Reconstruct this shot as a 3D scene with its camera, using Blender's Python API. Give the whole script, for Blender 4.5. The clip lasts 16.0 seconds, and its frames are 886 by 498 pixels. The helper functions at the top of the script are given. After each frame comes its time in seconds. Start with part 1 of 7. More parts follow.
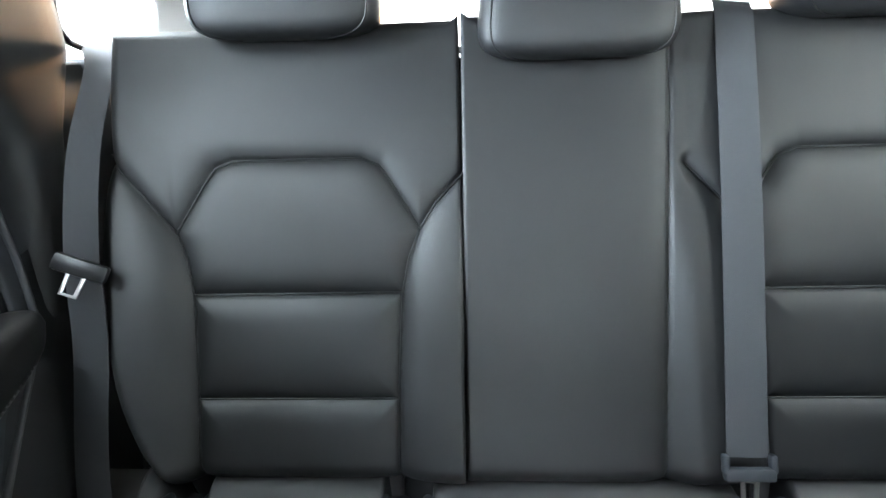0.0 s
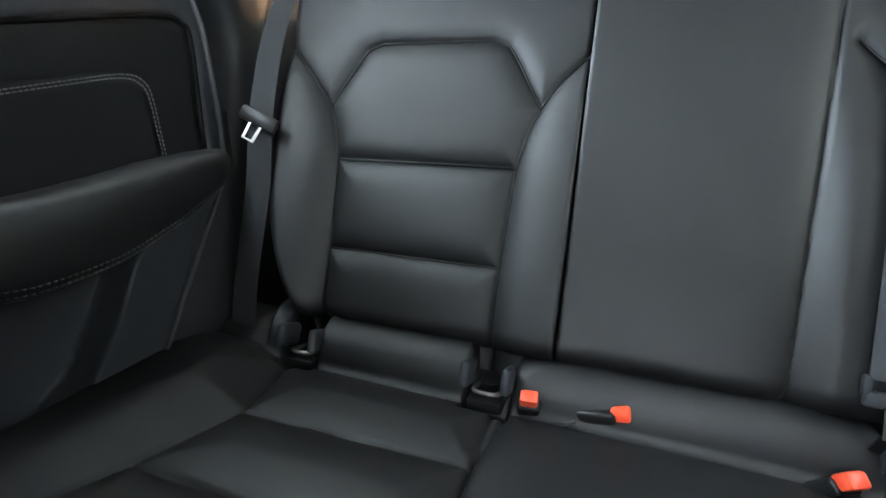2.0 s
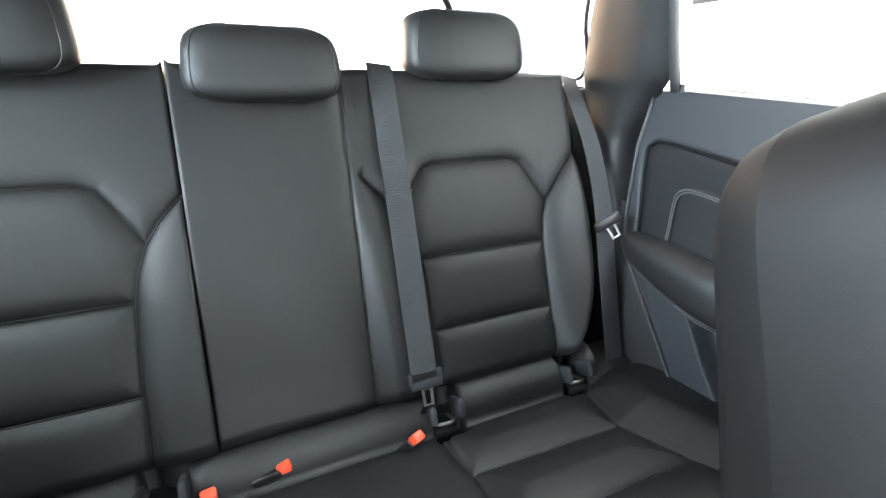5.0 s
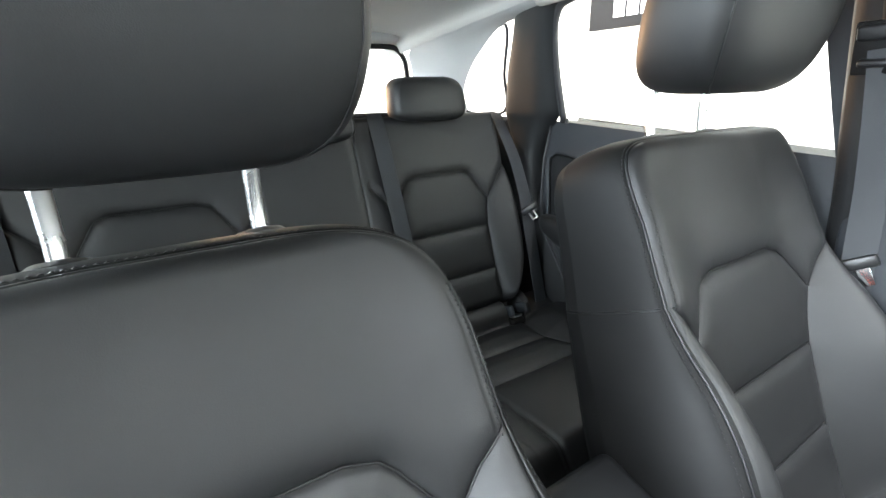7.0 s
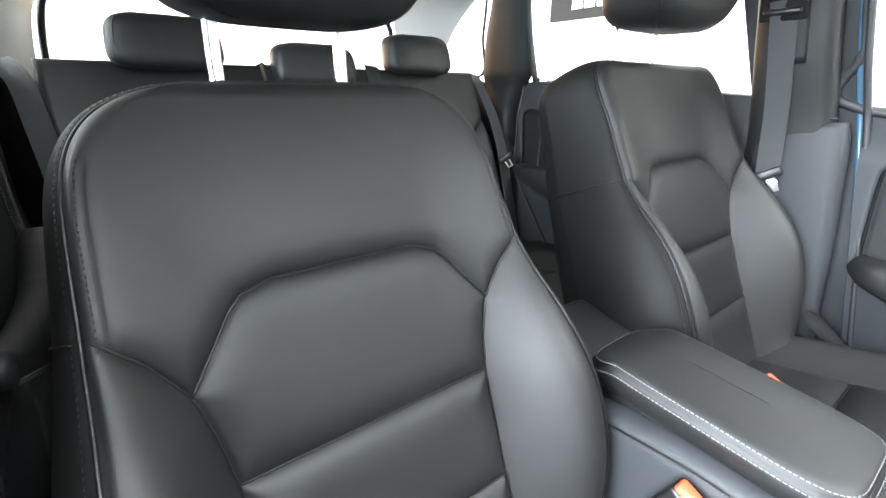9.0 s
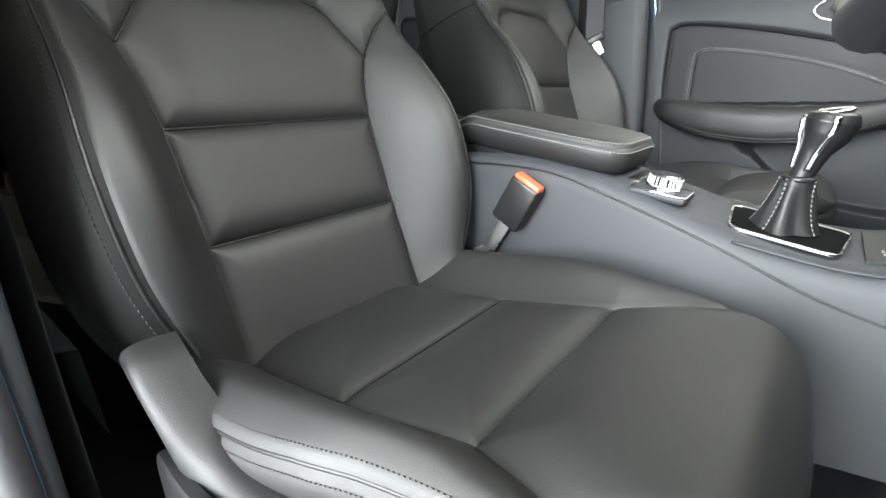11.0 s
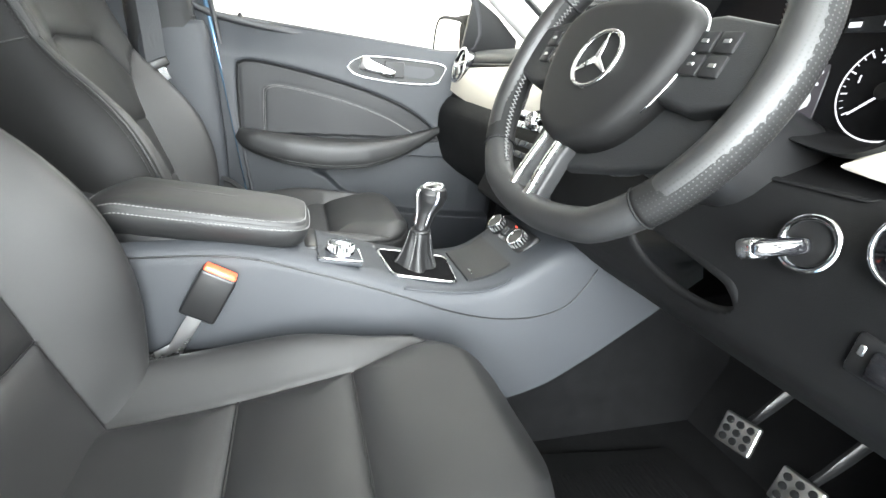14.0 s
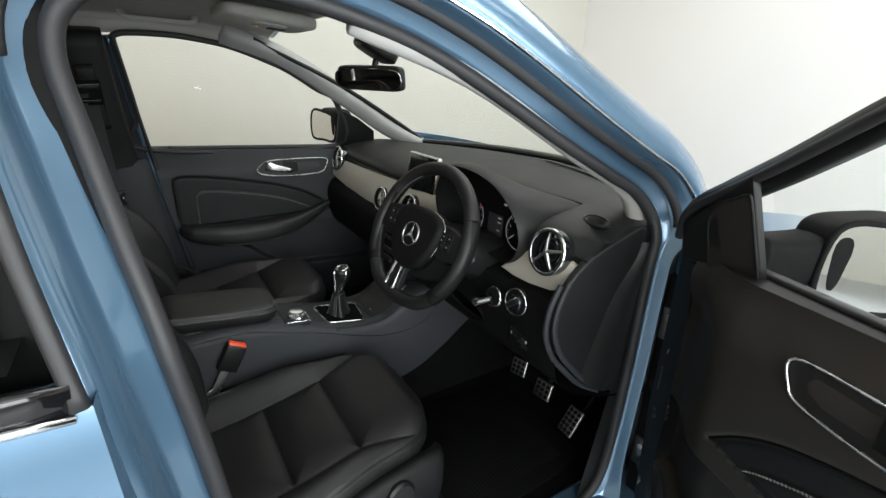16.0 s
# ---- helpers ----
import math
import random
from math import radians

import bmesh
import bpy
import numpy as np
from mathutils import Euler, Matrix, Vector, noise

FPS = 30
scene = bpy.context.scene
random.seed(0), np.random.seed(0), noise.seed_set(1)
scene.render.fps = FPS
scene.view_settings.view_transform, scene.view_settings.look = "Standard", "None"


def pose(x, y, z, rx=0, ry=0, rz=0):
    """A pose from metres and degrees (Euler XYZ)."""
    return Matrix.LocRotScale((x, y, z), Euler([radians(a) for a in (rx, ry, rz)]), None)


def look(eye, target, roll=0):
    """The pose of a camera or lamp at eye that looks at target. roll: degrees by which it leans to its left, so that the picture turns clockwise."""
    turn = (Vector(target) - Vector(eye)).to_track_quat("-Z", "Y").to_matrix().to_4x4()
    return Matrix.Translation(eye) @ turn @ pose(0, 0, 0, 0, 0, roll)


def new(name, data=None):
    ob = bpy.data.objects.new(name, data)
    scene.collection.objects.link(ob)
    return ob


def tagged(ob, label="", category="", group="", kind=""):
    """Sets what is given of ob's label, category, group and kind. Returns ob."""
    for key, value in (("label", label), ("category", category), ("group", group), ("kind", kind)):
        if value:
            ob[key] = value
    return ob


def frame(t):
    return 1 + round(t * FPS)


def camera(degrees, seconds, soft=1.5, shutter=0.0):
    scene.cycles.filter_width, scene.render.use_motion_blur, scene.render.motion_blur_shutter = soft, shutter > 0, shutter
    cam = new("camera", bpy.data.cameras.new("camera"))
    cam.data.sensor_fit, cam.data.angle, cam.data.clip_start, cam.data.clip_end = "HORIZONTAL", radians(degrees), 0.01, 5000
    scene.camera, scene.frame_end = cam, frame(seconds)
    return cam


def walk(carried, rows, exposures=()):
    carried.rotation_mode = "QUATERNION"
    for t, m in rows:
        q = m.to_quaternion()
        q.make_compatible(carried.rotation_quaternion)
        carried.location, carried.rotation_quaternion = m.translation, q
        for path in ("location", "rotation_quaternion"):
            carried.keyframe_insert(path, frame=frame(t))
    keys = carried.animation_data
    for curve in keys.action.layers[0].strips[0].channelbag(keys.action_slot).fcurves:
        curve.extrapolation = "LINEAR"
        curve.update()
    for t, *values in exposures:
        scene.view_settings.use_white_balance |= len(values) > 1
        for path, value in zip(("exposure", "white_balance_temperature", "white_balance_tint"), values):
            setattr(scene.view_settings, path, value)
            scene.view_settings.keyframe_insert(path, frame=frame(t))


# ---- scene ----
cam = camera(86.3, 16.0)
EXPOSURE = [(0.0, 3.25, 5850, 10), (0.7, 3.4, 5850, 10), (1.2, 3.35, 5850, 10), (2.2, 2.8, 5900, 10), (3.0, 3.1, 6100, 10), (3.6, 3.35, 6000, 10), (5.2, 2.95, 6050, 10), (7.3, 1.9, 6180, 10), (8.5, 2.08, 6200, 10), (10.2, 1.5, 6450, 10), (12.3, 1.45, 7000, 10), (13.4, 1.8, 6650, 10), (14.0, 1.95, 6600, 10), (14.6, 0.75, 6650, 10), (15.2, -0.2, 6800, 10), (16.0, -1.2, 6750, 10)]
PATH = [
    (0, (0.143, 0.458, 1.165), (0.234, -1.405, 0.445), -2.0),
    (0.5, (0.157, 0.458, 1.149), (0.692, -1.337, 0.447), -1.8),
    (1, (0.151, 0.459, 1.132), (0.817, -1.291, 0.429), -1.1),
    (1.5, (0.118, 0.499, 1.055), (0.788, -1.27, 0.404), -0.3),
    (2, (0.091, 0.534, 1.01), (0.764, -1.223, 0.33), -0.5),
    (2.3, (0.116, 0.569, 0.986), (0.654, -1.242, 0.331), 1.2),
    (2.5, (0.093, 0.573, 0.985), (0.618, -1.231, 0.3), 0.2),
    (3, (0.074, 0.592, 0.967), (0.036, -1.291, 0.293), 2.0),
    (3.5, (0.076, 0.611, 0.992), (-0.521, -1.174, 0.315), 2.4),
    (3.6, (0.072, 0.618, 0.99), (-0.573, -1.156, 0.329), 1.7),
    (4, (0.076, 0.62, 1.026), (-0.651, -1.114, 0.342), 1.0),
    (4.4, (0.094, 0.627, 1.094), (-0.656, -1.098, 0.416), 1.0),
    (4.5, (0.088, 0.636, 1.104), (-0.646, -1.102, 0.443), 0.6),
    (5, (0.095, 0.657, 1.203), (-0.729, -1.037, 0.532), 0.8),
    (5.2, (0.114, 0.655, 1.248), (-0.759, -1.004, 0.552), 1.3),
    (7.3, (0.452, 1.039, 1.306), (-0.611, -0.533, 0.675), -1.0),
    (7.5, (0.488, 1.052, 1.329), (-0.578, -0.509, 0.676), -0.5),
    (8, (0.559, 1.106, 1.351), (-0.511, -0.442, 0.671), 0.0),
    (8.5, (0.591, 1.116, 1.28), (-0.503, -0.417, 0.607), -0.0),
    (9, (0.604, 1.134, 1.167), (-0.584, -0.34, 0.522), 0.4),
    (9.5, (0.664, 1.17, 1.107), (-0.624, -0.218, 0.463), 0.5),
    (10, (0.71, 1.234, 1.015), (-0.662, -0.071, 0.372), 0.0),
    (10.2, (0.726, 1.263, 0.981), (-0.68, -0.001, 0.328), 0.0),
    (12.3, (0.801, 1.353, 0.796), (-0.914, 0.596, 0.101), 2.9),
    (12.5, (0.808, 1.329, 0.8), (-0.968, 0.733, 0.099), 3.4),
    (13, (0.801, 1.234, 0.84), (-1.067, 1.071, 0.144), 5.0),
    (13.5, (0.802, 1.141, 0.91), (-1.057, 1.436, 0.232), 6.7),
    (14, (0.821, 1.096, 1.028), (-0.962, 1.695, 0.35), 6.2),
    (14.5, (0.935, 1.027, 1.163), (-0.778, 1.791, 0.469), 4.6),
    (15, (1.103, 0.961, 1.29), (-0.543, 1.849, 0.58), 3.1),
    (15.5, (1.259, 0.898, 1.385), (-0.344, 1.862, 0.678), 2.3),
    (16, (1.341, 0.856, 1.435), (-0.23, 1.872, 0.729), 1.8),
]
walk(cam, [(t, look(eye, target, roll)) for t, eye, target, roll in PATH], EXPOSURE)

# ---- world and light ----
world = bpy.data.worlds.new("studio_world")
world.use_nodes = True
world.node_tree.nodes["Background"].inputs["Color"].default_value = (0.9, 0.93, 1.0, 1)
world.node_tree.nodes["Background"].inputs["Strength"].default_value = 0.3
scene.world = world


def area_lamp(name, eye, target, sx, sy, watts, color):
    data = bpy.data.lights.new(name, "AREA")
    data.shape, data.size, data.size_y = "RECTANGLE", sx, sy
    data.energy, data.color = watts, color
    ob = new(name, data)
    ob.matrix_world = look(eye, target)
    return ob


# unseen lamps added to light the cabin: overhead, beside it, warm one behind
area_lamp("overhead_fill_light", (3.2, 0.8, 3.42), (3.2, 0.8, 0.0), 1.2, 6.0, 150, (0.90, 0.96, 1.0))
area_lamp("overhead_fill_light", (0.0, 3.4, 3.42), (0.0, 3.4, 0.0), 3.0, 2.5, 190, (0.95, 0.98, 1.0))
area_lamp("side_fill_light", (4.3, 0.5, 1.80), (0.0, 0.5, 0.95), 4.8, 2.5, 750, (0.88, 0.955, 1.0))
area_lamp("overhead_fill_light", (-2.2, 0.3, 3.42), (-1.7, 0.3, 0.0), 0.9, 5.0, 25, (0.95, 0.98, 1.0))
area_lamp("warm_rear_fill", (0.0, -4.5, 1.45), (0.0, 0.6, 1.25), 0.9, 0.5, 110, (1.0, 0.58, 0.28))


# ---- materials ----
def rgb(c):
    return (*c, 1) if len(c) == 3 else c


def material(name, color, rough=0.5, metal=0.0, vary=0.12, stain=6.0, grain=0.0, bump=0.0, kind="noise",
             coat=0.0, spec=0.5, rough_vary=0.08, stretch=(1, 1, 1), second=None):
    """A surface with a slow stain, a fine grain and a bump."""
    m = bpy.data.materials.new(name)
    m.use_nodes = True
    nt = m.node_tree
    b = nt.nodes["Principled BSDF"]
    b.inputs["Metallic"].default_value = metal
    b.inputs["Coat Weight"].default_value = coat
    b.inputs["Coat Roughness"].default_value = 0.06
    b.inputs["Specular IOR Level"].default_value = spec
    co = nt.nodes.new("ShaderNodeTexCoord")
    mp = nt.nodes.new("ShaderNodeMapping")
    mp.inputs["Scale"].default_value = stretch
    nt.links.new(co.outputs["Object"], mp.inputs["Vector"])
    n1 = nt.nodes.new("ShaderNodeTexNoise")
    n1.inputs["Scale"].default_value, n1.inputs["Detail"].default_value = stain, 4
    nt.links.new(mp.outputs["Vector"], n1.inputs["Vector"])
    mix = nt.nodes.new("ShaderNodeMix")
    mix.data_type = "RGBA"
    c2 = second or tuple(min(1, v * (1 + 2 * vary) + 0.002) for v in color)
    mix.inputs["A"].default_value = rgb(tuple(v * (1 - vary) for v in color))
    mix.inputs["B"].default_value = rgb(c2)
    nt.links.new(n1.outputs["Fac"], mix.inputs["Factor"])
    nt.links.new(mix.outputs["Result"], b.inputs["Base Color"])
    mr = nt.nodes.new("ShaderNodeMapRange")
    mr.inputs["To Min"].default_value = max(0.02, rough - rough_vary)
    mr.inputs["To Max"].default_value = min(1.0, rough + rough_vary)
    nt.links.new(n1.outputs["Fac"], mr.inputs["Value"])
    nt.links.new(mr.outputs["Result"], b.inputs["Roughness"])
    if bump:
        if kind == "voronoi":
            t = nt.nodes.new("ShaderNodeTexVoronoi")
            t.inputs["Scale"].default_value = grain
            out = t.outputs["Distance"]
        elif kind == "wave":
            t = nt.nodes.new("ShaderNodeTexWave")
            t.inputs["Scale"].default_value = grain
            t.inputs["Distortion"].default_value = 0.6
            out = t.outputs["Fac"]
        else:
            t = nt.nodes.new("ShaderNodeTexNoise")
            t.inputs["Scale"].default_value, t.inputs["Detail"].default_value = grain, 3
            out = t.outputs["Fac"]
        nt.links.new(mp.outputs["Vector"], t.inputs["Vector"])
        bp = nt.nodes.new("ShaderNodeBump")
        bp.inputs["Strength"].default_value = bump
        bp.inputs["Distance"].default_value = 0.001
        nt.links.new(out, bp.inputs["Height"])
        nt.links.new(bp.outputs["Normal"], b.inputs["Normal"])
    return m


def glass_material(name, tint, gloss):
    m = bpy.data.materials.new(name)
    m.use_nodes = True
    nt = m.node_tree
    nt.nodes.clear()
    out = nt.nodes.new("ShaderNodeOutputMaterial")
    mix = nt.nodes.new("ShaderNodeMixShader")
    tr = nt.nodes.new("ShaderNodeBsdfTransparent")
    gl = nt.nodes.new("ShaderNodeBsdfGlossy")
    tr.inputs["Color"].default_value = rgb(tint)
    gl.inputs["Roughness"].default_value = 0.01
    mix.inputs["Fac"].default_value = gloss
    nt.links.new(tr.outputs[0], mix.inputs[1])
    nt.links.new(gl.outputs[0], mix.inputs[2])
    nt.links.new(mix.outputs[0], out.inputs["Surface"])
    return m


def glow_material(name, color, strength):
    m = bpy.data.materials.new(name)
    m.use_nodes = True
    b = m.node_tree.nodes["Principled BSDF"]
    b.inputs["Base Color"].default_value = (0.02, 0.02, 0.02, 1)
    b.inputs["Emission Color"].default_value = rgb(color)
    b.inputs["Emission Strength"].default_value = strength
    return m


LEATHER = material("black_leather", (0.0048, 0.0048, 0.0050), 0.55, vary=0.10, stain=9, grain=900, bump=0.07, kind="voronoi", spec=0.46)
# sheen kept low, which puts the seat backs' shade into the material
LEATHER_SIDE = material("black_leatherette", (0.0042, 0.0041, 0.0041), 0.60, vary=0.10, stain=9, grain=1100, bump=0.04, kind="voronoi", spec=0.15)
SOFT = material("soft_dark_plastic", (0.0055, 0.0057, 0.0061), 0.54, spec=0.36, vary=0.08, stain=7, grain=900, bump=0.18, kind="voronoi")
GREY_TRIM = material("grey_moulded_plastic", (0.0185, 0.0203, 0.0235), 0.57, spec=0.33, vary=0.07, stain=6, grain=1000, bump=0.15, kind="voronoi")
INSERT = material("dark_insert_leatherette", (0.0065, 0.0067, 0.0074), 0.55, spec=0.27, vary=0.09, stain=8, grain=1100, bump=0.10, kind="voronoi")
DOOR_DARK = material("dark_brown_grey_plastic", (0.0195, 0.0175, 0.0160), 0.55, spec=0.32, vary=0.10, stain=7, grain=900, bump=0.18, kind="voronoi")
# black plastic, its sheen cut further to carry the shade under the dash
DASH_LOW = material("matt_black_plastic", (0.0040, 0.0040, 0.0042), 0.62, spec=0.10, vary=0.12, stain=9, grain=900, bump=0.16, kind="voronoi")
HARD = material("black_hard_plastic", (0.006, 0.006, 0.0063), 0.38, spec=0.35, vary=0.15, stain=12, grain=900, bump=0.08)
GLOSS_BLACK = material("gloss_black_plastic", (0.006, 0.006, 0.007), 0.10, vary=0.1, rough_vary=0.03, coat=0.4)
LINER = material("grey_headliner_fabric", (0.36, 0.35, 0.325), 0.9, vary=0.06, stain=4, grain=1400, bump=0.30)
PILLAR = material("light_grey_pillar_trim", (0.34, 0.34, 0.33), 0.6, vary=0.05, stain=5, grain=1200, bump=0.15)
CARPET = material("black_carpet", (0.0036, 0.0036, 0.0038), 0.95, spec=0.03, vary=0.35, stain=30, grain=900, bump=0.9)
RUBBER = material("black_rubber_seal", (0.016, 0.016, 0.018), 0.55, vary=0.15, stain=14, grain=300, bump=0.1)
MAT = material("ribbed_rubber_mat", (0.0035, 0.0035, 0.0037), 0.65, spec=0.06, vary=0.2, stain=14, grain=160, bump=0.2)
CHROME = material("polished_chrome", (0.80, 0.81, 0.83), 0.10, metal=1.0, vary=0.03, rough_vary=0.04, stain=30)
SATIN = material("satin_silver", (0.62, 0.62, 0.62), 0.28, metal=1.0, vary=0.04, stain=25)
STEEL = material("brushed_steel", (0.55, 0.54, 0.52), 0.32, metal=1.0, vary=0.10, stain=60, stretch=(1, 8, 1))
BEIGE = material("light_beige_trim", (0.46, 0.43, 0.37), 0.38, metal=0.25, vary=0.05, stain=10, grain=500, bump=0.05, stretch=(0.2, 1, 1))
PAINT = material("light_blue_metallic_paint", (0.105, 0.197, 0.300), 0.21, metal=0.5, vary=0.06, stain=3, coat=1.0, rough_vary=0.03,
                 grain=2500, bump=0.03)
BELT = material("grey_belt_webbing", (0.023, 0.0245, 0.027), 0.62, vary=0.1, stain=20, grain=700, bump=0.5, kind="wave", stretch=(1, 1, 1))
BELT_BLACK = material("black_belt_webbing", (0.018, 0.018, 0.0195), 0.62, vary=0.1, stain=20, grain=700, bump=0.5, kind="wave")
RED = material("orange_red_button", (0.75, 0.075, 0.028), 0.38, vary=0.08, stain=40)
THREAD = material("light_grey_thread", (0.095, 0.095, 0.094), 0.8, vary=0.15, stain=200)
THREAD_PALE = material("pale_grey_door_thread", (0.10, 0.10, 0.098), 0.8, vary=0.15, stain=200)
WALL = material("white_studio_paint", (0.70, 0.69, 0.635), 0.85, vary=0.02, stain=0.7, grain=40, bump=0.05)
WALL_WHITE = material("neutral_white_studio_paint", (0.80, 0.80, 0.80), 0.85, vary=0.02, stain=0.7, grain=40, bump=0.05)
FLOOR = material("pale_grey_resin_floor", (0.34, 0.35, 0.36), 0.22, vary=0.08, stain=2, grain=60, bump=0.03)
SIGN = material("grey_sign_board", (0.018, 0.018, 0.019), 0.8, spec=0.15, vary=0.05, stain=3)
SIGN_WHITE = material("white_sign_lettering", (0.85, 0.85, 0.85), 0.6, vary=0.02)
DIAL = material("black_dial_face", (0.004, 0.004, 0.0045), 0.5, vary=0.1, spec=0.08)
WHITE_MARK = glow_material("lit_white_dial_marks", (0.9, 0.92, 1.0), 0.40)
VIOLET = glow_material("lit_violet_display", (0.32, 0.26, 0.42), 0.025)
AMBER = glow_material("lit_amber_lamp", (1.0, 0.5, 0.05), 0.8)
RED_LAMP = glow_material("lit_red_lamp", (1.0, 0.06, 0.03), 0.8)
SCREEN = material("dark_glossy_screen", (0.012, 0.013, 0.014), 0.08, vary=0.1, rough_vary=0.02)
MIRROR = material("mirror_glass", (0.90, 0.91, 0.92), 0.015, metal=1.0, vary=0.01, rough_vary=0.005)
GLASS = glass_material("clear_window_glass", (0.95, 0.97, 0.96), 0.05)
DARK_GLASS = glass_material("dimming_window_glass", (0.55, 0.57, 0.57), 0.06)


# ---- mesh tools ----
ORIGIN = {}


def thing(name, at=(0, 0, 0), label="", category="", group="", kind=""):
    ob = new(name)
    ob.empty_display_size = 0.05
    ob.location = at
    ORIGIN[ob.name] = Vector(at)
    return tagged(ob, label, category, group, kind)


def to_mesh(name, geo, mat, origin, sharp=40):
    v, f = geo
    v = np.asarray(v, float) - np.array(origin)
    me = bpy.data.meshes.new(name)
    me.from_pydata(v.tolist(), [], [tuple(int(i) for i in q) for q in f])
    me.polygons.foreach_set("use_smooth", [True] * len(me.polygons))
    if sharp:
        me.set_sharp_from_angle(angle=radians(sharp))
    me.materials.append(mat)
    me.update()
    return me


def part(name, geo, mat, parent, label="", sharp=40, kind=""):
    """One mesh under a thing or a part; geo is given in world metres."""
    o = ORIGIN[parent.name]
    ob = new(name, to_mesh(name, geo, mat, o, sharp))
    ob.parent = parent
    ORIGIN[ob.name] = o
    return tagged(ob, label, kind=kind)


def solo(name, geo, mat, label="", category="", kind="", group="", sharp=40):
    """A thing or a piece of the setting that is one mesh."""
    v = np.asarray(geo[0], float)
    o = Vector(((v[:, 0].min() + v[:, 0].max()) / 2, (v[:, 1].min() + v[:, 1].max()) / 2, v[:, 2].min()))
    ob = new(name, to_mesh(name, geo, mat, o, sharp))
    ob.location = o
    ORIGIN[ob.name] = o
    return tagged(ob, label, category, group, kind)


def join(*geos):
    vs, fs, n = [], [], 0
    for v, f in geos:
        v = np.asarray(v, float).reshape(-1, 3)
        vs.append(v)
        fs += [tuple(i + n for i in q) for q in f]
        n += len(v)
    return np.vstack(vs), fs


def weld(geo, eps=1e-5):
    v, f = geo
    v = np.asarray(v, float)
    key = np.round(v / eps).astype(np.int64)
    _, first, inv = np.unique(key, axis=0, return_index=True, return_inverse=True)
    inv = inv.reshape(-1)
    out = []
    for q in f:
        r = [int(inv[i]) for i in q]
        r = [a for k, a in enumerate(r) if a != r[k - 1]]
        if len(r) > 2:
            out.append(tuple(r))
    return v[first], out


def grid_geo(p, wrap_u=False, wrap_v=False):
    p = np.asarray(p, float)
    nu, nv = p.shape[:2]
    f = []
    for i in range(nu - (0 if wrap_u else 1)):
        for j in range(nv - (0 if wrap_v else 1)):
            a, b = i, (i + 1) % nu
            c, d = j, (j + 1) % nv
            f.append((a * nv + c, b * nv + c, b * nv + d, a * nv + d))
    return p.reshape(-1, 3), f


def spline(pts, n=8, closed=False):
    """A smooth line through the points, n steps between two."""
    p = np.asarray(pts, float)
    m = len(p)
    out = []
    for i in range(m if closed else m - 1):
        if closed:
            a, b, c, d = p[(i - 1) % m], p[i], p[(i + 1) % m], p[(i + 2) % m]
        else:
            b, c = p[i], p[i + 1]
            a = p[i - 1] if i else 2 * b - c
            d = p[i + 2] if i + 2 < m else 2 * c - b
        for k in range(n):
            t = k / n
            out.append(0.5 * (2 * b + (c - a) * t + (2 * a - 5 * b + 4 * c - d) * t * t + (3 * b - a - 3 * c + d) * t ** 3))
    if not closed:
        out.append(p[-1])
    return np.array(out)


def sweep(path, ra, rb=None, n=10, closed=False, up=(0, 0, 1), square=2.0, caps=True, shift=None):
    """A tube of elliptic (or, with a larger square, boxy) section along a path; ra lies across up, rb along it."""
    p = np.asarray(path, float)
    m = len(p)
    ra = np.broadcast_to(np.asarray(ra, float), (m,))
    rb = ra if rb is None else np.broadcast_to(np.asarray(rb, float), (m,))
    if closed:
        tan = np.roll(p, -1, 0) - np.roll(p, 1, 0)
    else:
        tan = np.gradient(p, axis=0)
    tan /= np.linalg.norm(tan, axis=1)[:, None] + 1e-12
    up = np.broadcast_to(np.asarray(up, float), (m, 3))
    side = np.cross(tan, up)
    side /= np.linalg.norm(side, axis=1)[:, None] + 1e-12
    u2 = np.cross(side, tan)
    a = np.linspace(0, 2 * math.pi, n, endpoint=False) + (math.pi / n if square > 2 else 0)
    ca, sa = np.cos(a), np.sin(a)
    ca = np.sign(ca) * np.abs(ca) ** (2 / square)
    sa = np.sign(sa) * np.abs(sa) ** (2 / square)
    g = p[:, None] + side[:, None] * (ra[:, None] * ca)[..., None] + u2[:, None] * (rb[:, None] * sa)[..., None]
    v, f = grid_geo(g, wrap_u=closed, wrap_v=True)
    if not closed and caps:
        f.append(tuple(range(n)))
        f.append(tuple((m - 1) * n + k for k in reversed(range(n))))
    return v, f


def place(geo, m):
    v = np.asarray(geo[0], float)
    r = np.array(m)
    return v @ r[:3, :3].T + r[:3, 3], geo[1]


def bm_geo(bm):
    bm.verts.ensure_lookup_table()
    v = np.array([tuple(x.co) for x in bm.verts])
    f = [tuple(x.index for x in q.verts) for q in bm.faces]
    bm.free()
    return v, f


def rbox(c, size, r=0.004, seg=2, m=None):
    """A box with rounded edges, about c; m turns it first."""
    bm = bmesh.new()
    bmesh.ops.create_cube(bm, size=1)
    for v in bm.verts:
        v.co = Vector((v.co.x * size[0], v.co.y * size[1], v.co.z * size[2]))
    r = min(r, min(size) * 0.49)
    bmesh.ops.bevel(bm, geom=bm.edges[:], offset=r, segments=seg, profile=0.5, affect="EDGES")
    bm.verts.index_update()
    g = bm_geo(bm)
    if m is not None:
        g = place(g, m)
    return g[0] + np.array(c), g[1]


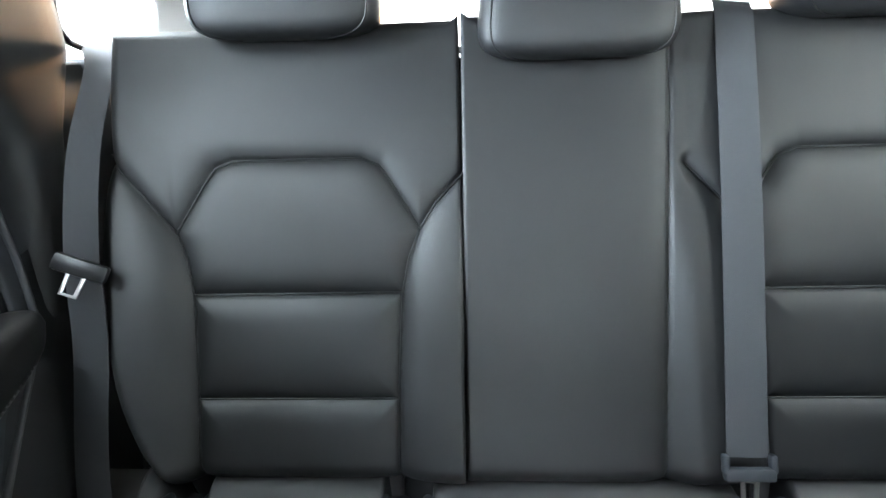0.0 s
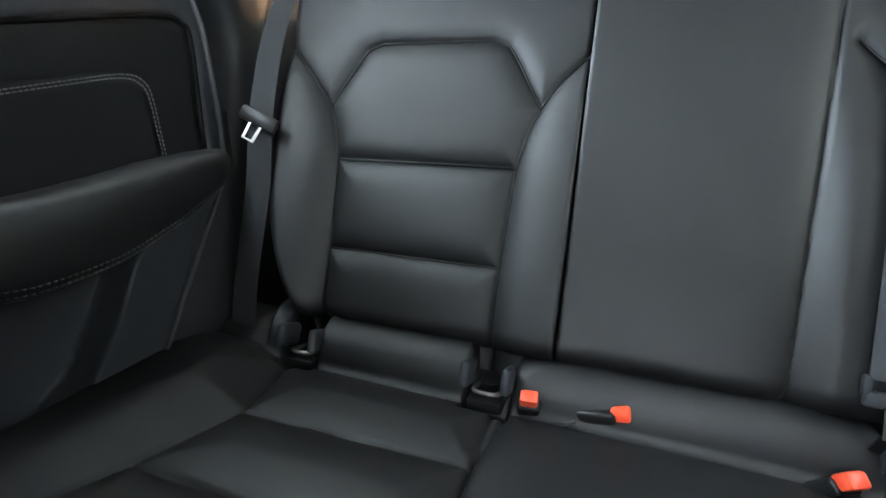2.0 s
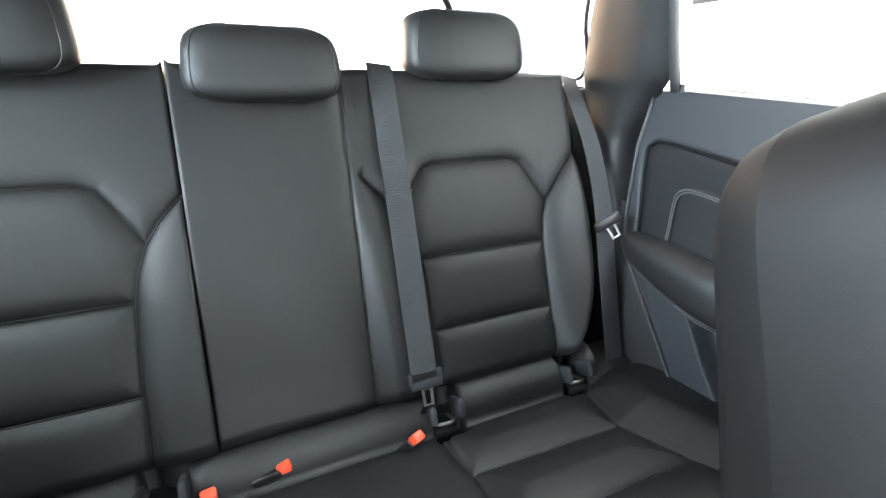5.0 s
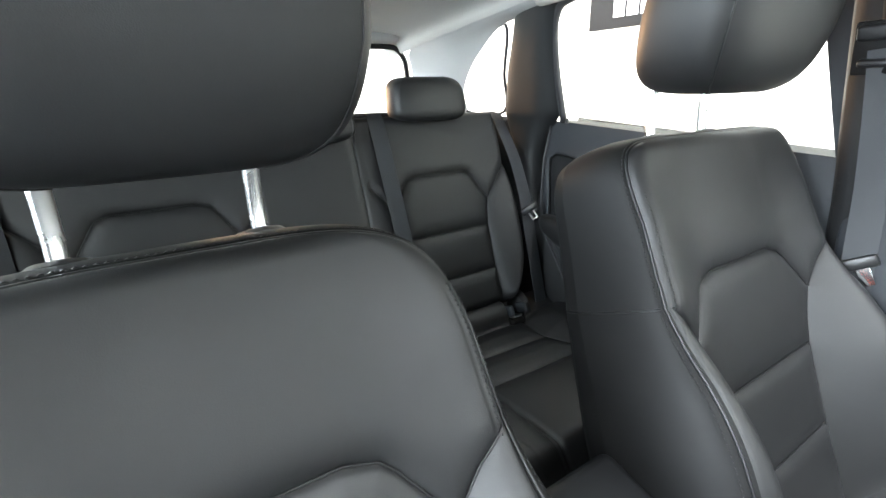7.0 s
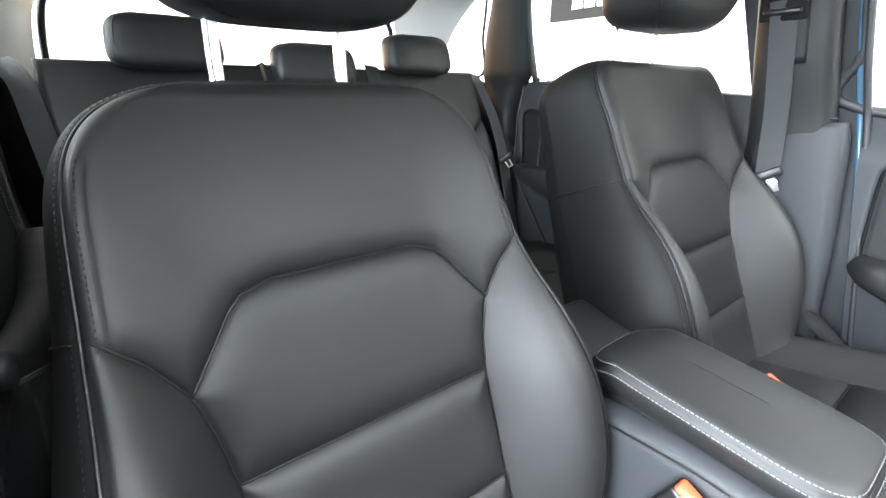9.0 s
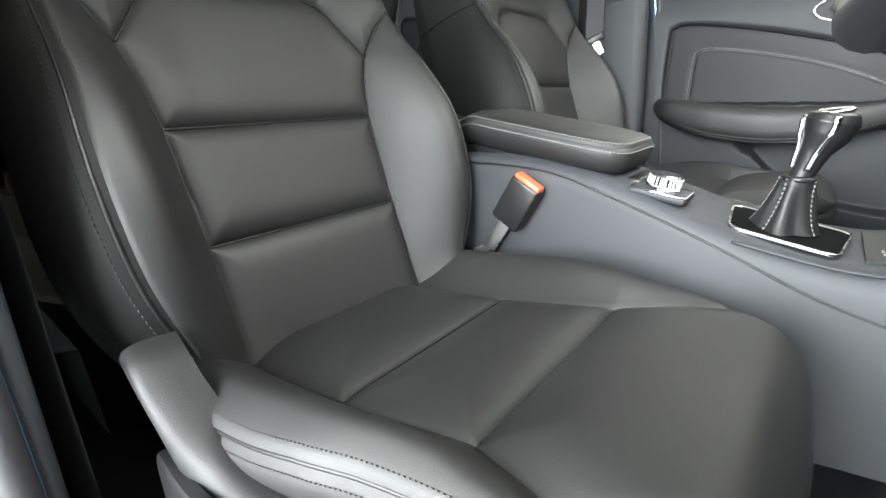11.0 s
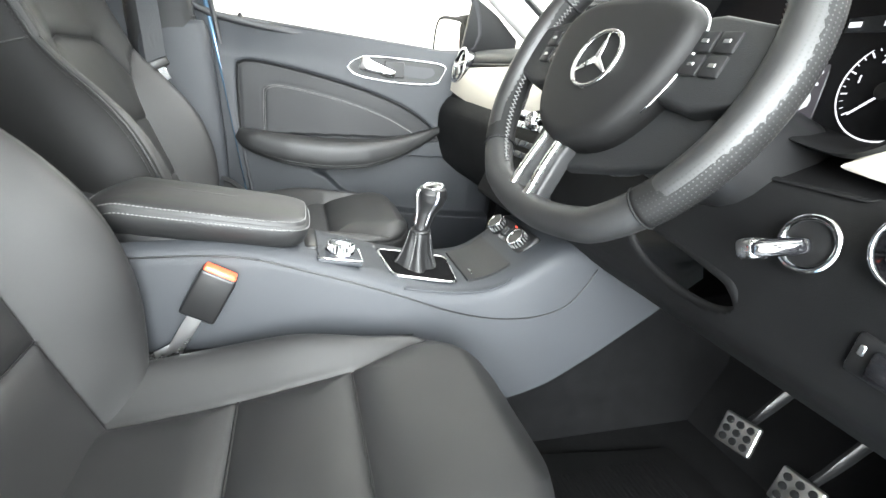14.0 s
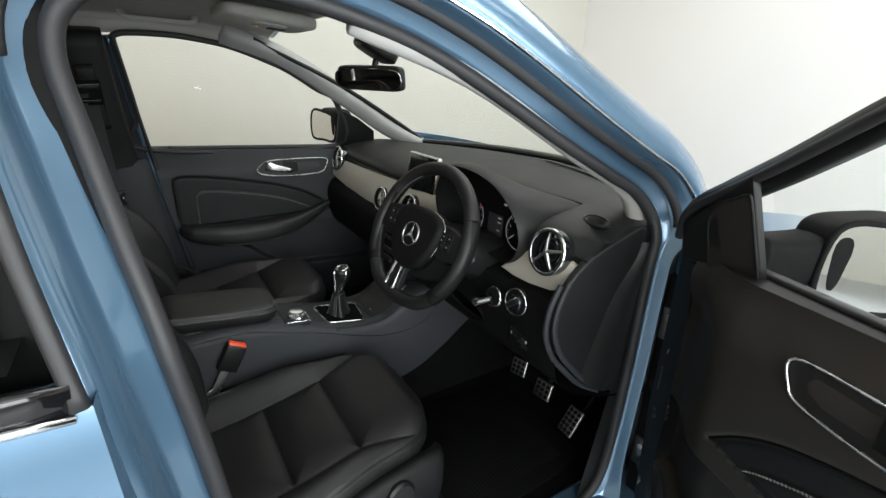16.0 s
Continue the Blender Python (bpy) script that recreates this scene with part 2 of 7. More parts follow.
def slab(outline, depth, m, r=0.002, seg=2):
    """A flat outline (x, y) made depth thick (towards +z), with rounded rims, laid by m."""
    bm = bmesh.new()
    vs = [bm.verts.new((x, y, 0)) for x, y in outline]
    bm.faces.new(vs)
    bm.normal_update()
    ex = bmesh.ops.extrude_face_region(bm, geom=bm.faces[:])
    top = [e for e in ex["geom"] if isinstance(e, bmesh.types.BMVert)]
    for v in top:
        v.co.z += depth
    bmesh.ops.recalc_face_normals(bm, faces=bm.faces[:])
    if r:
        ts = set(top)
        es = [e for e in bm.edges if e.verts[0] in ts and e.verts[1] in ts]
        bmesh.ops.bevel(bm, geom=es, offset=r, segments=seg, profile=0.5, affect="EDGES")
    bm.verts.index_update()
    return place(bm_geo(bm), m)


def lathe(profile, m, n=32, close=True):
    """A turned body: (radius, height) from the bottom up, round local z."""
    a = np.linspace(0, 2 * math.pi, n, endpoint=False)
    g = np.array([[(r * math.cos(t), r * math.sin(t), h) for t in a] for r, h in profile])
    v, f = grid_geo(g, wrap_v=True)
    f = [q[::-1] for q in f]
    if close:
        f.append(tuple(reversed(range(n))))
        f.append(tuple((len(profile) - 1) * n + k for k in range(n)))
    return place((v, f), m)


def ring(r, tube, m, n=40, k=10, flat=1.0):
    """A ring of radius r round local z."""
    a = np.linspace(0, 2 * math.pi, n, endpoint=False)
    b = np.linspace(0, 2 * math.pi, k, endpoint=False)
    g = np.array([[((r + tube * math.cos(q)) * math.cos(t), (r + tube * math.cos(q)) * math.sin(t), tube * flat * math.sin(q)) for q in b] for t in a])
    return place(grid_geo(g, True, True), m)


def pillow(c, half, e1=0.35, e2=0.35, nu=40, nv=24, bend=None):
    """A superellipsoid cushion of half sizes (x, y, z) about c; bend(v) shapes its unit points first."""
    u = np.linspace(-math.pi, math.pi, nu, endpoint=False)
    w = np.linspace(-math.pi / 2, math.pi / 2, nv)
    sp = lambda t, e: np.sign(t) * np.abs(t) ** e
    uu, ww = np.meshgrid(u, w, indexing="ij")
    x = sp(np.cos(ww), e1) * sp(np.cos(uu), e2)
    y = sp(np.cos(ww), e1) * sp(np.sin(uu), e2)
    z = sp(np.sin(ww), e1)
    p = np.stack([x, y, z], -1)
    if bend is not None:
        p = bend(p)
    p = p * np.array(half) + np.array(c)
    return grid_geo(p, wrap_u=True)


def near(x, y, line):
    """The distance of each place (x, y) from a broken line."""
    d = np.full(np.shape(x), 9.0)
    for (ax, ay), (bx, by) in zip(line[:-1], line[1:]):
        lx, ly = bx - ax, by - ay
        t = np.clip(((x - ax) * lx + (y - ay) * ly) / (lx * lx + ly * ly + 1e-12), 0, 1)
        d = np.minimum(d, np.hypot(x - ax - t * lx, y - ay - t * ly))
    return d


def inside(x, y, poly):
    r = np.zeros(np.shape(x), bool)
    for (ax, ay), (bx, by) in zip(poly, poly[1:] + poly[:1]):
        c = ((ay > y) != (by > y)) & (x < (bx - ax) * (y - ay) / (by - ay + 1e-12) + ax)
        r ^= c
    return r


def smooth(t):
    t = np.clip(t, 0, 1)
    return t * t * (3 - 2 * t)


def seam(d, wide=0.016, deep=0.005, crease=0.0035):
    """How far leather sinks at the distance d from a seam."""
    return deep * np.exp(-(d / wide) ** 2) + crease * np.exp(-(d / 0.0030) ** 2)


def snap(x, y, lines, rx, ry):
    """Draws the places of a sheet that lie next to a seam onto it, along one axis at a time."""
    nx, ny = x.copy(), y.copy()
    for line in lines:
        for (ax, ay), (bx, by) in zip(line[:-1], line[1:]):
            lx, ly = bx - ax, by - ay
            if abs(ly) >= 0.8 * abs(lx):
                t = (y - ay) / ly
                qx = ax + t * lx
                nx = np.where((t >= 0) & (t <= 1) & (np.abs(qx - x) < rx), qx, nx)
            elif abs(ly) < 0.15 * abs(lx):
                t = (x - ax) / lx
                qy = ay + t * ly
                ny = np.where((t >= 0) & (t <= 1) & (np.abs(qy - y) < ry), qy, ny)
    return nx, ny


def seam_cords(lines, x, y, d, to_world, parent):
    """The dark sewn line at the bottom of each seam; d is the sheet's height at (x, y)."""
    fx, fy, fd = x.ravel(), y.ravel(), d.ravel()
    for line in lines:
        q = []
        for (ax, ay), (bx, by) in zip(line[:-1], line[1:]):
            n = max(2, int(math.hypot(bx - ax, by - ay) / 0.005))
            q += [(ax + (bx - ax) * k / n, ay + (by - ay) * k / n) for k in range(n)]
        q = np.array([v for v in q + [line[-1]] if fy.min() + 0.004 < v[1] < fy.max() - 0.004])
        hgt = np.array([fd[np.argmin((fx - a) ** 2 + (fy - b) ** 2)] for a, b in q])
        pad_ = np.concatenate([[hgt[0]] * 2, hgt, [hgt[-1]] * 2])
        hgt = np.convolve(pad_, np.ones(5) / 5, "valid")
        part("seam", sweep(to_world(q[:, 0], q[:, 1], hgt + 0.0014), 0.0014, n=5, up=(0, 1, 0.4)), HARD, parent, "dark sewn seam", sharp=0)


def split_sheet(p, region, names, mat, parent, flip=False):
    """Cuts a sheet of leather into its sewn panels: region holds a panel's number for each cell."""
    nu, nv = p.shape[:2]
    idx = np.arange(nu * nv).reshape(nu, nv)
    q = np.stack([idx[:-1, :-1], idx[1:, :-1], idx[1:, 1:], idx[:-1, 1:]], -1)
    if flip:
        q = q[..., ::-1]
    flat = p.reshape(-1, 3)
    out = {}
    for k, name in names.items():
        f = q[region == k]
        if not len(f):
            continue
        used, inv = np.unique(f, return_inverse=True)
        out[k] = part(name, (flat[used], inv.reshape(f.shape)), mat, parent, sharp=0)
    return out


def stitches(path, normal, length=0.0045, gap=0.002, wide=0.0013, lift=0.0006):
    """A row of thread stitches along a path; normal is the way up from the surface."""
    p = np.asarray(path, float)
    seg = np.linalg.norm(np.diff(p, axis=0), axis=1)
    s = np.concatenate([[0], np.cumsum(seg)])
    nrm = np.broadcast_to(np.asarray(normal, float), p.shape)
    vs, fs = [], []
    t = 0.0
    while t + length < s[-1]:
        a = np.array([np.interp(t, s, p[:, k]) for k in range(3)])
        b = np.array([np.interp(t + length, s, p[:, k]) for k in range(3)])
        nn = np.array([np.interp(t, s, nrm[:, k]) for k in range(3)])
        nn /= np.linalg.norm(nn) + 1e-9
        d = b - a
        side = np.cross(d, nn)
        side = side / (np.linalg.norm(side) + 1e-9) * wide / 2
        m0 = (a + b) / 2 + nn * (lift + 0.0009)
        k = len(vs)
        vs += [a - side, a + side, m0 + side, m0 - side, b - side, b + side]
        fs += [(k, k + 1, k + 2, k + 3), (k + 3, k + 2, k + 5, k + 4), (k, k + 3, k + 4), (k + 1, k + 5, k + 2)]
        t += length + gap
    return np.array(vs), fs


def turn_to(z_axis, x_axis=(1, 0, 0), at=(0, 0, 0)):
    """A pose whose z points along z_axis and whose x lies near x_axis."""
    z = Vector(z_axis).normalized()
    x = Vector(x_axis)
    x = (x - z * x.dot(z)).normalized()
    y = z.cross(x)
    m = Matrix((x, y, z)).transposed().to_4x4()
    m.translation = at
    return m


# ---- the studio ----
def panel(name, c, size, mat, label, r=0.0):
    return solo(name, rbox(c, size, 0.002 if not r else r, 1), mat, label, kind="structure")


panel("ground", (0.9, 0.5, -0.05), (8.4, 11.2, 0.1), FLOOR, "pale grey resin studio floor")
panel("wall_west", (-3.26, 0.5, 1.75), (0.12, 11.2, 3.5), WALL, "white painted studio wall")
panel("wall_east", (5.06, 0.5, 1.75), (0.12, 11.2, 3.5), WALL, "white painted studio wall")
panel("wall_south", (0.9, -5.06, 1.75), (8.2, 0.12, 3.5), WALL, "white painted studio wall")
panel("wall_north", (0.9, 5.86, 1.75), (8.2, 0.12, 3.5), WALL_WHITE, "white painted studio wall")
panel("ceiling", (0.9, 0.5, 3.56), (8.4, 11.2, 0.12), WALL, "white painted studio ceiling")
sign = thing("wall_sign", (-3.18, -0.9, 1.75), "grey sign board with white lettering on the studio wall", "sign")
part("board", rbox((-3.18, -0.82, 2.055), (0.03, 2.36, 0.62), 0.004), SIGN, sign)
for k, (wd, hg, up) in enumerate(((0.10, 0.16, 0), (0.10, 0.11, 0), (0.10, 0.11, 0), (0.10, 0.16, 0), (0.10, 0.11, 0), (0.07, 0.11, 0), (0.10, 0.14, 0), (0.10, 0.11, 0))):
    part("lettering_bar", rbox((-3.158, -1.70 + k * 0.125, 1.825 + hg / 2), (0.012, wd, hg), 0.003), SIGN_WHITE, sign, "white lettering bar")


# ---- the car's shell ----
def x_in(z):
    return 0.745 - max(0.0, z - 1.10) * 0.34


shell = thing("hatchback_car", (0, 0.6, 0.2), "light blue metallic car body with a roof, pillars and sills", "car")
# aperture of the open door: rubber seal, painted flange, outer skin
LOOP = [(0.842, 1.118), (0.822, 1.233), (0.804, 1.347), (0.792, 1.437), (0.808, 1.490), (0.86, 1.522), (0.986, 1.533), (1.137, 1.512), (1.323, 1.445), (1.565, 1.307),
        (1.686, 1.240), (1.772, 1.190), (1.818, 1.112), (1.812, 0.973), (1.806, 0.682), (1.780, 0.420), (1.70, 0.345), (1.55, 0.325), (1.20, 0.325), (1.02, 0.345), (0.93, 0.43), (0.895, 0.62), (0.868, 0.90)]
loop2 = spline([(y, z) for y, z in LOOP], 6, True)
cen = np.array([1.30, 0.95])


def loop_ring(grow, dx):
    t = np.roll(loop2, -1, 0) - np.roll(loop2, 1, 0)
    nrm = np.stack([t[:, 1], -t[:, 0]], -1)
    nrm /= np.linalg.norm(nrm, axis=1)[:, None]
    sgn = np.sign(np.sum(nrm * (loop2 - cen), axis=1))
    nrm *= np.where(sgn == 0, 1, sgn)[:, None]
    # narrower flange below the front pillar
    slim = 1 - 0.5 * smooth((loop2[:, 0] - 1.74) / 0.06) * smooth((1.14 - loop2[:, 1]) / 0.10)
    q = loop2 + nrm * (grow * slim)[:, None]
    x = np.array([x_in(z) for z in loop2[:, 1]]) + dx * slim
    return np.stack([x, q[:, 0], q[:, 1]], -1)


part("door_seal", sweep(loop_ring(0.0, 0.0), 0.013, 0.013, 10, True, up=(1, 0, 0)), RUBBER, shell, "thick black rubber door seal", sharp=0)
rings = [loop_ring(0.006, -0.014), loop_ring(0.010, -0.008), loop_ring(0.020, 0.004), loop_ring(0.040, 0.010), loop_ring(0.046, 0.022), loop_ring(0.052, 0.055), loop_ring(0.058, 0.066)]
part("door_aperture", grid_geo(np.array(rings), wrap_v=True), PAINT, shell, "blue painted door aperture", sharp=50)
# painted face of the middle pillar beside the open door
kb_ = [i % len(loop2) for i in range(20 * 6, 23 * 6 + 3 * 6)]
part("b_pillar_skin", grid_geo(np.array([loop_ring(g_, d_)[kb_] for g_, d_ in ((0.057, 0.064), (0.061, 0.075), (0.068, 0.083), (0.080, 0.086), (0.086, 0.083), (0.088, 0.070))])), PAINT, shell, "blue painted face of the middle pillar", sharp=0)
# second seal along the front pillar and roof
sec = loop_ring(0.048, 0.030)
ks = [i for i in range(len(loop2)) if 3 * 6 <= i <= 12 * 6]
part("pillar_seal", sweep(sec[ks], 0.014, 0.010, 8, up=(1, 0, 0)), RUBBER, shell, "flat black rubber strip on the pillar", sharp=0)
# outer skin beside the front pillar and roof
o1, o2, o3, o4 = loop_ring(0.058, 0.066), loop_ring(0.072, 0.074), loop_ring(0.115, 0.060), loop_ring(0.150, 0.010)
part("roof_rail", grid_geo(np.array([o1[ks], o2[ks], o3[ks], o4[ks]])), PAINT, shell, "blue painted front pillar and roof edge", sharp=0)
part("rail_strip", sweep(loop_ring(0.062, 0.072)[ks], 0.003, 0.003, 6, up=(1, 0, 0)), CHROME, shell, "thin bright strip")


def ribbon_sheet(name, rows, mat, label="", parent=None, sharp=40, thick=0.012, way=(0, 0, -1)):
    """A bent panel through rows of points, with thickness."""
    a = np.array([spline(r, 6) for r in rows])
    g = a if len(rows) < 3 else np.array([spline(a[:, k], 6) for k in range(a.shape[1])]).transpose(1, 0, 2)
    b = g + np.array(way) * thick
    geo = join(grid_geo(g), (grid_geo(b)[0], [q[::-1] for q in grid_geo(b)[1]]),
               grid_geo(np.array([g[0], b[0]])), grid_geo(np.array([g[-1], b[-1]])), grid_geo(np.array([g[:, 0], b[:, 0]])), grid_geo(np.array([g[:, -1], b[:, -1]])))
    return part(name, weld(geo), mat, parent or shell, label, sharp)


# roof skin and headliner
rows = []
for y, zc, ze, w in ((-0.80, 1.50, 1.45, 0.54), (-0.30, 1.590, 1.54, 0.60), (0.40, 1.642, 1.590, 0.615), (1.00, 1.634, 1.585, 0.615), (1.34, 1.590, 1.535, 0.60)):
    rows.append([(-w, y, ze), (-w * 0.55, y, zc - 0.006), (0, y, zc), (w * 0.55, y, zc - 0.006), (w, y, ze)])
ribbon_sheet("roof", rows, PAINT, "blue painted roof skin", thick=0.006)
rows = []
for y, zc, ze, w in ((-0.72, 1.465, 1.405, 0.52), (-0.30, 1.530, 1.472, 0.560), (0.08, 1.566, 1.514, 0.572), (0.40, 1.592, 1.540, 0.604), (0.95, 1.592, 1.552, 0.612), (1.14, 1.582, 1.540, 0.61), (1.32, 1.556, 1.505, 0.60)):
    rows.append([(-w, y, ze), (-w * 0.85, y, zc - 0.012), (0, y, zc), (w * 0.85, y, zc - 0.012), (w, y, ze)])
ribbon_sheet("headliner", rows, LINER, "pale grey fabric headliner", thick=0.008, way=(0, 0, 1))

# pillars, rails and trims; s: +1 right, -1 left
for s in (1, -1):
    xs = lambda z, d=0.0: s * (x_in(z) + d)
    # roof side trim
    part("roof_side_trim", sweep(spline([(s * 0.572, 0.02, 1.508), (s * 0.596, 0.35, 1.530), (s * 0.604, 0.72, 1.540)], 6), 0.022, 0.020, 10, square=3), LINER, shell, "pale grey roof side trim", sharp=0)
    # pale trim between the quarter window, the headliner and the tailgate
    qa = [(-0.475, 1.195), (-0.470, 1.275), (-0.415, 1.338), (-0.330, 1.398), (-0.205, 1.462), (-0.100, 1.482), (0.080, 1.505)]
    row_a = spline([(xs(z, 0.002), y, z) for y, z in qa], 6)
    row_b = spline([(s * a, b, c) for a, b, c in ((0.602, -0.680, 1.175), (0.600, -0.675, 1.262), (0.584, -0.660, 1.360), (0.545, -0.590, 1.432), (0.552, -0.290, 1.470), (0.560, -0.100, 1.496), (0.568, 0.080, 1.516))], 6)
    mid_ = (row_a + row_b) / 2 + np.array([-s * 0.006, 0.012, 0.0])
    sheet_ = np.array([spline([p_, m_, q_], 5) for p_, m_, q_ in zip(row_a, mid_, row_b)])
    part("rear_pillar_trim", join(grid_geo(sheet_), grid_geo(sheet_ + np.array([s * 0.006, -0.004, 0.004]))), PILLAR, shell, "pale grey rear pillar trim", sharp=0)
    part("belt_exit", sweep(spline([(s * 0.668, -0.555, 1.285), (s * 0.675, -0.548, 1.255), (s * 0.682, -0.542, 1.228)], 5), 0.008, 0.004, 10, up=(s, 0.6, 0)), HARD, shell, "black belt exit slot", sharp=0)
    # dark pillar between the rear door and the quarter window: rear and front edge at each height
    cp = [(0.56, 0.02, 0.19), (0.70, -0.08, 0.06), (0.90, -0.15, -0.045), (1.05, -0.205, -0.095), (1.13, -0.243, -0.072), (1.185, -0.262, -0.046), (1.225, -0.262, -0.020), (1.34, -0.213, -0.006), (1.42, -0.165, 0.010), (1.49, -0.128, 0.034), (1.525, -0.110, 0.055)]
    cs = spline(cp, 5)
    dep = np.interp(cs[:, 0], [0.56, 0.85, 1.0, 1.1, 1.15, 1.2, 1.30], [0.085, 0.075, 0.066, 0.061, 0.049, 0.038, 0.027])
    rows_ = []
    for u in np.linspace(0, 1, 13):
        rows_.append([(s * (x_in(z) + 0.010 - dp * (1 - abs(2 * u - 1) ** 4)), r_ + (f_ - r_) * u, z) for (z, r_, f_), dp in zip(cs, dep)])
    part("c_pillar", grid_geo(np.array(rows_)), SOFT, shell, "dark rear door pillar trim", sharp=0)
    part("side_bolster_trim", grid_geo(np.array([spline([(s * 0.705, -0.25, 1.0), (s * 0.700, -0.15, 0.98), (s * 0.705, -0.035, 0.95)], 5),
                                                 spline([(s * 0.66, -0.15, 0.75), (s * 0.655, -0.02, 0.74), (s * 0.672, 0.075, 0.74)], 5), spline([(s * 0.65, -0.08, 0.56), (s * 0.648, 0.08, 0.56), (s * 0.664, 0.215, 0.56)], 5)])), SOFT, shell, "dark moulded rear side trim", sharp=0)
    # middle pillar, inside trim
    yb = 0.0 if s < 0 else -0.022
    xo_, th_ = (0.0, 0.032) if s < 0 else (0.034, 0.012)
    # driver's side gets a blacker plastic, its shade put into the colour
    part("b_pillar", sweep(spline([(xs(0.6, xo_ - 0.040), 0.80 + yb, 0.36), (xs(0.8, xo_ - 0.045), 0.785 + yb, 0.75), (xs(1.05, xo_ - 0.048), 0.772 + yb, 1.05), (xs(1.25, xo_ - 0.048), 0.760 + yb, 1.25), (xs(1.50, xo_ - 0.045), 0.750 + yb, 1.52)], 6), [0.082] * 12 + list(np.linspace(0.082, 0.066, 13)), th_, 14, up=(1, 0, 0), square=4), SOFT if s < 0 else DASH_LOW, shell, "dark moulded middle pillar trim", sharp=0)
    part("pillar_joint", sweep(spline([(xs(1.115, -0.049 + xo_ - th_), 0.70 + yb, 1.118), (xs(1.115, -0.051 + xo_ - th_), 0.78 + yb, 1.114), (xs(1.115, -0.038 + xo_ - th_), 0.855 + yb, 1.112)], 5), 0.0020, n=6), HARD, shell, "dark trim joint", sharp=0)
    part("adjuster_slot", sweep(spline([(xs(1.42, -0.050 + xo_ - th_), 0.752 + yb, 1.42), (xs(1.30, -0.051 + xo_ - th_), 0.760 + yb, 1.30), (xs(1.22, -0.052 + xo_ - th_), 0.764 + yb, 1.22)], 5), 0.026, 0.005, 10, up=(1, 0, 0), square=4), SOFT, shell, "dark belt adjuster slot", sharp=0)
    part("lower_pillar_trim", sweep(spline([(xs(0.6, xo_ - 0.052), 0.835 + yb, 0.36), (xs(0.8, xo_ - 0.056), 0.82 + yb, 0.75), (xs(1.0, xo_ - 0.058), 0.800 + yb, 1.0), (xs(1.09, xo_ - 0.052), 0.79 + yb, 1.095)], 6), [0.088] * 13 + [0.088, 0.088, 0.087, 0.086, 0.084, 0.080], th_ - 0.002, 14, up=(1, 0, 0), square=4), GREY_TRIM, shell, "grey moulded lower pillar trim", sharp=0)
    zz_ = [0.34, 0.62, 0.90, 1.118, 1.233, 1.347, 1.437, 1.51]
    yf = [0.93, 0.895, 0.868, 0.842, 0.822, 0.804, 0.792, 0.80] if s > 0 else [0.985, 0.955, 0.915, 0.890, 0.872, 0.855, 0.842, 0.84]
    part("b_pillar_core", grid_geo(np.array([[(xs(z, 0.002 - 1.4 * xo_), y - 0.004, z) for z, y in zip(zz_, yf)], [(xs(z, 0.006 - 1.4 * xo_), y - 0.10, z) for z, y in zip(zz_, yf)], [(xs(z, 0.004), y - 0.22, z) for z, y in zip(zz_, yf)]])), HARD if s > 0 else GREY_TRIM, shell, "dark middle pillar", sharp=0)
    # closing trims behind the rear doors and under all doors, added to block light leaks
    part("quarter_trim", rbox((s * 0.742, -0.48, 0.755), (0.014, 0.96, 0.87), 0.004, 1), SOFT, shell, "dark rear quarter trim")
    part("quarter_ledge", rbox((s * 0.715, -0.60, 1.185), (0.10, 0.58, 0.02), 0.006, 2), DASH_LOW, shell)
    part("sill_trim", rbox((s * 0.752, 0.40, 0.40), (0.016, 0.94, 0.20), 0.004, 1), SOFT, shell, "black sill trim")
    if s < 0:
        part("sill_trim", rbox((s * 0.752, 1.36, 0.39), (0.016, 1.0, 0.18), 0.004, 1), SOFT, shell, "black sill trim")
    # sills
    part("sill", rbox((s * 0.76, 0.95, 0.30), (0.16, 2.4, 0.09), 0.02, 3), PAINT, shell, "blue painted sill")
    # front pillar trim, pale
    part("a_pillar_trim", sweep(spline([(s * 0.590, 1.16, 1.500 + 0.032 * (s < 0)), (s * 0.615, 1.38, 1.425 + 0.034 * (s < 0)), (s * 0.645, 1.62, 1.295 + 0.026 * (s < 0))] + ([(s * 0.665, 1.83, 1.185), (s * 0.675, 2.0, 1.10)] if s < 0 else [(0.664, 1.79, 1.200), (0.676, 1.865, 1.085)]), 6), np.linspace(0.020 if s > 0 else 0.042, 0.042 if s < 0 else 0.058, 25), np.linspace(0.016 if s > 0 else 0.026, 0.026, 25), 12, up=(s * 0.5, 0, 0.85), square=3), PILLAR, shell, "pale grey front pillar trim", sharp=0)
    part("rear_door_frame", sweep(spline([(xs(1.19, 0.015), -0.018, 1.19), (xs(1.35, 0.015), -0.010, 1.35), (xs(1.47, 0.015), 0.020, 1.47), (xs(1.51, 0.015), 0.10, 1.505), (xs(1.525, 0.015), 0.35, 1.522), (xs(1.525, 0.015), 0.62, 1.522), (xs(1.50, 0.015), 0.675, 1.50), (xs(1.15, 0.015), 0.685, 1.15)], 6), 0.009, 0.010, 8, up=(1, 0, 0), square=3), RUBBER, shell, "black window rubber of the rear door", sharp=0)
    qw = [(-0.268, 1.215), (-0.225, 1.335), (-0.170, 1.452), (-0.205, 1.468), (-0.338, 1.404), (-0.428, 1.342), (-0.486, 1.276), (-0.480, 1.212)]
    part("quarter_frame", sweep(spline([(xs(z, 0.004), y, z) for y, z in qw], 5, True), 0.005, 0.005, 8, True, up=(1, 0, 0)), RUBBER, shell, "black quarter window rubber", sharp=0)
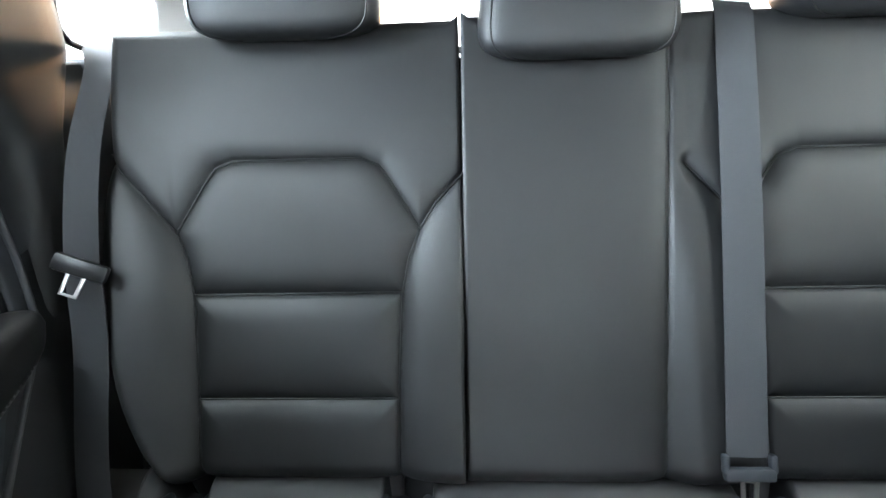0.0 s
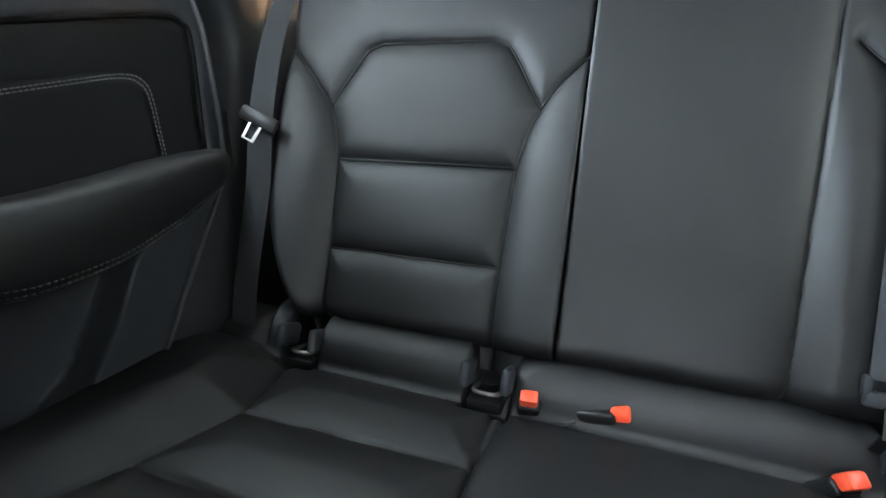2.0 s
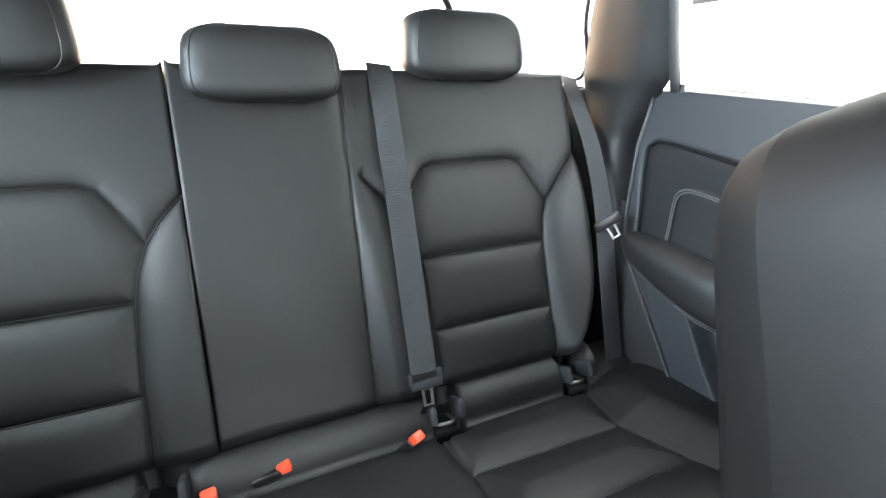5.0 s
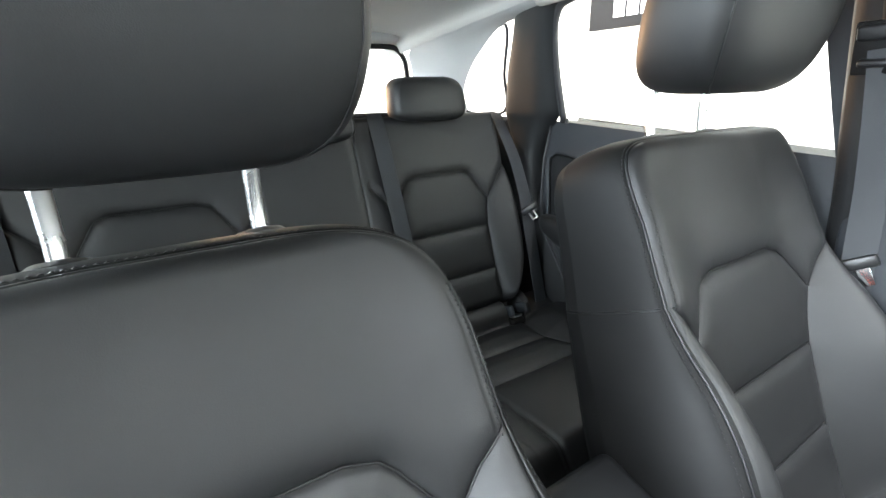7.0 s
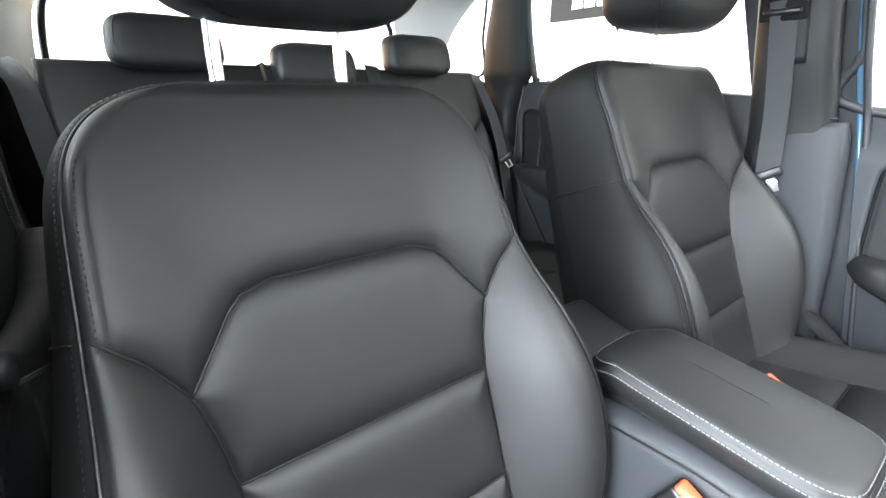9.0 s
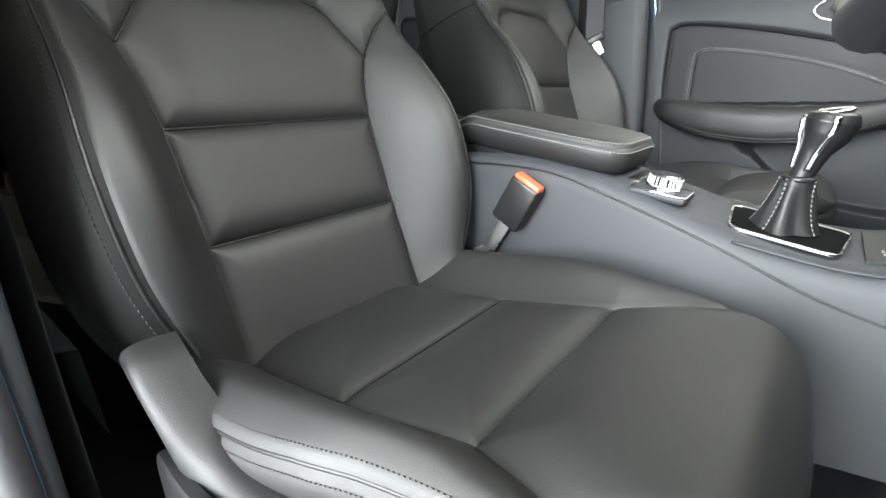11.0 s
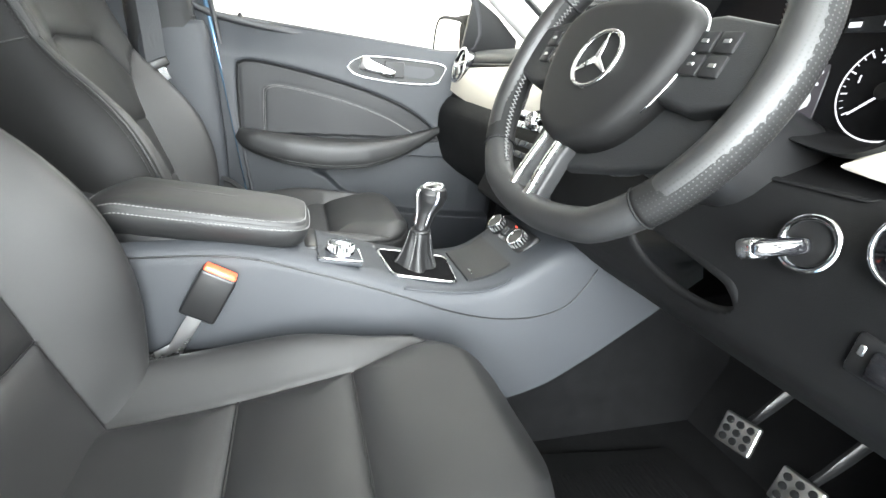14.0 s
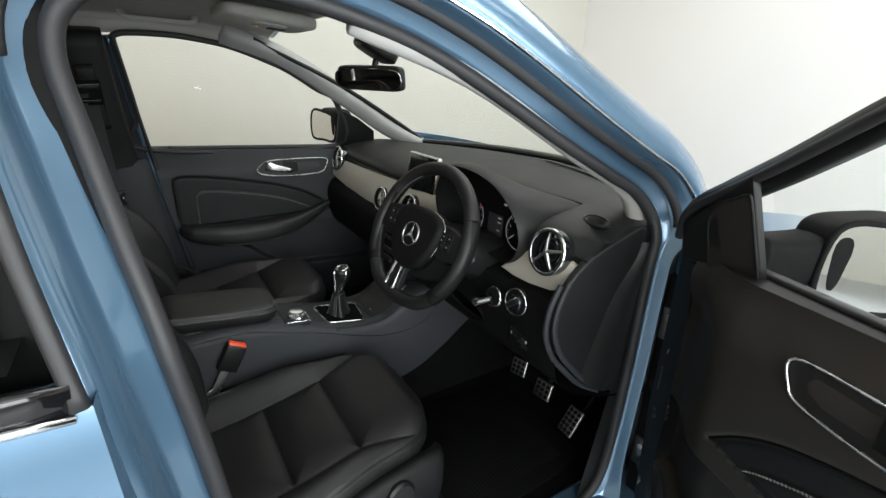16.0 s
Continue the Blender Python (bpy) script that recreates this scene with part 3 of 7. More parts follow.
    pr = [(xs(z, 0.010), y, z) for y, z in qw]
    w = solo("window_quarter", (pr, [tuple(range(len(pr)))]), GLASS, "clear fixed rear quarter window", kind="structure")
    w.visible_shadow = False
    # outer rear quarter, below the glass
    part("rear_quarter", grid_geo(np.array([[(s * 0.80, -0.30, 1.17), (s * 0.76, -0.95, 1.22)], [(s * 0.87, -0.25, 0.95), (s * 0.84, -1.0, 0.95)], [(s * 0.86, 0.0, 0.40), (s * 0.82, -1.0, 0.40)]])), PAINT, shell, sharp=0)
# left outer skin and the far front door's upper frame
LW = [(0.885, 1.128), (0.866, 1.25), (0.850, 1.40), (0.838, 1.485), (0.850, 1.512), (0.90, 1.520), (1.01, 1.519), (1.10, 1.509), (1.19, 1.492), (1.30, 1.455), (1.39, 1.418), (1.51, 1.348), (1.60, 1.290), (1.60, 1.105)]
lw = spline([(-(x_in(z) + 0.0), y, z) for y, z in LW], 5, True)
part("window_rubber", sweep(lw, 0.010, 0.014, 8, True, up=(1, 0, 0), square=3), RUBBER, shell, "black window rubber", sharp=0)
w = solo("window_front_left", (lw, [tuple(range(len(lw)))]), GLASS, "clear front passenger side window", kind="structure")
w.visible_shadow = False
for s in (1, -1):
    pr = [(s * (x_in(z) + 0.012), y, z) for y, z in ((-0.018, 1.19), (-0.01, 1.35), (0.02, 1.47), (0.10, 1.505), (0.35, 1.522), (0.62, 1.522), (0.675, 1.50), (0.685, 1.15))]
    # the right pane's tint is added to dim the light entering the rear
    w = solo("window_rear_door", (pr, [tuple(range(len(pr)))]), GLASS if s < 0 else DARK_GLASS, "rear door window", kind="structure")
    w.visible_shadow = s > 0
top_w = [(0.70, 1.508), (0.86, 1.518), (0.92, 1.526), (1.06, 1.520), (1.20, 1.496), (1.30, 1.462)]
part("roof_side_trim", grid_geo(np.array([spline([(-(x_in(z) - 0.006), y, z) for y, z in top_w], 5), spline([(-0.618, y, z) for y, z in ((0.70, 1.538), (0.86, 1.544), (0.92, 1.545), (1.06, 1.538), (1.20, 1.518), (1.30, 1.488))], 5), spline([(-0.600, y, z) for y, z in ((0.70, 1.556), (0.86, 1.560), (0.92, 1.560), (1.06, 1.553), (1.20, 1.538), (1.30, 1.516))], 5)])), LINER, shell, "pale grey roof side trim", sharp=0)
# blue edge of the far door opening
part("far_door_edge", sweep(spline([(-0.600, 0.828, 1.510), (-0.655, 0.846, 1.36), (-0.70, 0.862, 1.22), (-0.742, 0.880, 1.10), (-0.745, 0.915, 0.90), (-0.735, 0.961, 0.62), (-0.73, 0.986, 0.45)], 6), 0.007, 0.007, 8, up=(1, 0, 0)), PAINT, shell, "blue painted edge of the far door opening", sharp=0)
part("far_door_seal", sweep(spline([(-0.592, 0.842, 1.508), (-0.645, 0.860, 1.36), (-0.69, 0.876, 1.22), (-0.728, 0.894, 1.10), (-0.728, 0.930, 0.90), (-0.718, 0.976, 0.62), (-0.715, 1.004, 0.45)], 6), 0.007, 0.010, 8, up=(1, 0, 0)), RUBBER, shell, sharp=0)
# windscreen, tailgate window, bulkheads
ws = [[(-0.655, 2.02, 1.115), (-0.35, 2.22, 1.115), (0, 2.29, 1.115), (0.35, 2.22, 1.115), (0.655, 2.02, 1.115)],
      [(-0.610, 1.63, 1.345), (-0.32, 1.75, 1.360), (0, 1.79, 1.365), (0.32, 1.75, 1.360), (0.610, 1.63, 1.345)],
      [(-0.57, 1.26, 1.520), (-0.30, 1.33, 1.548), (0, 1.35, 1.555), (0.30, 1.33, 1.548), (0.57, 1.26, 1.520)]]
a = np.array([spline(r, 6) for r in ws])
g = np.array([spline(a[:, k], 6) for k in range(a.shape[1])])
w = solo("windscreen", grid_geo(g), GLASS, "clear raked windscreen", kind="structure")
w.visible_shadow = False
part("windscreen_base", sweep(np.array(spline(ws[0], 8)), 0.030, 0.012, 8, square=3), HARD, shell, "black windscreen edge band", sharp=0)
part("windscreen_side", sweep(np.array(g[0]), 0.010, 0.010, 8), HARD, shell, sharp=0)
part("windscreen_side", sweep(np.array(g[-1]), 0.010, 0.010, 8), HARD, shell, sharp=0)
tw = [[(-0.570, -0.70, 1.20), (0, -0.78, 1.20), (0.570, -0.70, 1.20)], [(-0.580, -0.685, 1.25), (0, -0.76, 1.25), (0.580, -0.685, 1.25)], [(-0.566, -0.67, 1.36), (0, -0.72, 1.36), (0.566, -0.67, 1.36)], [(-0.545, -0.655, 1.405), (0, -0.69, 1.41), (0.545, -0.655, 1.405)], [(-0.500, -0.645, 1.438), (0, -0.67, 1.452), (0.500, -0.645, 1.438)]]
a = np.array([spline(r, 6) for r in tw])
w = solo("window_tailgate", grid_geo(a), GLASS, "clear tailgate window", kind="structure")
w.visible_shadow = False
per = np.concatenate([a[0], a[1:, -1], a[-1][::-1], a[::-1, 0][1:]])
part("tailgate_rubber", sweep(spline(per, 3, True), 0.010, 0.010, 8, True, up=(0, 1, 0)), HARD, shell, "black tailgate window edge", sharp=0)
part("tailgate_header", rbox((0, -0.66, 1.474), (1.0, 0.16, 0.05), 0.02, 3), PILLAR, shell, "pale grey tailgate header trim")
part("tailgate", rbox((0, -0.90, 0.76), (1.66, 0.08, 0.82), 0.03, 3), PAINT, shell, "blue painted tailgate")
part("tailgate_lining", rbox((0, -0.835, 0.855), (1.50, 0.02, 0.66), 0.008, 2), DASH_LOW, shell, "black tailgate lining")
part("tailgate_sill_trim", rbox((0, -0.775, 1.180), (1.18, 0.13, 0.022), 0.008, 2), PILLAR, shell, "pale grey trim under the tailgate window")
solo("parcel_shelf", rbox((0, -0.49, 1.165), (1.16, 0.42, 0.022), 0.008, 3), CARPET, "dark fabric parcel shelf behind the rear seats", "shelf")
# floor of the cabin
panel("floor", (0, 0.62, 0.315), (1.44, 2.9, 0.03), CARPET, "black carpeted cabin floor")
ribbon_sheet("bulkhead", [[(-0.74, 2.30, 1.06), (0, 2.36, 1.06), (0.74, 2.30, 1.06)], [(-0.74, 2.16, 0.70), (0, 2.16, 0.70), (0.74, 2.16, 0.70)], [(-0.74, 1.98, 0.33), (0, 1.98, 0.33), (0.74, 1.98, 0.33)]], CARPET, "black carpeted bulkhead", thick=0.02, way=(0, 1, 0))
part("boot_floor", rbox((0, -0.45, 0.52), (1.52, 0.9, 0.03), 0.005), CARPET, shell, "black boot carpet")
for s in (-1, 1):
    part("footwell_side", grid_geo(np.array([[(s * 0.735, 1.70, 0.33), (s * 0.735, 2.02, 0.33)], [(s * 0.735, 1.78, 0.75), (s * 0.735, 2.16, 0.75)], [(s * 0.735, 1.80, 1.10), (s * 0.735, 2.30, 1.06)]])), SOFT, shell, sharp=0)
    part("front_wing", grid_geo(np.array([spline([(s * 0.80, 1.93, 1.16), (s * 0.80, 2.3, 1.10), (s * 0.74, 2.9, 0.98)], 5), spline([(s * 0.865, 1.93, 1.02), (s * 0.87, 2.3, 0.98), (s * 0.80, 2.9, 0.88)], 5), spline([(s * 0.875, 1.93, 0.70), (s * 0.88, 2.3, 0.70), (s * 0.80, 2.9, 0.65)], 5), spline([(s * 0.86, 1.90, 0.33), (s * 0.86, 2.05, 0.33), (s * 0.80, 2.9, 0.40)], 5)])), PAINT, shell, "blue painted front wing", sharp=0)
ribbon_sheet("bonnet", [[(-0.78, 2.05, 1.075), (0, 2.36, 1.085), (0.78, 2.05, 1.075)], [(-0.76, 2.5, 1.02), (0, 2.65, 1.04), (0.76, 2.5, 1.02)], [(-0.70, 3.0, 0.90), (0, 3.1, 0.92), (0.70, 3.0, 0.90)]], PAINT, "blue painted bonnet", thick=0.01)
# hinge pillar beside the open door, black to hold the gap's shade; its hinges, check strap and cable sleeve
part("hinge_pillar", rbox((0.828, 1.900, 0.68), (0.120, 0.085, 0.66), 0.012, 3), HARD, shell, "hinge pillar blackened for the shade of the door gap")
part("pillar_foot", rbox((0.815, 1.898, 1.095), (0.090, 0.075, 0.20), 0.022, 4), PAINT, shell, "blue painted foot of the front pillar")
for z in (0.885, 0.50):
    hg_ = part("hinge", rbox((0.803, 1.852, z), (0.046, 0.010, 0.085), 0.004, 2), STEEL, shell, "dull grey hinge plate")
    part("hinge_arm", sweep(spline([(0.806, 1.846, z - 0.020), (0.828, 1.826, z - 0.026), (0.846, 1.800, z - 0.040)], 5), 0.006, 0.017, 10, square=4), STEEL, hg_)
    part("hinge_bolt", lathe([(0.009, 0), (0.008, 0.006), (0.003, 0.007)], turn_to((0.2, -1, 0), (1, 0, 0), (0.800, 1.846, z + 0.024)), 12), STEEL, hg_)
part("check_strap", rbox((0.838, 1.835, 0.775), (0.008, 0.070, 0.070), 0.004, 2), STEEL, shell, "grey steel check strap")
part("cable_sleeve", sweep(spline([(0.800, 1.862, 0.715), (0.822, 1.842, 0.712), (0.842, 1.818, 0.695), (0.855, 1.800, 0.670)], 5), [0.020, 0.015] * 8, n=14), RUBBER, shell, "black ribbed cable sleeve", sharp=0)


# ---- seats ----
SLOPE = 0.41
UP = np.array([0, -SLOPE, 1.0]) / math.hypot(1, SLOPE)
FWD = np.array([0, 1.0, SLOPE]) / math.hypot(1, SLOPE)


def lean(base, x, h, d):
    """World place of (across, up along the backrest, out of it)."""
    x, h, d = np.broadcast_arrays(np.asarray(x, float), np.asarray(h, float), np.asarray(d, float))
    return np.array(base) + x[..., None] * np.array([1.0, 0, 0]) + h[..., None] * UP + d[..., None] * FWD


def soft_interp(x, tab):
    """A smooth curve through the (place, value) pairs of tab."""
    p = spline([(a, b) for a, b in tab], 8)
    return np.interp(x, p[:, 0], p[:, 1])


def rim(e, r, deep):
    """The rounding of a cushion's rim at the distance e inside its outline."""
    t = np.clip(1 - e / r, 0, 1)
    return -deep * (1 - np.sqrt(np.clip(1 - t * t, 0, 1)))


def headrest(name, c, half, parent, posts=0, post_base=None, label="", fat=0.0):
    """A padded headrest, its seam and its chrome posts."""
    def bend(p):
        q = p.copy()
        q[..., 1] += 0.30 * (1 - p[..., 2] ** 2) * 0.35
        q[..., 0] *= 1 - (0.15 if posts else 0.07) * p[..., 2] * (p[..., 2] > 0) - fat * np.clip(-p[..., 2], 0, 1)
        q[..., 1] += (0.30 if posts else -0.25) * p[..., 2]
        return q
    pad = part(name, pillow(c, half, 0.46, 0.52, 72, 40, bend), LEATHER, parent, label, sharp=0)
    w_ = np.linspace(-1.35, 1.35, 40)
    pw = lambda v_, e_: np.sign(v_) * np.abs(v_) ** e_
    for u_ in (radians(38), radians(142)):
        line = np.stack([pw(np.cos(w_), 0.46) * pw(np.cos(u_), 0.52), pw(np.cos(w_), 0.46) * pw(np.sin(u_), 0.52), pw(np.sin(w_), 0.46)], -1)
        line = bend(line) * (np.array(half) + 0.0002) + np.array(c)
        part("pad_seam", sweep(line, 0.0011, n=6, up=(0, 1, 0.01)), HARD, pad, "dark sewn seam", sharp=0)
    if posts:
        for s in (-1, 1):
            b = np.array(post_base) + np.array([s * posts / 2, 0, 0])
            top = np.array([b[0], c[1] - 0.005, c[2] - half[2] * 0.62])
            bend_ = b + np.array([0, 0.004, top[2] - b[2] - 0.022])
            line = spline([b - UP * 0.02, b + np.array([0, 0, 0.03]), bend_, bend_ + (top - bend_) * np.array([1, 0.35, 0.75]), top], 6)
            part("headrest_post", sweep(line, 0.0078, n=20, up=(1, 0, 0)), SATIN, parent, "polished chrome headrest post", sharp=0)
            part("post_collar", lathe([(0.025, -0.006), (0.0255, 0.003), (0.020, 0.007), (0.008, 0.009)], turn_to(UP, at=b - UP * 0.003), 20), HARD, parent)
    return pad


def seat_back(base, parent, wide, top, bolster, seams, panels, lines, h_rows, thick, rise_line, n=(190, 220)):
    """The sewn leather face of a backrest with bolsters, its side panels and its rear shell. wide(h): half width; seams: lines (x, h)."""
    s = np.linspace(-1, 1, n[0])
    v = np.linspace(0, 1, n[1])
    h = top * (1 - (1 - v) ** 1.5)
    ss, hh = np.meshgrid(s, h, indexing="ij")
    full = wide
    roll = lambda q: soft_interp(q, [(-0.05, 0.020), (0.0, 0.024), (0.10, 0.034), (0.22, 0.037), (0.34, 0.034), (0.46, 0.018), (0.60, 0.010), (0.75, 0.009)])
    wide = lambda q: np.maximum(full(q) - roll(q), 0.002)
    w = wide(hh)
    x = ss * w
    inner = (np.abs(ss) < 0.97) & (hh > 0.004) & (hh < top - 0.02)
    sx, sh = snap(x, hh, seams, 0.0014, 0.0019)
    x, hh = np.where(inner, sx, x), np.where(inner, sh, hh)
    w = wide(hh)
    ax = np.abs(x)
    xs = np.interp(hh, *zip(*lines))
    e = np.minimum(w - ax, (top - hh) * 1.2)
    e = np.minimum(e, 0.012 + hh * 1.5)
    b = soft_interp(hh, bolster)
    cut = next(i for i, q in enumerate(rise_line) if q[1] > 0.385)
    n1, n2 = near(ax, hh, rise_line[:cut + 1]), near(ax, hh, rise_line[cut:])
    zone = (ax > xs) & (hh < lines[-1][0] + 0.01)
    rise = np.clip(np.minimum(n1, n2) / 0.090, 0, 1) * zone
    for _ in range(70):
        q = np.pad(rise, 1, mode="edge")
        rise = (q[:-2, 1:-1] + q[2:, 1:-1] + q[1:-1, :-2] + q[1:-1, 2:] + q[1:-1, 1:-1]) / 5 * zone
    t = np.clip((ax - xs) / np.maximum(w - xs, 0.03), 0, 1)
    d = b * (0.55 * (1 - (1 - rise) ** 2) + 0.45 * smooth(rise)) * (1 - 0.12 * smooth((t - 0.55) / 0.45))
    ds = np.full(x.shape, 9.0)
    for line in seams:
        ds = np.minimum(ds, near(x, hh, line))
    d = d + 0.004 * (1 - np.exp(-(ds / 0.022) ** 2)) - seam(ds, 0.011, 0.0035, 0.004) * (0.25 + 0.75 * smooth(e / 0.03))
    d = d + soft_interp(hh, [(-0.05, 0.0), (0.20, 0.0), (0.30, 0.004), (0.42, 0.024), (0.54, 0.023), (0.66, 0.010), (0.75, 0.002)]) * smooth((ax - 0.10) / 0.15)
    d = d + rim(e, np.interp(hh, [0.36, 0.50, 0.62], [0.022, 0.034, 0.026]), np.interp(hh, [0.36, 0.50, 0.62], [0.006, 0.012, 0.015]))
    # an even outer edge, then the top-stitched seam that runs inside it
    for k in (0, -1):
        soft = np.array([np.average(d[k], weights=np.exp(-((h - q) / 0.06) ** 2) * np.gradient(h) * (h < 0.60) + 1e-9) for q in h])
        own = np.array([np.average(d[k], weights=np.exp(-((h - q) / 0.016) ** 2) * np.gradient(h) + 1e-9) for q in h])
        d = d + ((soft - own) * smooth((0.60 - h) / 0.06))[None, :] * smooth((ss * (1 if k else -1) - 0.70) / 0.30)
    d = d - 0.0018 * np.exp(-((w - ax - 0.012) / 0.0026) ** 2) * smooth((hh - 0.44) / 0.03) * smooth((0.61 - hh) / 0.02)
    p = lean(base, x, hh, d)
    xc = (x[:-1, :-1] + x[1:, 1:] + x[:-1, 1:] + x[1:, :-1]) / 4
    hc = (hh[:-1, :-1] + hh[1:, 1:] + hh[:-1, 1:] + hh[1:, :-1]) / 4
    xsc = np.interp(hc, *zip(*lines))
    region = np.zeros(xc.shape, int)
    region[inside(xc, hc, panels)] = 1
    region[(region == 1) & (hc < h_rows[1])] = 2
    region[(region == 2) & (hc < h_rows[0])] = 3
    bol = (np.abs(xc) > xsc) & (hc < lines[-1][0]) & (region == 0)
    region[bol & (xc < 0)] = 4
    region[bol & (xc > 0)] = 5
    # outline of the face, then rings over the side to the rear
    ox = np.concatenate([x[0], x[-1][::-1][1:]])
    oh = np.concatenate([hh[0], hh[-1][::-1][1:]])
    od = np.concatenate([d[0], d[-1][::-1][1:]])
    tx, th = np.gradient(ox), np.gradient(oh)
    ln = np.hypot(tx, th) + 1e-9
    nx, nh = -th / ln, tx / ln
    back_d = -np.interp(oh, [0, 0.2, 0.45, 0.68], thick)

    def ring_at(f, out):
        q = out + roll(oh) * math.sqrt(1 - (1 - min(f / 0.42, 1.0)) ** 2) * (1 - 0.25 * max(0.0, f - 0.55) / 0.45)
        return lean(base, ox + nx * q, oh + nh * q, od + (back_d - od) * f)
    rings = [ring_at(f, o) for f, o in ((0.0, 0.0), (0.008, -0.003), (0.018, -0.003), (0.032, 0.0), (0.06, 0.001), (0.10, 0.002), (0.16, 0.003), (0.24, 0.004), (0.34, 0.005), (0.55, 0.005), (0.75, 0.004), (0.90, -0.001), (0.97, -0.009), (1.0, -0.024))]
    hm = top * 0.5
    for k in (0.8, 0.5, 0.25, 0.0):
        q = (1 - k) * np.array([0.0, hm])
        fx, fh = (ox + nx * -0.024) * k, (oh + nh * -0.024) * k + q[1]
        rings.append(lean(base, fx, fh, -np.interp(fh, [0, 0.2, 0.45, 0.68], thick) - 0.012 * (1 - k)))
    g = np.array(rings)
    back = part("backrest", grid_geo(g[10:]), LEATHER_SIDE, parent, "dark leather backrest shell", sharp=0)
    hi = oh > 0.460
    mid = len(ox) // 2
    k0 = int(np.argmax(hi))
    k1 = len(hi) - 1 - int(np.argmax(hi[::-1]))
    for a0, a1, nm in ((0, k0 + 1, "side_panel"), (k0, k1 + 1, "top_panel"), (k1, len(ox), "side_panel")):
        part(nm, grid_geo(g[:11, a0:a1]), LEATHER_SIDE, back, sharp=0)
    for kk in (k0, k1):
        q = g[3:12, kk] + (g[3:12, kk] - lean(base, 0.0, oh[kk], 0.0)) * 0.004
        part("side_seam", sweep(q, 0.0014, n=6), HARD, back, "dark cross seam", sharp=0)
    split_sheet(p, region, {0: "shoulder_panel", 1: "upper_panel", 2: "middle_panel", 3: "lower_panel", 4: "bolster", 5: "bolster"}, LEATHER, back)
    seam_cords(seams, x, hh, d, lambda a, b, c: lean(base, a, b, c), back)
    kp = [i for i in range(0, len(ox), 2) if oh[i] > 0.05]
    part("piping", sweep(ring_at(0.013, -0.0015)[kp], 0.0019, n=6, up=tuple(FWD)), HARD, back, "thin dark piping round the backrest", sharp=0)
    # thread either side of the inner edge seam
    for ins_ in (0.0075,):
        hs = np.linspace(0.45, 0.61, 40)
        sides = []
        for sg in (-1, 1):
            q = []
            for a in hs:
                col = int(np.argmin(np.abs(h - a)))
                xa = sg * max(float(wide(np.array(a))) - ins_, 0.0)
                q.append((xa, a, float(np.interp(xa, x[:, col], d[:, col]))))
            sides.append(q)
        for q in sides:
            part("stitching", stitches(np.array([lean(base, *v) for v in q]), tuple(FWD), 0.0040, 0.0020, 0.0010, 0.0004), LEATHER, back, "fine dark thread")
    # thread either side of the rim seam
    ks = [i for i in range(0, len(ox), 2) if oh[i] > 0.07]
    outw = nx[:, None] * np.array([1.0, 0, 0]) + nh[:, None] * UP
    for f, o, way in ((0.040, 0.0012, 1),):
        part("stitching", stitches(ring_at(f, o)[ks], outw[ks] + FWD, 0.0042, 0.0022, 0.0009, 0.0002), LEATHER, back, "fine dark thread")
    return back


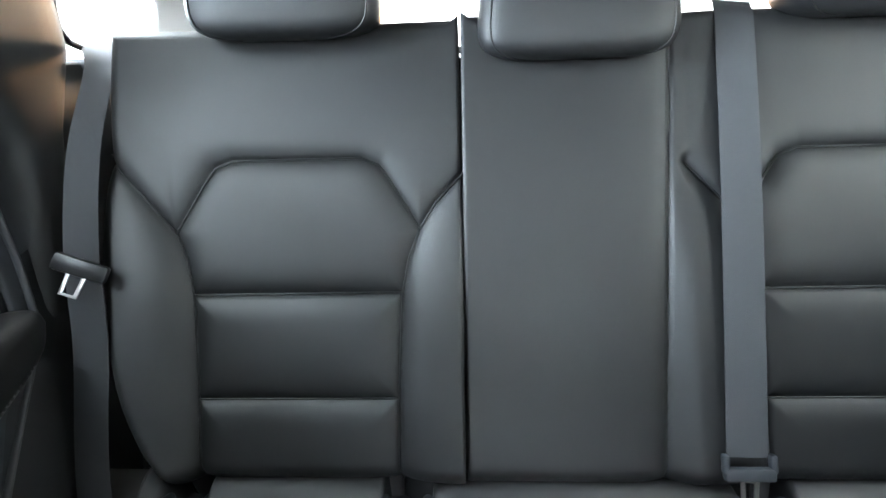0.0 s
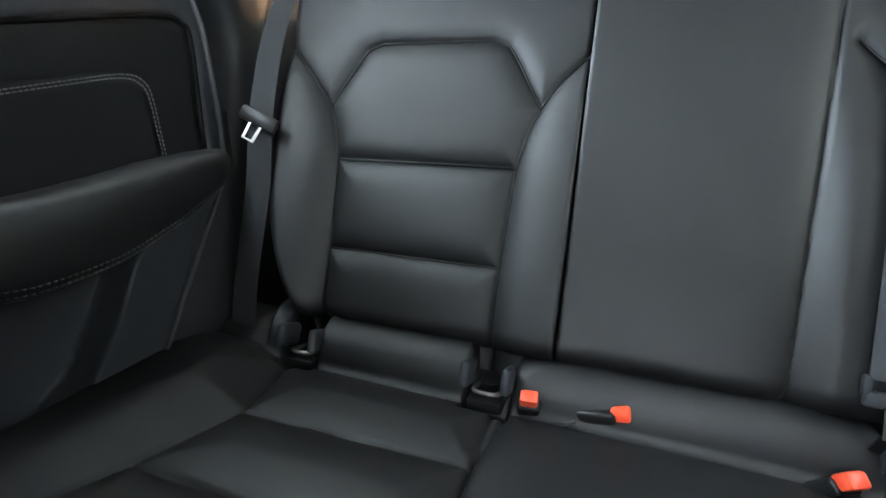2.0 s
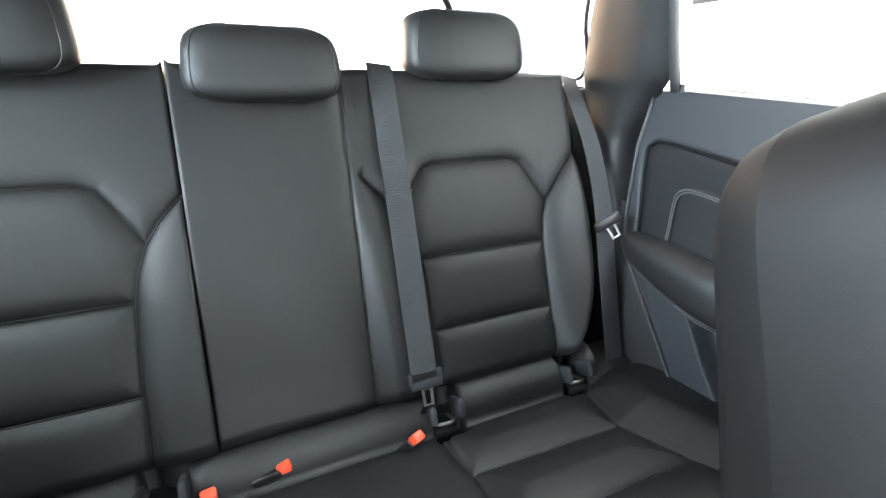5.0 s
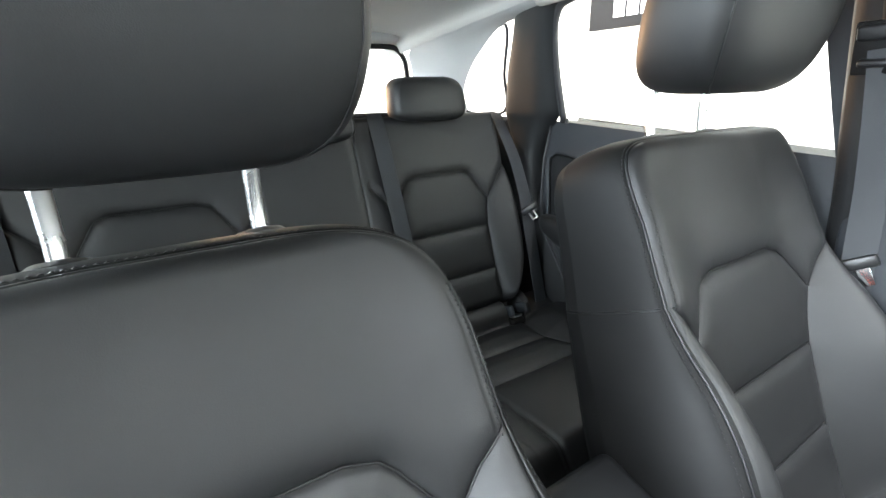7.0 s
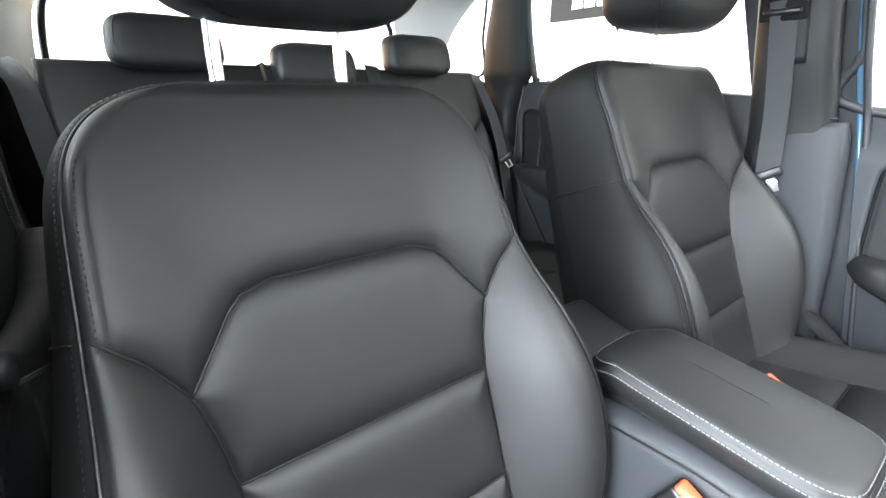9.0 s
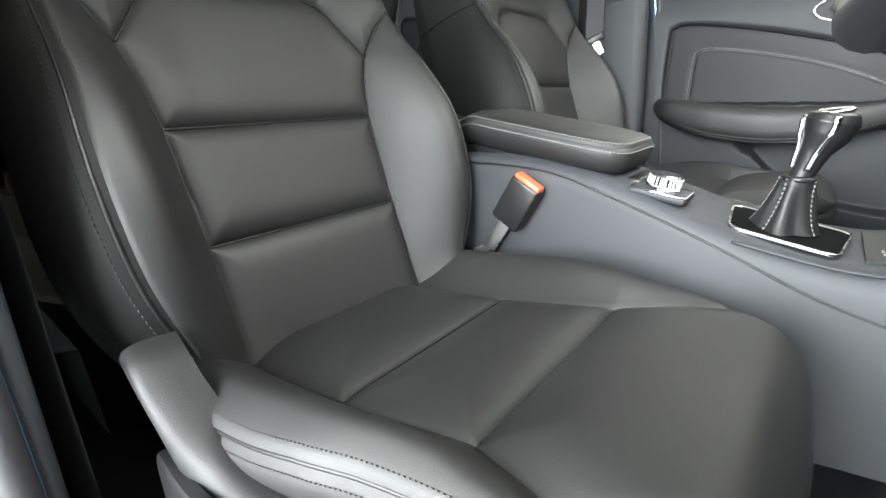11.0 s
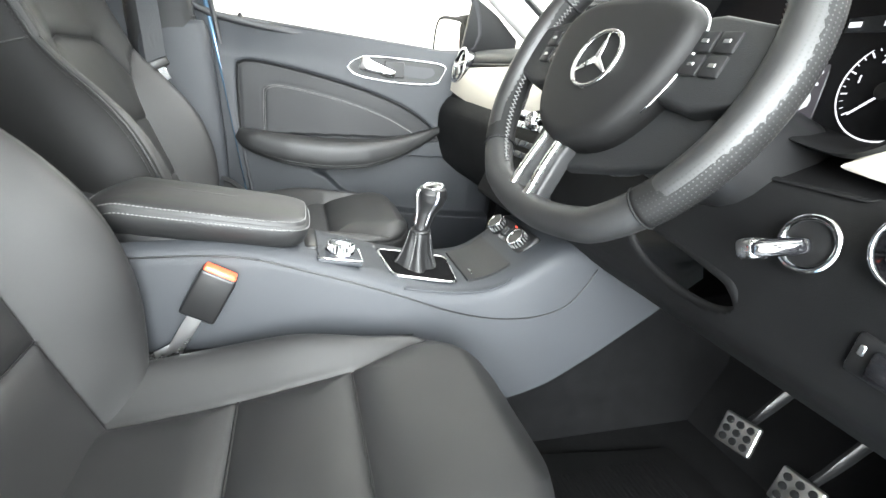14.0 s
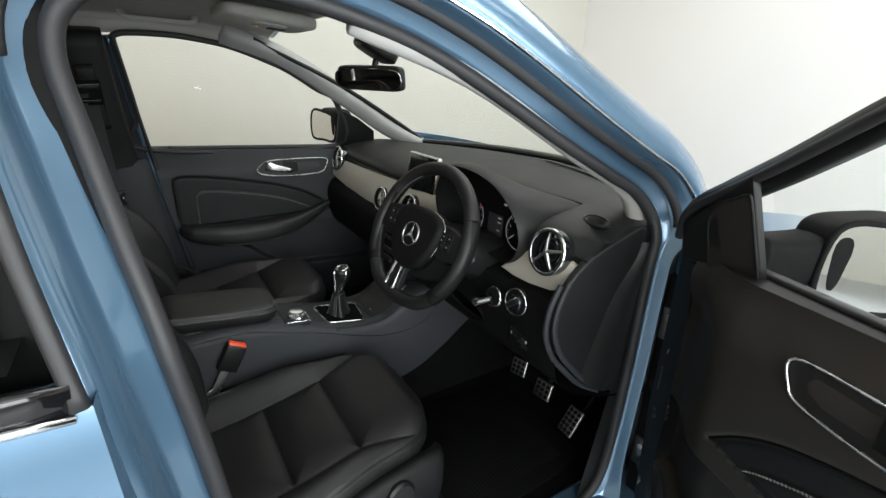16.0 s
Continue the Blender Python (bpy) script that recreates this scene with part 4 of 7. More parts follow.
def front_seat(cx, dz, out):
    """A front seat; out is +1 where its outer side lies towards +x."""
    st = thing("leather_seat", (cx, 1.02, 0.33), "black leather front seat with sewn panels and stitched bolsters, upright", "seat", "front seats")
    base = (cx, 0.868, 0.545 + dz)
    j = (0.177, 0.39)
    half = [(0.0, 0.150), (0.157, 0.150), (0.297, 0.156), (0.345, 0.164), j[::-1], (0.43, 0.205), (0.460, 0.236)]
    oct_ = [(-0.177, 0.39), (-0.132, 0.453), (-0.118, 0.467), (-0.085, 0.477), (0.085, 0.477), (0.118, 0.467), (0.132, 0.453), (0.177, 0.39)]
    rt = [(0.177, 0.39), (0.164, 0.345), (0.156, 0.297), (0.150, 0.157), (0.150, 0.0)]
    lt = [(-a, b) for a, b in rt]
    up_r = [(0.177, 0.39), (0.205, 0.43), (0.236, 0.460)]
    up_l = [(-a, b) for a, b in up_r]
    rows = [[(-0.156, 0.297), (0.156, 0.297)], [(-0.150, 0.157), (0.150, 0.157)]]

    def wide(h):
        w = soft_interp(h, [(-0.05, 0.19), (0, 0.218), (0.06, 0.252), (0.14, 0.282), (0.24, 0.290), (0.34, 0.279), (0.42, 0.264), (0.50, 0.252), (0.60, 0.242), (0.75, 0.234)])
        t = np.clip((h - 0.48) / (0.680 - 0.48), 0, 1)
        ex = 4.4 if out > 0 else 9.0
        return np.maximum(w * (1 - t ** ex) ** (1 / ex), 0.002)
    th = np.array([0.105, 0.114, 0.112, 0.122] if out > 0 else [0.135, 0.152, 0.156, 0.138])
    seat_back(base, st, wide, 0.680, [(0, 0.052), (0.08, 0.080), (0.18, 0.100), (0.27, 0.102), (0.36, 0.070), (0.43, 0.028), (0.50, 0.010), (0.75, 0.004)],
              [oct_, rt, lt, up_r, up_l] + rows, oct_ + [(0.164, 0.345), (0.156, 0.297), (0.150, 0), (-0.150, 0), (-0.156, 0.297), (-0.164, 0.345)],
              half, (0.157, 0.297), th, [(0.150, -0.05)] + rt[::-1] + up_r[1:])
    # headrest on two chrome posts
    headrest("headrest", (cx - 0.004, 0.596 if out > 0 else 0.622, 1.352 + dz), (0.164 if out > 0 else 0.176, 0.070 if out > 0 else 0.078, 0.122), st, 0.150, (cx, 0.549, 1.162 + dz), "black leather headrest raised on its posts", 0.10 if out > 0 else 0.14)
    # cushion
    ys0, ys1 = 0.80, 1.372
    s = np.linspace(-1, 1, 170)
    v = np.linspace(0, 1, 190)
    y = ys0 + (ys1 - ys0) * np.sin(v * math.pi / 2)
    ss, yy = np.meshgrid(s, y, indexing="ij")

    def half_w(q):
        t = np.clip((q - 1.22) / (ys1 - 1.22), 0, 1)
        w = soft_interp(q, [(0.78, 0.236), (0.92, 0.250), (1.02, 0.250), (1.09, 0.241), (1.14, 0.228), (1.20, 0.215), (1.26, 0.209), (1.40, 0.206)])
        return np.maximum(w * (1 - t ** 2.7) ** (1 / 2.7), 0.002)

    def height(q):
        return soft_interp(q, [(0.80, 0.556), (0.90, 0.566), (1.02, 0.585), (1.175, 0.620), (1.27, 0.638), (1.34, 0.642), (1.40, 0.632)]) + dz
    w = half_w(yy)
    x = ss * w
    ax = np.abs(x)
    cr = [(0.146, 0.80), (0.146, 1.175), (0.192, 1.300), (0.21, 1.31)]
    cl = [(-a, b) for a, b in cr]
    c1 = [(-0.146, 1.02), (0.146, 1.02)]
    c2 = [(-0.146, 1.175), (0.146, 1.175)]
    inner = (np.abs(ss) < 0.97) & (yy > 0.81) & (yy < ys1 - 0.02)
    sx, sy = snap(x, yy, (cr[:3], cl[:3], c1, c2), 0.0014, 0.0019)
    x, yy = np.where(inner, sx, x), np.where(inner, sy, yy)
    w = half_w(yy)
    ax = np.abs(x)
    ds = np.full(x.shape, 9.0)
    for line in (cr[:3], cl[:3], c1, c2):
        ds = np.minimum(ds, near(x, yy, line))
    xs = np.interp(yy, [0.80, 1.175, 1.30, 1.32], [0.146, 0.146, 0.192, 0.27])
    t = np.clip((ax - xs) / np.maximum(w - xs, 0.02), 0, 1)
    e = np.minimum(w - ax, (ys1 - yy) * 1.1)
    z = height(yy) + np.interp(yy, [1.08, 1.2], [0.036, 0.026]) * smooth(t / 0.75) * smooth((1.34 - yy) / 0.24)
    z = z + 0.011 * (1 - np.exp(-(ds / 0.032) ** 2)) * smooth(e / 0.05) - seam(ds, 0.012, 0.005, 0.005) * smooth(e / 0.02)
    z = z + rim(e, 0.045, 0.016)
    p = np.stack([cx + x, yy, z], -1)
    xc = (x[:-1, :-1] + x[1:, 1:] + x[:-1, 1:] + x[1:, :-1]) / 4
    yc = (yy[:-1, :-1] + yy[1:, 1:] + yy[:-1, 1:] + yy[1:, :-1]) / 4
    xsc = np.interp(yc, [0.80, 1.175, 1.30, 1.32], [0.146, 0.146, 0.192, 0.27])
    region = np.zeros(xc.shape, int)
    region[yc < 1.175] = 1
    region[yc < 1.02] = 2
    region[(np.abs(xc) > xsc) & (xc < 0)] = 3
    region[(np.abs(xc) > xsc) & (xc > 0)] = 4
    lp = np.concatenate([p[0, :], p[-1, ::-1]])
    lp = lp[np.concatenate([[True], np.linalg.norm(np.diff(lp, axis=0), axis=1) > 1e-4])]
    mid = np.array([cx, 1.05, 0])
    rings = []
    fall = np.interp(lp[:, 1], [0.95, 1.30, 1.37], [1.15, 0.80, 0.85])
    for drop, inset in ((0.0, 0.0), (0.003, 0.0025), (0.006, 0.002), (0.010, -0.002), (0.025, -0.005), (0.050, -0.005), (0.060, -0.001), (0.0625, 0.003), (0.066, 0.0), (0.085, 0.004), (0.105, 0.020), (0.112, 0.05)):
        q = lp.copy()
        dirs = (q - mid) * np.array([1, 1, 0])
        dirs /= np.linalg.norm(dirs, axis=1)[:, None]
        q -= dirs * inset
        q[:, 2] = lp[:, 2] - drop * fall
        rings.append(q)
    skirt = part("cushion", grid_geo(np.array(rings).transpose(1, 0, 2)), LEATHER, st, "stitched leather side of the seat cushion", sharp=0)
    split_sheet(p, region, {0: "front_panel", 1: "middle_panel", 2: "rear_panel", 3: "bolster", 4: "bolster"}, LEATHER, skirt)
    seam_cords([cr[:3], cl[:3], c1, c2], x, yy, z, lambda a, b, c: np.stack([cx + a, b, c], -1), skirt)
    rg_ = np.array(rings)
    for sg in (-1, 1):
        kk = int(np.argmin(np.abs(lp[:, 1] - 1.273) + 9 * (np.sign(lp[:, 0] - cx) != sg)))
        part("side_seam", sweep(spline(rg_[3:8, kk], 4), 0.0015, n=6), HARD, skirt, "dark upright seam", sharp=0)
    part("piping", sweep(rg_[1][2:-2:2] + np.array([0, 0, -0.0012]), 0.0022, n=6), HARD, skirt, "thin dark piping round the cushion", sharp=0)
    nn = np.array(rings[3])
    outw = (nn - mid) * np.array([1, 1, 0])
    outw /= np.linalg.norm(outw, axis=1)[:, None]
    for base_, k, o_ in ((lp, 0.0088, -0.0062), (nn, -0.003, 0.0012)):
        q = base_ + np.array([0, 0, k]) + outw * o_
        part("stitching", stitches(q, outw, 0.0024, 0.0017, 0.0008, 0.0002), LEATHER, skirt, "fine dark thread")
    # lower frame, rails, outer valance with lever and knob
    part("seat_frame", rbox((cx, 1.05, 0.455 + dz), (0.36, 0.48, 0.09), 0.02), HARD, st)
    for s in (-1, 1):
        part("seat_rail", rbox((cx + s * 0.19, 1.07, 0.362 + dz / 2), (0.045, 0.62, 0.060 + dz), 0.006), HARD, st)
    for s in (out, -out):
        if s == out:
            VY = [0.900, 0.925, 0.955, 1.01, 1.098, 1.172, 1.276, 1.337, 1.362]
            VX = [0.266, 0.268, 0.267, 0.260, 0.259, 0.246, 0.233, 0.221, 0.198]
            VZ = [0.655, 0.645, 0.622, 0.585, 0.588, 0.591, 0.593, 0.588, 0.572]
        else:
            VY = [0.84, 0.90, 0.97, 1.055, 1.12, 1.197, 1.305, 1.345]
            VX = [0.250, 0.246, 0.243, 0.238, 0.230, 0.222, 0.202, 0.185]
            VZ = [0.600, 0.592, 0.575, 0.557, 0.560, 0.566, 0.570, 0.560]
        rows_ = []
        for inx, dn in ((-0.03, 0.012), (-0.012, 0.002), (0.0, 0.0), (0.009, 0.005), (0.015, 0.018), (0.018, 0.045), (0.015, 0.100), (0.004, 0.160)):
            rows_.append([(cx + s * (a + inx), b, z + dz - dn * (float(np.interp(b, [0.90, 0.96, 1.07], [0.22, 0.32, 1.0])) if s == out else 1.0)) for a, b, z in zip(VX, VY, VZ)])
        g = np.array([spline(r, 6) for r in rows_])
        val = part("side_valance", grid_geo(g if s > 0 else g[::-1]), SOFT, st, "grey moulded seat side valance", sharp=0)
        if s == out:
            xo = cx + s * 0.281
            part("height_lever", sweep(spline([(xo - s * 0.004, 0.94, 0.536 + dz), (xo + s * 0.002, 1.0, 0.544 + dz), (xo + s * 0.003, 1.07, 0.556 + dz), (xo - s * 0.002, 1.122, 0.565 + dz)], 6), 0.008, np.linspace(0.030, 0.022, 19), 18, square=4.5), HARD, val, "black seat height lever")
            part("lumbar_knob", lathe([(0.036, 0), (0.036, 0.010), (0.030, 0.016), (0.012, 0.017)], turn_to((s, 0.12, 0.1), (0, 1, 0), (cx + s * 0.255, 1.218, 0.548 + dz)), 28), HARD, val, "round black lumbar knob")
    # belt buckle on the inner side
    bx = cx - out * 0.256
    part("buckle_stem", sweep(spline([(bx, 0.915, 0.585 + dz), (bx, 0.932, 0.618 + dz), (bx, 0.953, 0.655 + dz)], 5), 0.003, 0.011, 8, up=(0, 1, -0.5), square=4), SATIN, st, "pale metal buckle stem")
    part("anchor_plate", place(rbox((0, 0, 0), (0.004, 0.060, 0.026), 0.003, 2), pose(bx, 0.900, 0.588 + dz, 28, 0, 0)), SATIN, st, "pale metal anchor plate")
    tilt2 = turn_to((0, 0.46, 0.89), (1, 0, 0), (bx, 0.974, 0.692 + dz))
    box = part("buckle", place(rbox((0, 0, 0), (0.026, 0.052, 0.078), 0.005, 3), tilt2), HARD, st, "black belt buckle")
    part("release_button", place(rbox((0, 0, 0.038), (0.021, 0.047, 0.014), 0.004, 2), tilt2), RED, box, "orange-red release button")
    return st


front_seat(0.378, 0.0, 1)
front_seat(-0.372, 0.045, -1)


# rear bench
R_BASE = (0.0, 0.033, 0.626)
bench = thing("rear_bench_seat", (0, 0.2, 0.33), "black leather rear bench seat with three headrests and sewn panels", "seat")


def rear_back(x0, x1, c, s):
    """One side of the rear backrest; c: middle of its sewn panels; s: +1 where the outer side lies towards +x."""
    top = 0.668
    n = (int((x1 - x0) / 0.0025), 230)
    u = np.linspace(0, 1, n[0])
    v = np.linspace(0, 1, n[1])
    h = top * (1 - (1 - v) ** 1.2) - 0.02
    top -= 0.02
    uu, hh = np.meshgrid(u, h, indexing="ij")
    x = x0 + (x1 - x0) * uu
    out_edge = s * soft_interp(hh, [(-0.08, 0.470), (0.0, 0.498), (0.07, 0.530), (0.11, 0.556), (0.19, 0.586), (0.313, 0.606), (0.477, 0.612), (0.58, 0.613), (0.70, 0.610)])
    if s > 0:
        x = x0 + (out_edge - x0) * uu
    else:
        x = out_edge + (x1 - out_edge) * uu
    xl, xr = (np.full(x.shape, x0), out_edge) if s > 0 else (out_edge, np.full(x.shape, x1))
    e = np.minimum(np.minimum(x - xl, xr - x), (top - hh) * 1.1)
    lx = (x - c) * s
    half = [(0.0, 0.130), (0.16, 0.131), (0.295, 0.137), (0.34, 0.146), (0.376, 0.160)]
    oct_ = [(-0.160, 0.376), (-0.122, 0.440), (-0.108, 0.460), (-0.085, 0.469), (0.085, 0.469), (0.108, 0.460), (0.122, 0.440), (0.160, 0.376)]
    rt = [(0.160, 0.376), (0.146, 0.34), (0.137, 0.295), (0.131, 0.16), (0.130, -0.03)]
    lt = [(-a, b) for a, b in rt]
    up_o = [(0.160, 0.376), (0.200, 0.425), (0.262, 0.487)]
    up_i = [(-0.160, 0.376), (-0.180, 0.408), (-0.222, 0.452)]
    rows = [[(-0.137, 0.295), (0.137, 0.295)], [(-0.131, 0.16), (0.131, 0.16)]]
    ds = np.full(x.shape, 9.0)
    lines = [oct_, rt, lt, up_o, up_i] + rows
    for line in lines:
        ds = np.minimum(ds, near(lx, hh, line))
    mid_edge = -0.108
    if s < 0:
        ds = np.minimum(ds, near(x, hh, [(-0.098, -0.03), (-0.118, 0.66)]))
    xs = np.interp(hh, *zip(*half))
    t = np.clip((lx - xs) / np.maximum(s * out_edge - c * s - xs, 0.02), 0, 1)
    d = 0.030 * np.sin(np.clip(t / 0.9, 0, 1) * math.pi / 2) * soft_interp(hh, [(-0.05, 0.75), (0.08, 0.95), (0.2, 1.0), (0.376, 0.6), (0.487, 0.05), (0.56, 0.0), (0.7, 0.0)])
    ti = np.clip((-lx - xs) / 0.075, 0, 1)
    inner = np.clip(soft_interp(hh, [(-0.05, 1), (0.15, 1), (0.3, 0.8), (0.45, 0.05), (0.50, 0.0), (0.7, 0.0)]), 0, 1)
    fc = smooth((mid_edge - x) / 0.03) if s < 0 else 1.0
    d = d + 0.016 * np.sin(np.clip(ti, 0, 1) * math.pi / 2) * inner * fc + 0.008 * (1 - fc)
    d = d + 0.004 * (1 - np.exp(-(ds / 0.022) ** 2)) - seam(ds, 0.011, 0.0035, 0.004)
    e_in = (x - xl) if s > 0 else (xr - x)
    d = d + np.minimum(rim(e, 0.022, 0.024) * (e_in > e + 1e-6), rim(e_in, 0.005, 0.0028))
    d = d + rim(np.clip(hh - 0.050, 0, 1), 0.030, 0.045)
    p = lean(R_BASE, x, hh, d)
    lxc = (lx[:-1, :-1] + lx[1:, 1:]) / 2
    xc = (x[:-1, :-1] + x[1:, 1:]) / 2
    hc = (hh[:-1, :-1] + hh[1:, 1:]) / 2
    xsc = np.interp(hc, *zip(*half))
    poly = oct_ + [(0.146, 0.34), (0.137, 0.295), (0.131, 0.16), (0.130, -0.03), (-0.130, -0.03), (-0.131, 0.16), (-0.137, 0.295), (-0.146, 0.34)]
    region = np.zeros(xc.shape, int)
    region[inside(lxc, hc, poly)] = 1
    region[(region == 1) & (hc < 0.295)] = 2
    region[(region == 2) & (hc < 0.16)] = 3
    lim_o = np.interp(lxc, [0.160, 0.200, 0.262], [0.376, 0.425, 0.487])
    lim_i = np.interp(-lxc, [0.160, 0.180, 0.222], [0.376, 0.408, 0.452])
    region[(lxc > xsc) & (hc < lim_o) & (region == 0)] = 5
    region[(lxc < -xsc) & (hc < lim_i) & (region == 0)] = 4
    if s < 0:
        region[(xc > np.interp(hc, [0, 0.62], [-0.098, -0.118]))] = 6
    shell = lean(R_BASE, x[::6, ::6], hh[::6, ::6], np.full(x[::6, ::6].shape, -0.075))
    back = part("rear_backrest", grid_geo(shell[::-1]), CARPET, bench, "carpeted back of the rear backrest", sharp=0)
    skirt = [lean(R_BASE, x[0], hh[0], d[0]), lean(R_BASE, x[0], hh[0], -0.075)]
    skirt2 = [lean(R_BASE, x[-1], hh[-1], np.full(hh[-1].shape, -0.075)), lean(R_BASE, x[-1], hh[-1], d[-1])]
    cap = [lean(R_BASE, x[:, -1], hh[:, -1], np.full(x[:, -1].shape, -0.075)), lean(R_BASE, x[:, -1], hh[:, -1], d[:, -1])]
    part("backrest_side", join(grid_geo(np.array(skirt)), grid_geo(np.array(skirt2)), grid_geo(np.array(cap))), LEATHER_SIDE, back, sharp=0)
    split_sheet(p, region, {0: "shoulder_panel", 1: "upper_panel", 2: "middle_panel", 3: "lower_panel", 4: "bolster", 5: "bolster", 6: "centre_panel"}, LEATHER, back)
    seam_cords([[(c + a * s, b) for a, b in l] for l in lines], x, hh, d, lambda a, b, q: lean(R_BASE, a, b, q), back)


rear_back(0.1462, 0.62, 0.360, 1)
rear_back(-0.62, 0.1435, -0.356, -1)
for hx, hz, hw, hh_ in ((0.360, 1.262, 0.120, 0.060), (-0.356, 1.265, 0.120, 0.060), (0.004, 1.224, 0.118, 0.056)):
    hr = headrest("rear_headrest", (hx, -0.205 if hz > 1.25 else -0.190, hz), (hw, 0.048, hh_), bench, label="low black leather rear headrest", fat=-0.02)
    for s in (-1, 1):
        part("headrest_post", sweep([(hx + s * 0.055, -0.235, 1.12), (hx + s * 0.055, -0.225, hz - 0.02)], 0.006, n=10), CHROME, hr, "chrome post")


def lean_box():
    q = [lean(R_BASE, a, h, d) for a in (0.120, 0.168) for h in (-0.03, 0.59) for d in (-0.070, -0.030)]
    return np.array(q), [(0, 1, 3, 2), (4, 6, 7, 5), (0, 4, 5, 1), (2, 3, 7, 6), (0, 2, 6, 4), (1, 5, 7, 3)]


def rear_cushion():
    nx, ny = 430, 170
    x = np.linspace(-0.665, 0.665, nx)
    v = np.linspace(0, 1, ny)
    y = -0.03 + 0.575 * v
    xx, yy = np.meshgrid(x, y, indexing="ij")
    ax = np.abs(xx)
    inner = [(0.188, -0.03), (0.190, 0.06), (0.208, 0.16), (0.205, 0.34), (0.190, 0.56)]
    outer = [(0.510, -0.03), (0.520, 0.02), (0.500, 0.165), (0.545, 0.285), (0.605, 0.40), (0.62, 0.56)]
    lines = [inner, outer, [(0.208, 0.157), (0.500, 0.170)], [(0.206, 0.274), (0.540, 0.284)], [(-0.1, 0.052), (0.7, 0.052)]]
    ds = np.full(xx.shape, 9.0)
    for k, line in enumerate(lines):
        ds = np.minimum(ds, near(ax, yy, line))
    # the middle seat has one cross seam and two slanting ones
    dm = np.minimum(near(xx, yy, [(-0.112, 0.245), (0.108, 0.245)]), near(ax, yy, [(0.115, 0.245), (0.150, 0.56)]))
    z = 0.622 + 0.014 * smooth(yy / 0.45) - 0.060 * smooth((yy - 0.47) / 0.075) ** 2
    to = np.clip((ax - np.interp(yy, [p[1] for p in outer], [p[0] for p in outer])) / 0.09, 0, 1)
    z = z + 0.026 * smooth(to)
    z = z + 0.008 * (1 - np.exp(-(ds / 0.04) ** 2)) - seam(ds, 0.014, 0.005, 0.004) - 0.0016 * np.exp(-(dm / 0.004) ** 2)
    z = z + 0.047 * np.sqrt(np.clip(1 - ((yy - 0.004) / 0.046) ** 2, 0, 1)) * (ax < 0.56)
    z = z - 0.02 * np.exp(-((ax - 0.206) / 0.004) ** 2) * (yy > 0.05) * 0.3
    for ix in (0.22, 0.505):
        z = z - 0.046 * smooth((1.25 - np.maximum(np.abs(ax - ix) / 0.026, np.abs(yy - 0.01) / 0.050)) / 0.25)
    p = np.stack([xx, yy, z], -1)
    xc = (xx[:-1, :-1] + xx[1:, 1:]) / 2
    yc = (yy[:-1, :-1] + yy[1:, 1:]) / 2
    axc = np.abs(xc)
    ii = np.interp(yc, [q[1] for q in inner], [q[0] for q in inner])
    oo = np.interp(yc, [q[1] for q in outer], [q[0] for q in outer])
    region = np.zeros(xc.shape, int)
    for sgn, b in ((1, 1), (-1, 5)):
        m = (xc * sgn > ii) & (axc < oo)
        region[m & (yc > 0.279)] = b
        region[m & (yc <= 0.279)] = b + 1
        region[m & (yc < 0.164)] = b + 2
        region[(xc * sgn >= oo)] = b + 3
    front = [p[:, -1]]
    for dz_, dy in ((0.03, 0.012), (0.10, 0.008), (0.20, -0.02)):
        q = p[:, -1].copy()
        q[:, 2] -= dz_
        q[:, 1] += dy
        front.append(q)
    body = part("bench_cushion", grid_geo(np.array(front).transpose(1, 0, 2)), LEATHER_SIDE, bench, "stitched front of the bench cushion", sharp=0)
    names = {0: "centre_cushion", 1: "front_panel", 2: "middle_panel", 3: "rear_panel", 4: "bolster", 5: "front_panel", 6: "middle_panel", 7: "rear_panel", 8: "bolster"}
    split_sheet(p, region, names, LEATHER, body)
    part("bench_base", rbox((0, 0.24, 0.45), (1.24, 0.52, 0.22), 0.02), HARD, bench)


rear_cushion()
part("backrest_joint", lean_box(), HARD, bench, "dark joint between the backrests")


def isofix(x):
    g = thing("isofix_bracket", (x, 0.0, 0.61), "grey plastic child seat anchor bracket with a steel bar", "bracket", "child seat brackets")
    for s in (-1, 1):
        part("guide", place(rbox((0, 0, 0), (0.013, 0.046, 0.034), 0.006, 3), pose(x + s * 0.027, 0.036, 0.652, 25, 0, 0)), GREY_TRIM, g)
    part("recess", rbox((x, 0.030, 0.617), (0.046, 0.050, 0.016), 0.004), HARD, g)
    part("anchor_bar", sweep(spline([(x - 0.016, 0.010, 0.622), (x - 0.015, 0.046, 0.634), (x + 0.015, 0.046, 0.634), (x + 0.016, 0.010, 0.622)], 5), 0.003, n=8), STEEL, g, "bright steel anchor bar")


for ix in (0.222, 0.503, -0.213, -0.507):
    isofix(ix)


def rear_buckle(x, y, z, rx, rz):
    g = thing("rear_buckle", (x, y, z - 0.02), "black seat belt buckle with an orange-red button, lying on the bench", "buckle", "rear belt buckles")
    m = pose(x, y, z, rx, 0, rz)
    b = part("buckle_body", place(rbox((0, -0.018, -0.002), (0.029, 0.046, 0.017), 0.005, 3), m), HARD, g)
    part("button", place(rbox((0, 0.010, 0.001), (0.022, 0.022, 0.0165), 0.004, 2), m), RED, b, "orange-red button")
    part("strap", sweep(spline([m @ Vector((0, -0.045, -0.004)), m @ Vector((0, -0.07, -0.012)), Vector((x, y - 0.085, z - 0.02))], 4), 0.020, 0.0016, 8, up=(0, 0, 1), square=5), BELT_BLACK, g)


